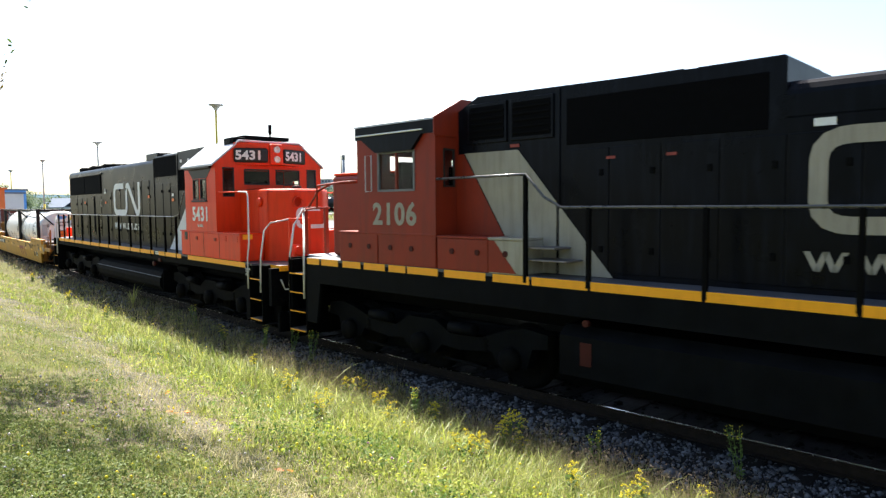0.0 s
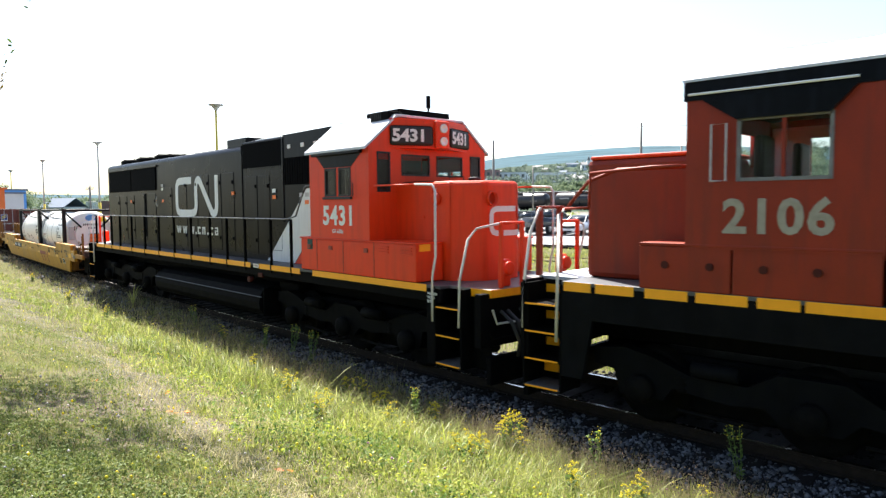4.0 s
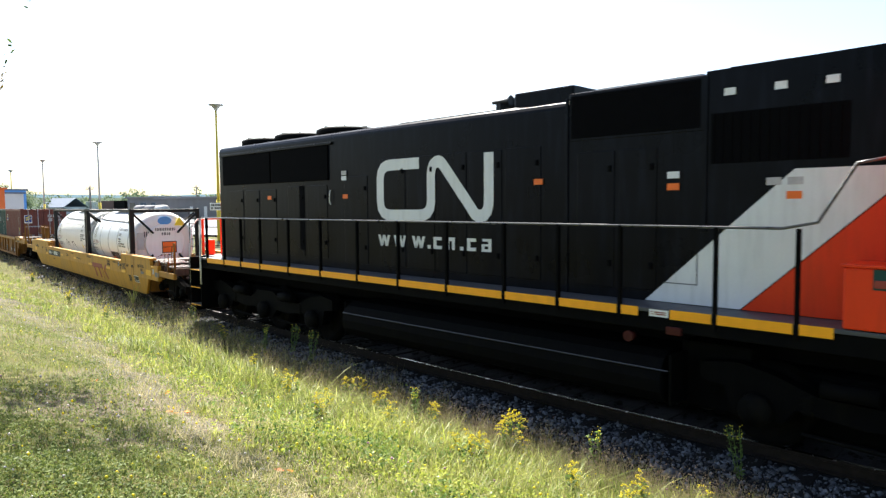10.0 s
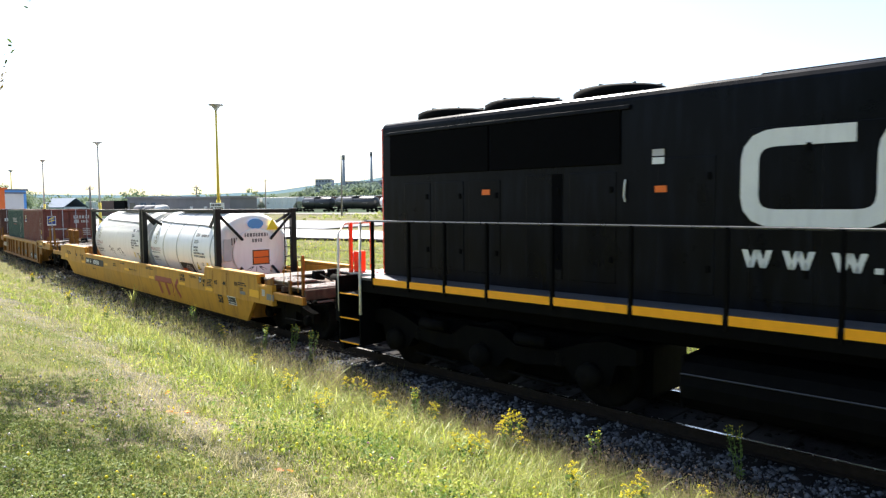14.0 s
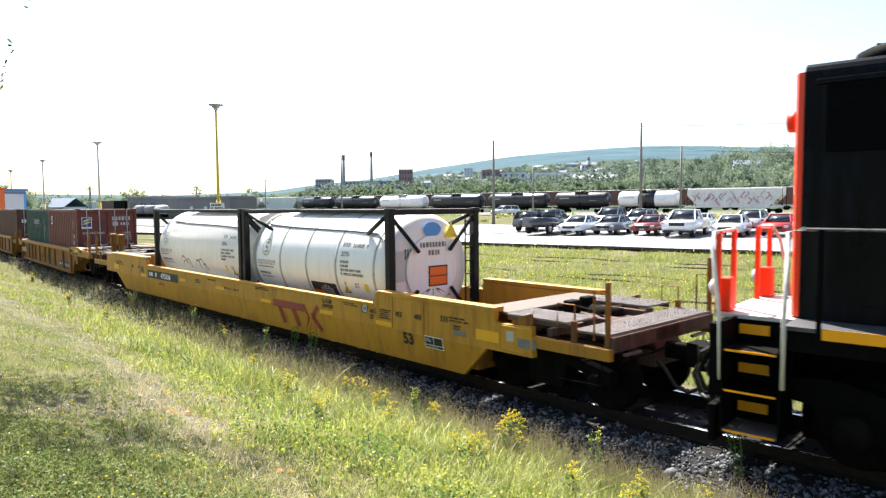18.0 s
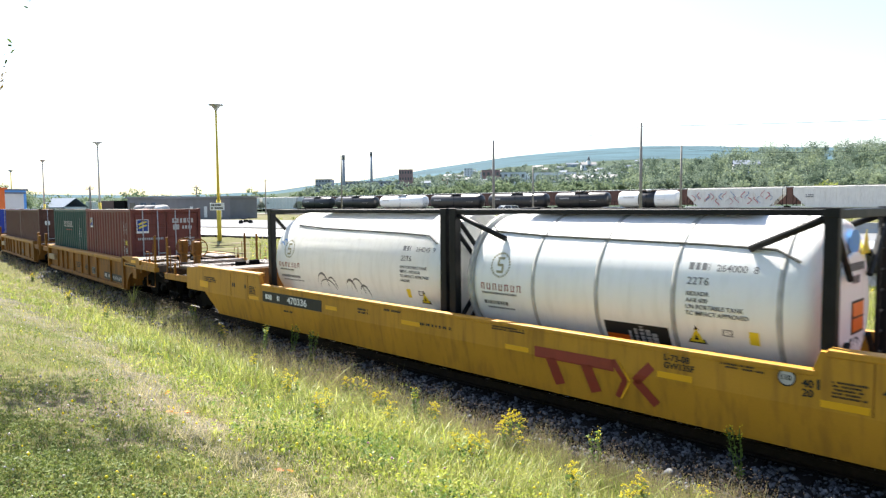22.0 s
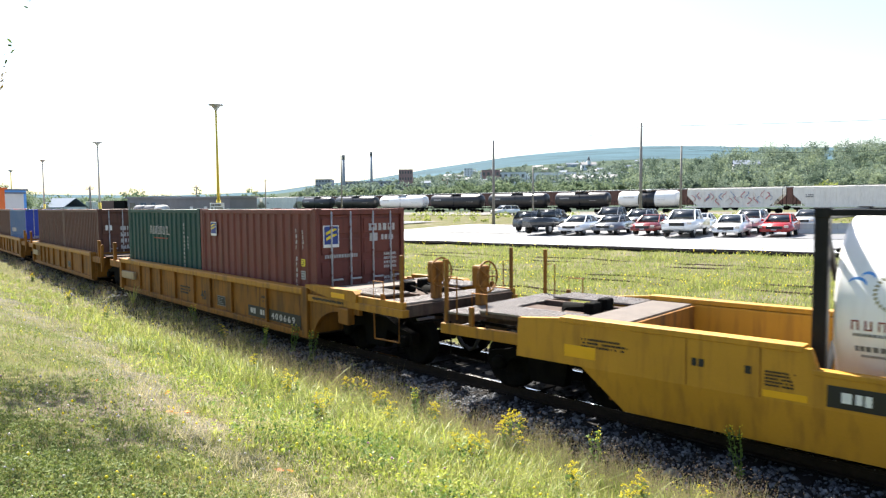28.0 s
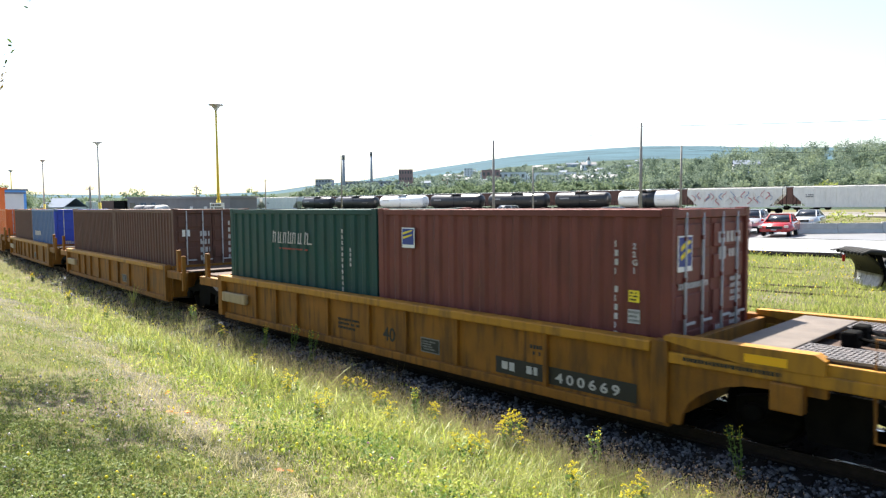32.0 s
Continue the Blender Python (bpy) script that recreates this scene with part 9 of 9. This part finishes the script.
shed("long dark grey sheet-metal warehouse", -48, 136, .9, -39, 27, 6, 3.7, WALLG, ROOFG, .2, 0, 1, "warehouse", 3)
shed("low grey building beside the warehouse", -62, 150, .9, -39, 14, 9, 4.0, WALLG, ROOFG, .2, 3, 1)
shed("white and blue steel yard building", -92, 138, .9, -30, 9, 8, 5.0, WALLW, ROOFB, .2, 3, 2)
shed("bright blue sheet building beside the yard", -99, 148, .9, -30, 14, 8, 5.9, mat("blue_sheet", (.10, .28, .62), .5, var=.08, scale=.5, bump=.03), ROOFB, .2, 2, 1)
shed("blue-roofed house behind the yard", -112, 200, 1, -20, 9, 8, 2.2, WALLW, ROOFB, 2.6, 5, 1, "house")
shed("orange container office beside the yard", -80.5, 120, .9, -30, 5, 3, 5.4, ORANGE, ORANGE, .2, 0)
for k, (x, y) in enumerate(((-78, 160), (-74, 157))):
    t_ = thing("storage_box", "dark brown stored freight box in the yard", "freight box", m=pose(x, y, .9, 0, 0, -38))
    bx("body", (-3, 3, -1.3, 1.3, 0, 3.6), BLACKD if k else BRW, t_, .03)
for k in range(3):
    t_ = thing("storage_tank", "pale cylindrical tank lying in the yard", "tank", "yard tanks", m=pose(-62.5 + 3.1 * k, 140 - 2.2 * k, 2.4, 0, 0, -38))
    bm = bmesh.new()
    lathe(bm, [(-1.7, .1), (-1.6, .75), (-1.3, .95), (1.3, .95), (1.6, .75), (1.7, .1)], 20, "x")
    part("shell", bm, WALLG if k < 2 else TANKG, t_)
    bx("cradle", (-1.2, 1.2, -.7, .7, -1.5, -.85), BLACKD, t_, .02)

# Mill and brick tones are lightened: distance haze is put into the colour.
WALLH = mat("hazed_mill_wall", (.34, .36, .40), .8, var=.1, scale=.2, bump=.02)
WALLBH = mat("hazed_brick_wall", (.33, .20, .19), .8, var=.1, scale=.2, bump=.02)
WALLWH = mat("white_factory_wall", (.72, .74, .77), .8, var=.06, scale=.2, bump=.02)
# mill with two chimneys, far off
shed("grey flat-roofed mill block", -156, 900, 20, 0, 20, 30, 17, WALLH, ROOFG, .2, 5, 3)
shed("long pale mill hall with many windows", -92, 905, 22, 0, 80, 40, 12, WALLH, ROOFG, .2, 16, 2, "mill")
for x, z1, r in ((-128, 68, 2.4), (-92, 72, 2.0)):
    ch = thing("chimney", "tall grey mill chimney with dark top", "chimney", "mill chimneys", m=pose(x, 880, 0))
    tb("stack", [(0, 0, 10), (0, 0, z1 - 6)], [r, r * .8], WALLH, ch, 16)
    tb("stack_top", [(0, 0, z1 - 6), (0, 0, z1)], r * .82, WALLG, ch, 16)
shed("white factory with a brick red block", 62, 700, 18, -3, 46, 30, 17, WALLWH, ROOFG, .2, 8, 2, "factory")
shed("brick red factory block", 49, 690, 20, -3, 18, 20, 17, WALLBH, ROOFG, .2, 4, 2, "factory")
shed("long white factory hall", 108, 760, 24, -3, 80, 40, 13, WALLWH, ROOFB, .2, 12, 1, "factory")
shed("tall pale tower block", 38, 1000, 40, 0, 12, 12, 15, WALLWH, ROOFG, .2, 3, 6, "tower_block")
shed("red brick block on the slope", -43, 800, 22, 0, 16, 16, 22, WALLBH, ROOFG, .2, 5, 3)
# church
chp = shed("pale church with a small spire on the slope", 258, 1200, 62, 0, 26, 14, 9, WALLWH, ROOFG, 5, 5, 1, "church")
bx("tower", (-3, 3, -7, 1, 0, 16), WALLWH, chp, .1)
bm = bmesh.new()
lathe(bm, [(16, 3.2), (25, .2)], 8, "z", (0, -3, 0))
part("spire", bm, ROOFG, chp)
# ---------------- hills, woods and town ----------------
def tan_at(col, row):
    """Slope of a sight line through the eye, from a picture column and row of the plan's skyline sketch."""
    return (363 - .0081 * (col - 784) - row) / 1194.0


_RC = [-600, 300, 480, 560, 650, 700, 760, 830, 900, 960, 1060, 1150, 1250, 1320, 1568, 2300]
_RR = [338, 347, 340, 328, 319, 311, 300, 290, 279, 273, 265, 260, 260, 262, 262, 285]
_NC = [900, 1040, 1110, 1170, 1220, 1285, 1360, 1440, 1568, 1800, 2300]
_NR = [352, 345, 330, 316, 305, 295, 289, 286, 274, 268, 278]


def hill_z(t, d):
    """Height of the hills: t is sideways over forward from the eye, d forward metres."""
    col = 784 + 1194 * t
    er = tan_at(col, np.interp(col, _RC, _RR))
    en = np.where(col > 1000, tan_at(col, np.interp(col, _NC, _NR)), -.01)
    base = np.interp(col, [-400, 300, 480, 700, 900, 2300], [.000, .002, .004, .010, .012, .012])
    e0 = np.interp(d, [150, 400], [0, 1])
    z0 = .6 + (base * 400 + 2.2 - .6) * e0
    far = np.interp(np.log(np.maximum(d, 400)), [math.log(400), math.log(3000), math.log(4300)], [0, 1, .8])
    z1 = 3 + d * (base + (er - base) * far)
    z = np.where(d < 400, z0, np.maximum(z0, z1 * np.clip((d - 380) / 60, 0, 1)))
    zn = 3 + 560 * en
    hump = np.interp(d, [300, 430, 560, 640, 900], [0, .55, 1, .96, .5])
    return np.maximum(z, np.where(en > 0, zn * hump, -5))


def polar_sheet(name, ts, ds, material, drop=0.0):
    T, Dd = np.meshgrid(ts, ds)
    Z = hill_z(T, Dd) - drop
    V = np.stack([T * Dd, Dd, Z], -1).reshape(-1, 3)
    n, m = len(ts), len(ds)
    i = np.arange((m - 1) * (n - 1))
    r, c = i // (n - 1), i % (n - 1)
    F = np.stack([r * n + c, r * n + c + 1, (r + 1) * n + c + 1, (r + 1) * n + c], -1)
    return raw_mesh(name, V, F, material)


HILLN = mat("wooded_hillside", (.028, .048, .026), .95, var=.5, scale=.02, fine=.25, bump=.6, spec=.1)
# The ridge's base carries the haze of distance: bluer and paler than forest.
HILLF = mat("hazed_forest", (.048, .090, .112), .95, var=.4, scale=.006, fine=.08, bump=.3, spec=.05)
tagged(polar_sheet("hillside", np.linspace(-1.3, 1.6, 140), np.array([150, 200, 260, 320, 380, 430, 480, 520, 560, 600, 640, 700, 800, 900, 1050, 1200, 1400, 1600, 1750]), HILLN), "wooded slope rising behind the yard and the town", "hill", kind="structure")
tagged(polar_sheet("distant_ridge", np.linspace(-1.3, 1.6, 160), np.array([1700, 1900, 2200, 2600, 3000, 3400, 4000]), HILLF, 1.0), "distant forested ridge with haze put into its blue-green colour", "hill", kind="structure")


def woods(name, t, d, h, leaves, lsize, material, label, seed, wide=.42, base=None):
    """Many crowns of small leaf pieces, joined into one mesh."""
    rng = np.random.default_rng(seed)
    n = len(t)
    z = hill_z(t, d) if base is None else base
    x, y = t * d, d
    C = []
    for k in range(n):
        m = max(5, leaves // 26)
        hub = rng.normal(0, 1, (m, 3))
        hub /= np.linalg.norm(hub, axis=1)[:, None]
        hub *= rng.uniform(.75, 1.05, (m, 1))
        hub = hub * np.array([wide * .72, wide * .72, .36]) * h[k] + np.array([x[k], y[k], z[k] + h[k] * .56])
        q = np.repeat(hub, leaves // m, 0)
        C.append(q + np.clip(rng.normal(0, 1, q.shape), -1.3, 1.3) * np.array([wide * .19, wide * .19, .085]) * h[k])
    return leaves_at(name, np.concatenate(C), lsize, rng, material, label, 1, .8)


rw = np.random.default_rng(21)
# Aerial haze is mixed into the wood leaf colours: paler and bluer.
W_NEAR = leafy("hazy_mixed_wood_leaf", (.10, .145, .115), (.23, .28, .205), .45, .9, .05)
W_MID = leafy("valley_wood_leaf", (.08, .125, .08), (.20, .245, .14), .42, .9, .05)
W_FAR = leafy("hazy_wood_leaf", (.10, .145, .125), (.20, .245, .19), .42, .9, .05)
n = 760
t = rw.uniform(.26, .95, n)
d = rw.uniform(285, 590, n)
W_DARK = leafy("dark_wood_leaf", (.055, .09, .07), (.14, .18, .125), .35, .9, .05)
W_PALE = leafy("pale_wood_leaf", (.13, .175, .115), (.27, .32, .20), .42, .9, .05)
hw = rw.lognormal(2.42, .24, n)
pick = rw.uniform(0, 1, n)
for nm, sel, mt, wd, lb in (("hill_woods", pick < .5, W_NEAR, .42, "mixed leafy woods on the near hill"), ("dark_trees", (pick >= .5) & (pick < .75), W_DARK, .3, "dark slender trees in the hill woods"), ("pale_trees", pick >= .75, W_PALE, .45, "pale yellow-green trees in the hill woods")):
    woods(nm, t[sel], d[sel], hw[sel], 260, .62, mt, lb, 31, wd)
# two trees that stand above the skyline
tt = np.array([(1387 - 784) / 1194, (1432 - 784) / 1194])
woods("skyline_trees", tt, np.array([540., 540.]), np.array([16., 17.5]), 900, .6, W_DARK, "two round trees standing above the hill's skyline", 5, .5)
n = 330
t = rw.uniform(-.27, .42, n)
d = rw.uniform(300, 430, n)
woods("valley_woods", t, d, rw.uniform(5, 10, n) * np.interp(t, [-.3, -.1, .1], [.55, .8, 1]), 120, .8, W_MID, "belt of trees between the yard and the town", 32)
n = 820
t = rw.uniform(-.2, .55, n)
d = rw.uniform(520, 1500, n)
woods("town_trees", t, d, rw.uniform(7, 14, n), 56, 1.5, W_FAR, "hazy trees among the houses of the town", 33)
n = 120
t = rw.uniform(-1.0, -.26, n)
d = rw.uniform(230, 380, n)
woods("left_woods", t, d, rw.uniform(4, 9, n), 50, .7, W_MID, "row of trees behind the yard", 34)
woods("yard_trees", np.array([-.64, -.60, -.455, -.325, -.62]), np.array([172., 180., 200., 170., 160.]), np.array([9., 7.5, 8.0, 5.6, 6.0]), 260, .42, W_MID, "leafy trees behind the yard buildings", 35, .5, np.full(5, .9))
woods("bright_bush", np.array([.566, .575, .56]), np.array([228., 230., 231.]), np.array([8., 7., 7.]), 240, .5, G_FIELD, "bright yellow-green bush before the wood", 36, .55)
# scrub and weeds along the yard
n = 260
t = rw.uniform(-.05, .70, n)
aa = rw.uniform(-60, 58, n)
pts = np.array([lot_at(a, b) for a, b in zip(aa, rw.uniform(30, 58, n))])
zz = np.array([ground_at(*p) for p in pts])
woods("yard_scrub", pts[:, 0] / pts[:, 1], pts[:, 1], rw.uniform(.35, 1.1, n), 40, .14, G_FIELD, "low scrub and weeds along the yard", 37, .8, zz)

# houses of the town
HW = [WALLW, mat("cream_siding", (.55, .50, .40), .7, var=.08, scale=.5, bump=.02), mat("blue_grey_siding", (.30, .36, .42), .7, var=.08, scale=.5, bump=.02), WALLB]
protos = []
for k in range(4):
    protos.append(shed(("small white house among trees", "small cream house among trees", "small blue-grey house among trees", "small brick red house among trees")[k], 0, 0, 0, 0, 11 + 2 * k, 8, 5.2, HW[k], ROOFG if k % 2 else ROOFB, 2.6, 3, 2, "house"))
    tagged(protos[k], group="houses of the town")
rh = random.Random(9)
for k in range(56):
    t, d = rh.uniform(-.03, .42), rh.uniform(640, 1500)
    z = float(hill_z(np.array(t), np.array(d)))
    m = pose(t * d, d, z + .5, 0, 0, rh.uniform(-40, 40))
    if k < 4:
        protos[k].matrix_basis = m
    else:
        copy_thing(protos[k % 4], m)
for t, d, k in ((.442, 430, 0), (.452, 425, 0)):
    z = float(hill_z(np.array(t), np.array(d)))
    copy_thing(protos[k], pose(t * d, d, z + 3, 0, 0, -15))
# an unseen wood added behind the viewer to block sky light and shape reflections
rb = np.random.default_rng(77)
n = 30
bxs, bys = rb.uniform(-45, 40, n), rb.uniform(-24, -7, n)
C = []
trunks = bmesh.new()
for k in range(n):
    h = rb.uniform(9, 14)
    tube(trunks, [(bxs[k], bys[k], 1.4), (bxs[k] + .1, bys[k], 1.8 + h * .4), (bxs[k], bys[k] + .1, 1.8 + h * .8)], [.2, .14, .04], 7)
    hub = np.array([bxs[k], bys[k], 1.8 + h * .55])
    C.append(hub + rb.normal(0, 1, (220, 3)) * np.array([.17, .17, .26]) * h)
tagged(part("sky_blocker_trunks", trunks, BARK), "grey trunks of the unseen wood added behind the viewpoint", "tree trunks", kind="stuff")
leaves_at("sky_blocker_wood", np.concatenate(C), .38, rb, LEAF1, "unseen leafy wood added behind the viewpoint to block sky light", 1, .8)
# ---------------- movement ----------------
def motions():
    times = [i * 0.5 for i in range(65)]
    for ob, car, m in RIDERS:
        c, half = CARS[car]
        walk(ob, [(t, riding(gone(t) + c, half) @ m) for t in times])
    turns = [i * 0.25 for i in range(129)]
    for w, at, r, side in WHEELS:
        p = w.parent
        while p.parent:
            p = p.parent
        if p not in SPUN:
            continue
        walk(w, [(t, pose(*at, 0, math.degrees((gone(t) - gone(0)) / r), 0) @ pose(0, 0, 0, 0, 0, 0 if side > 0 else 180)) for t in turns])


SPUN = {ob for ob, car, m in RIDERS if car in "ABWX" and ob.children}
motions()
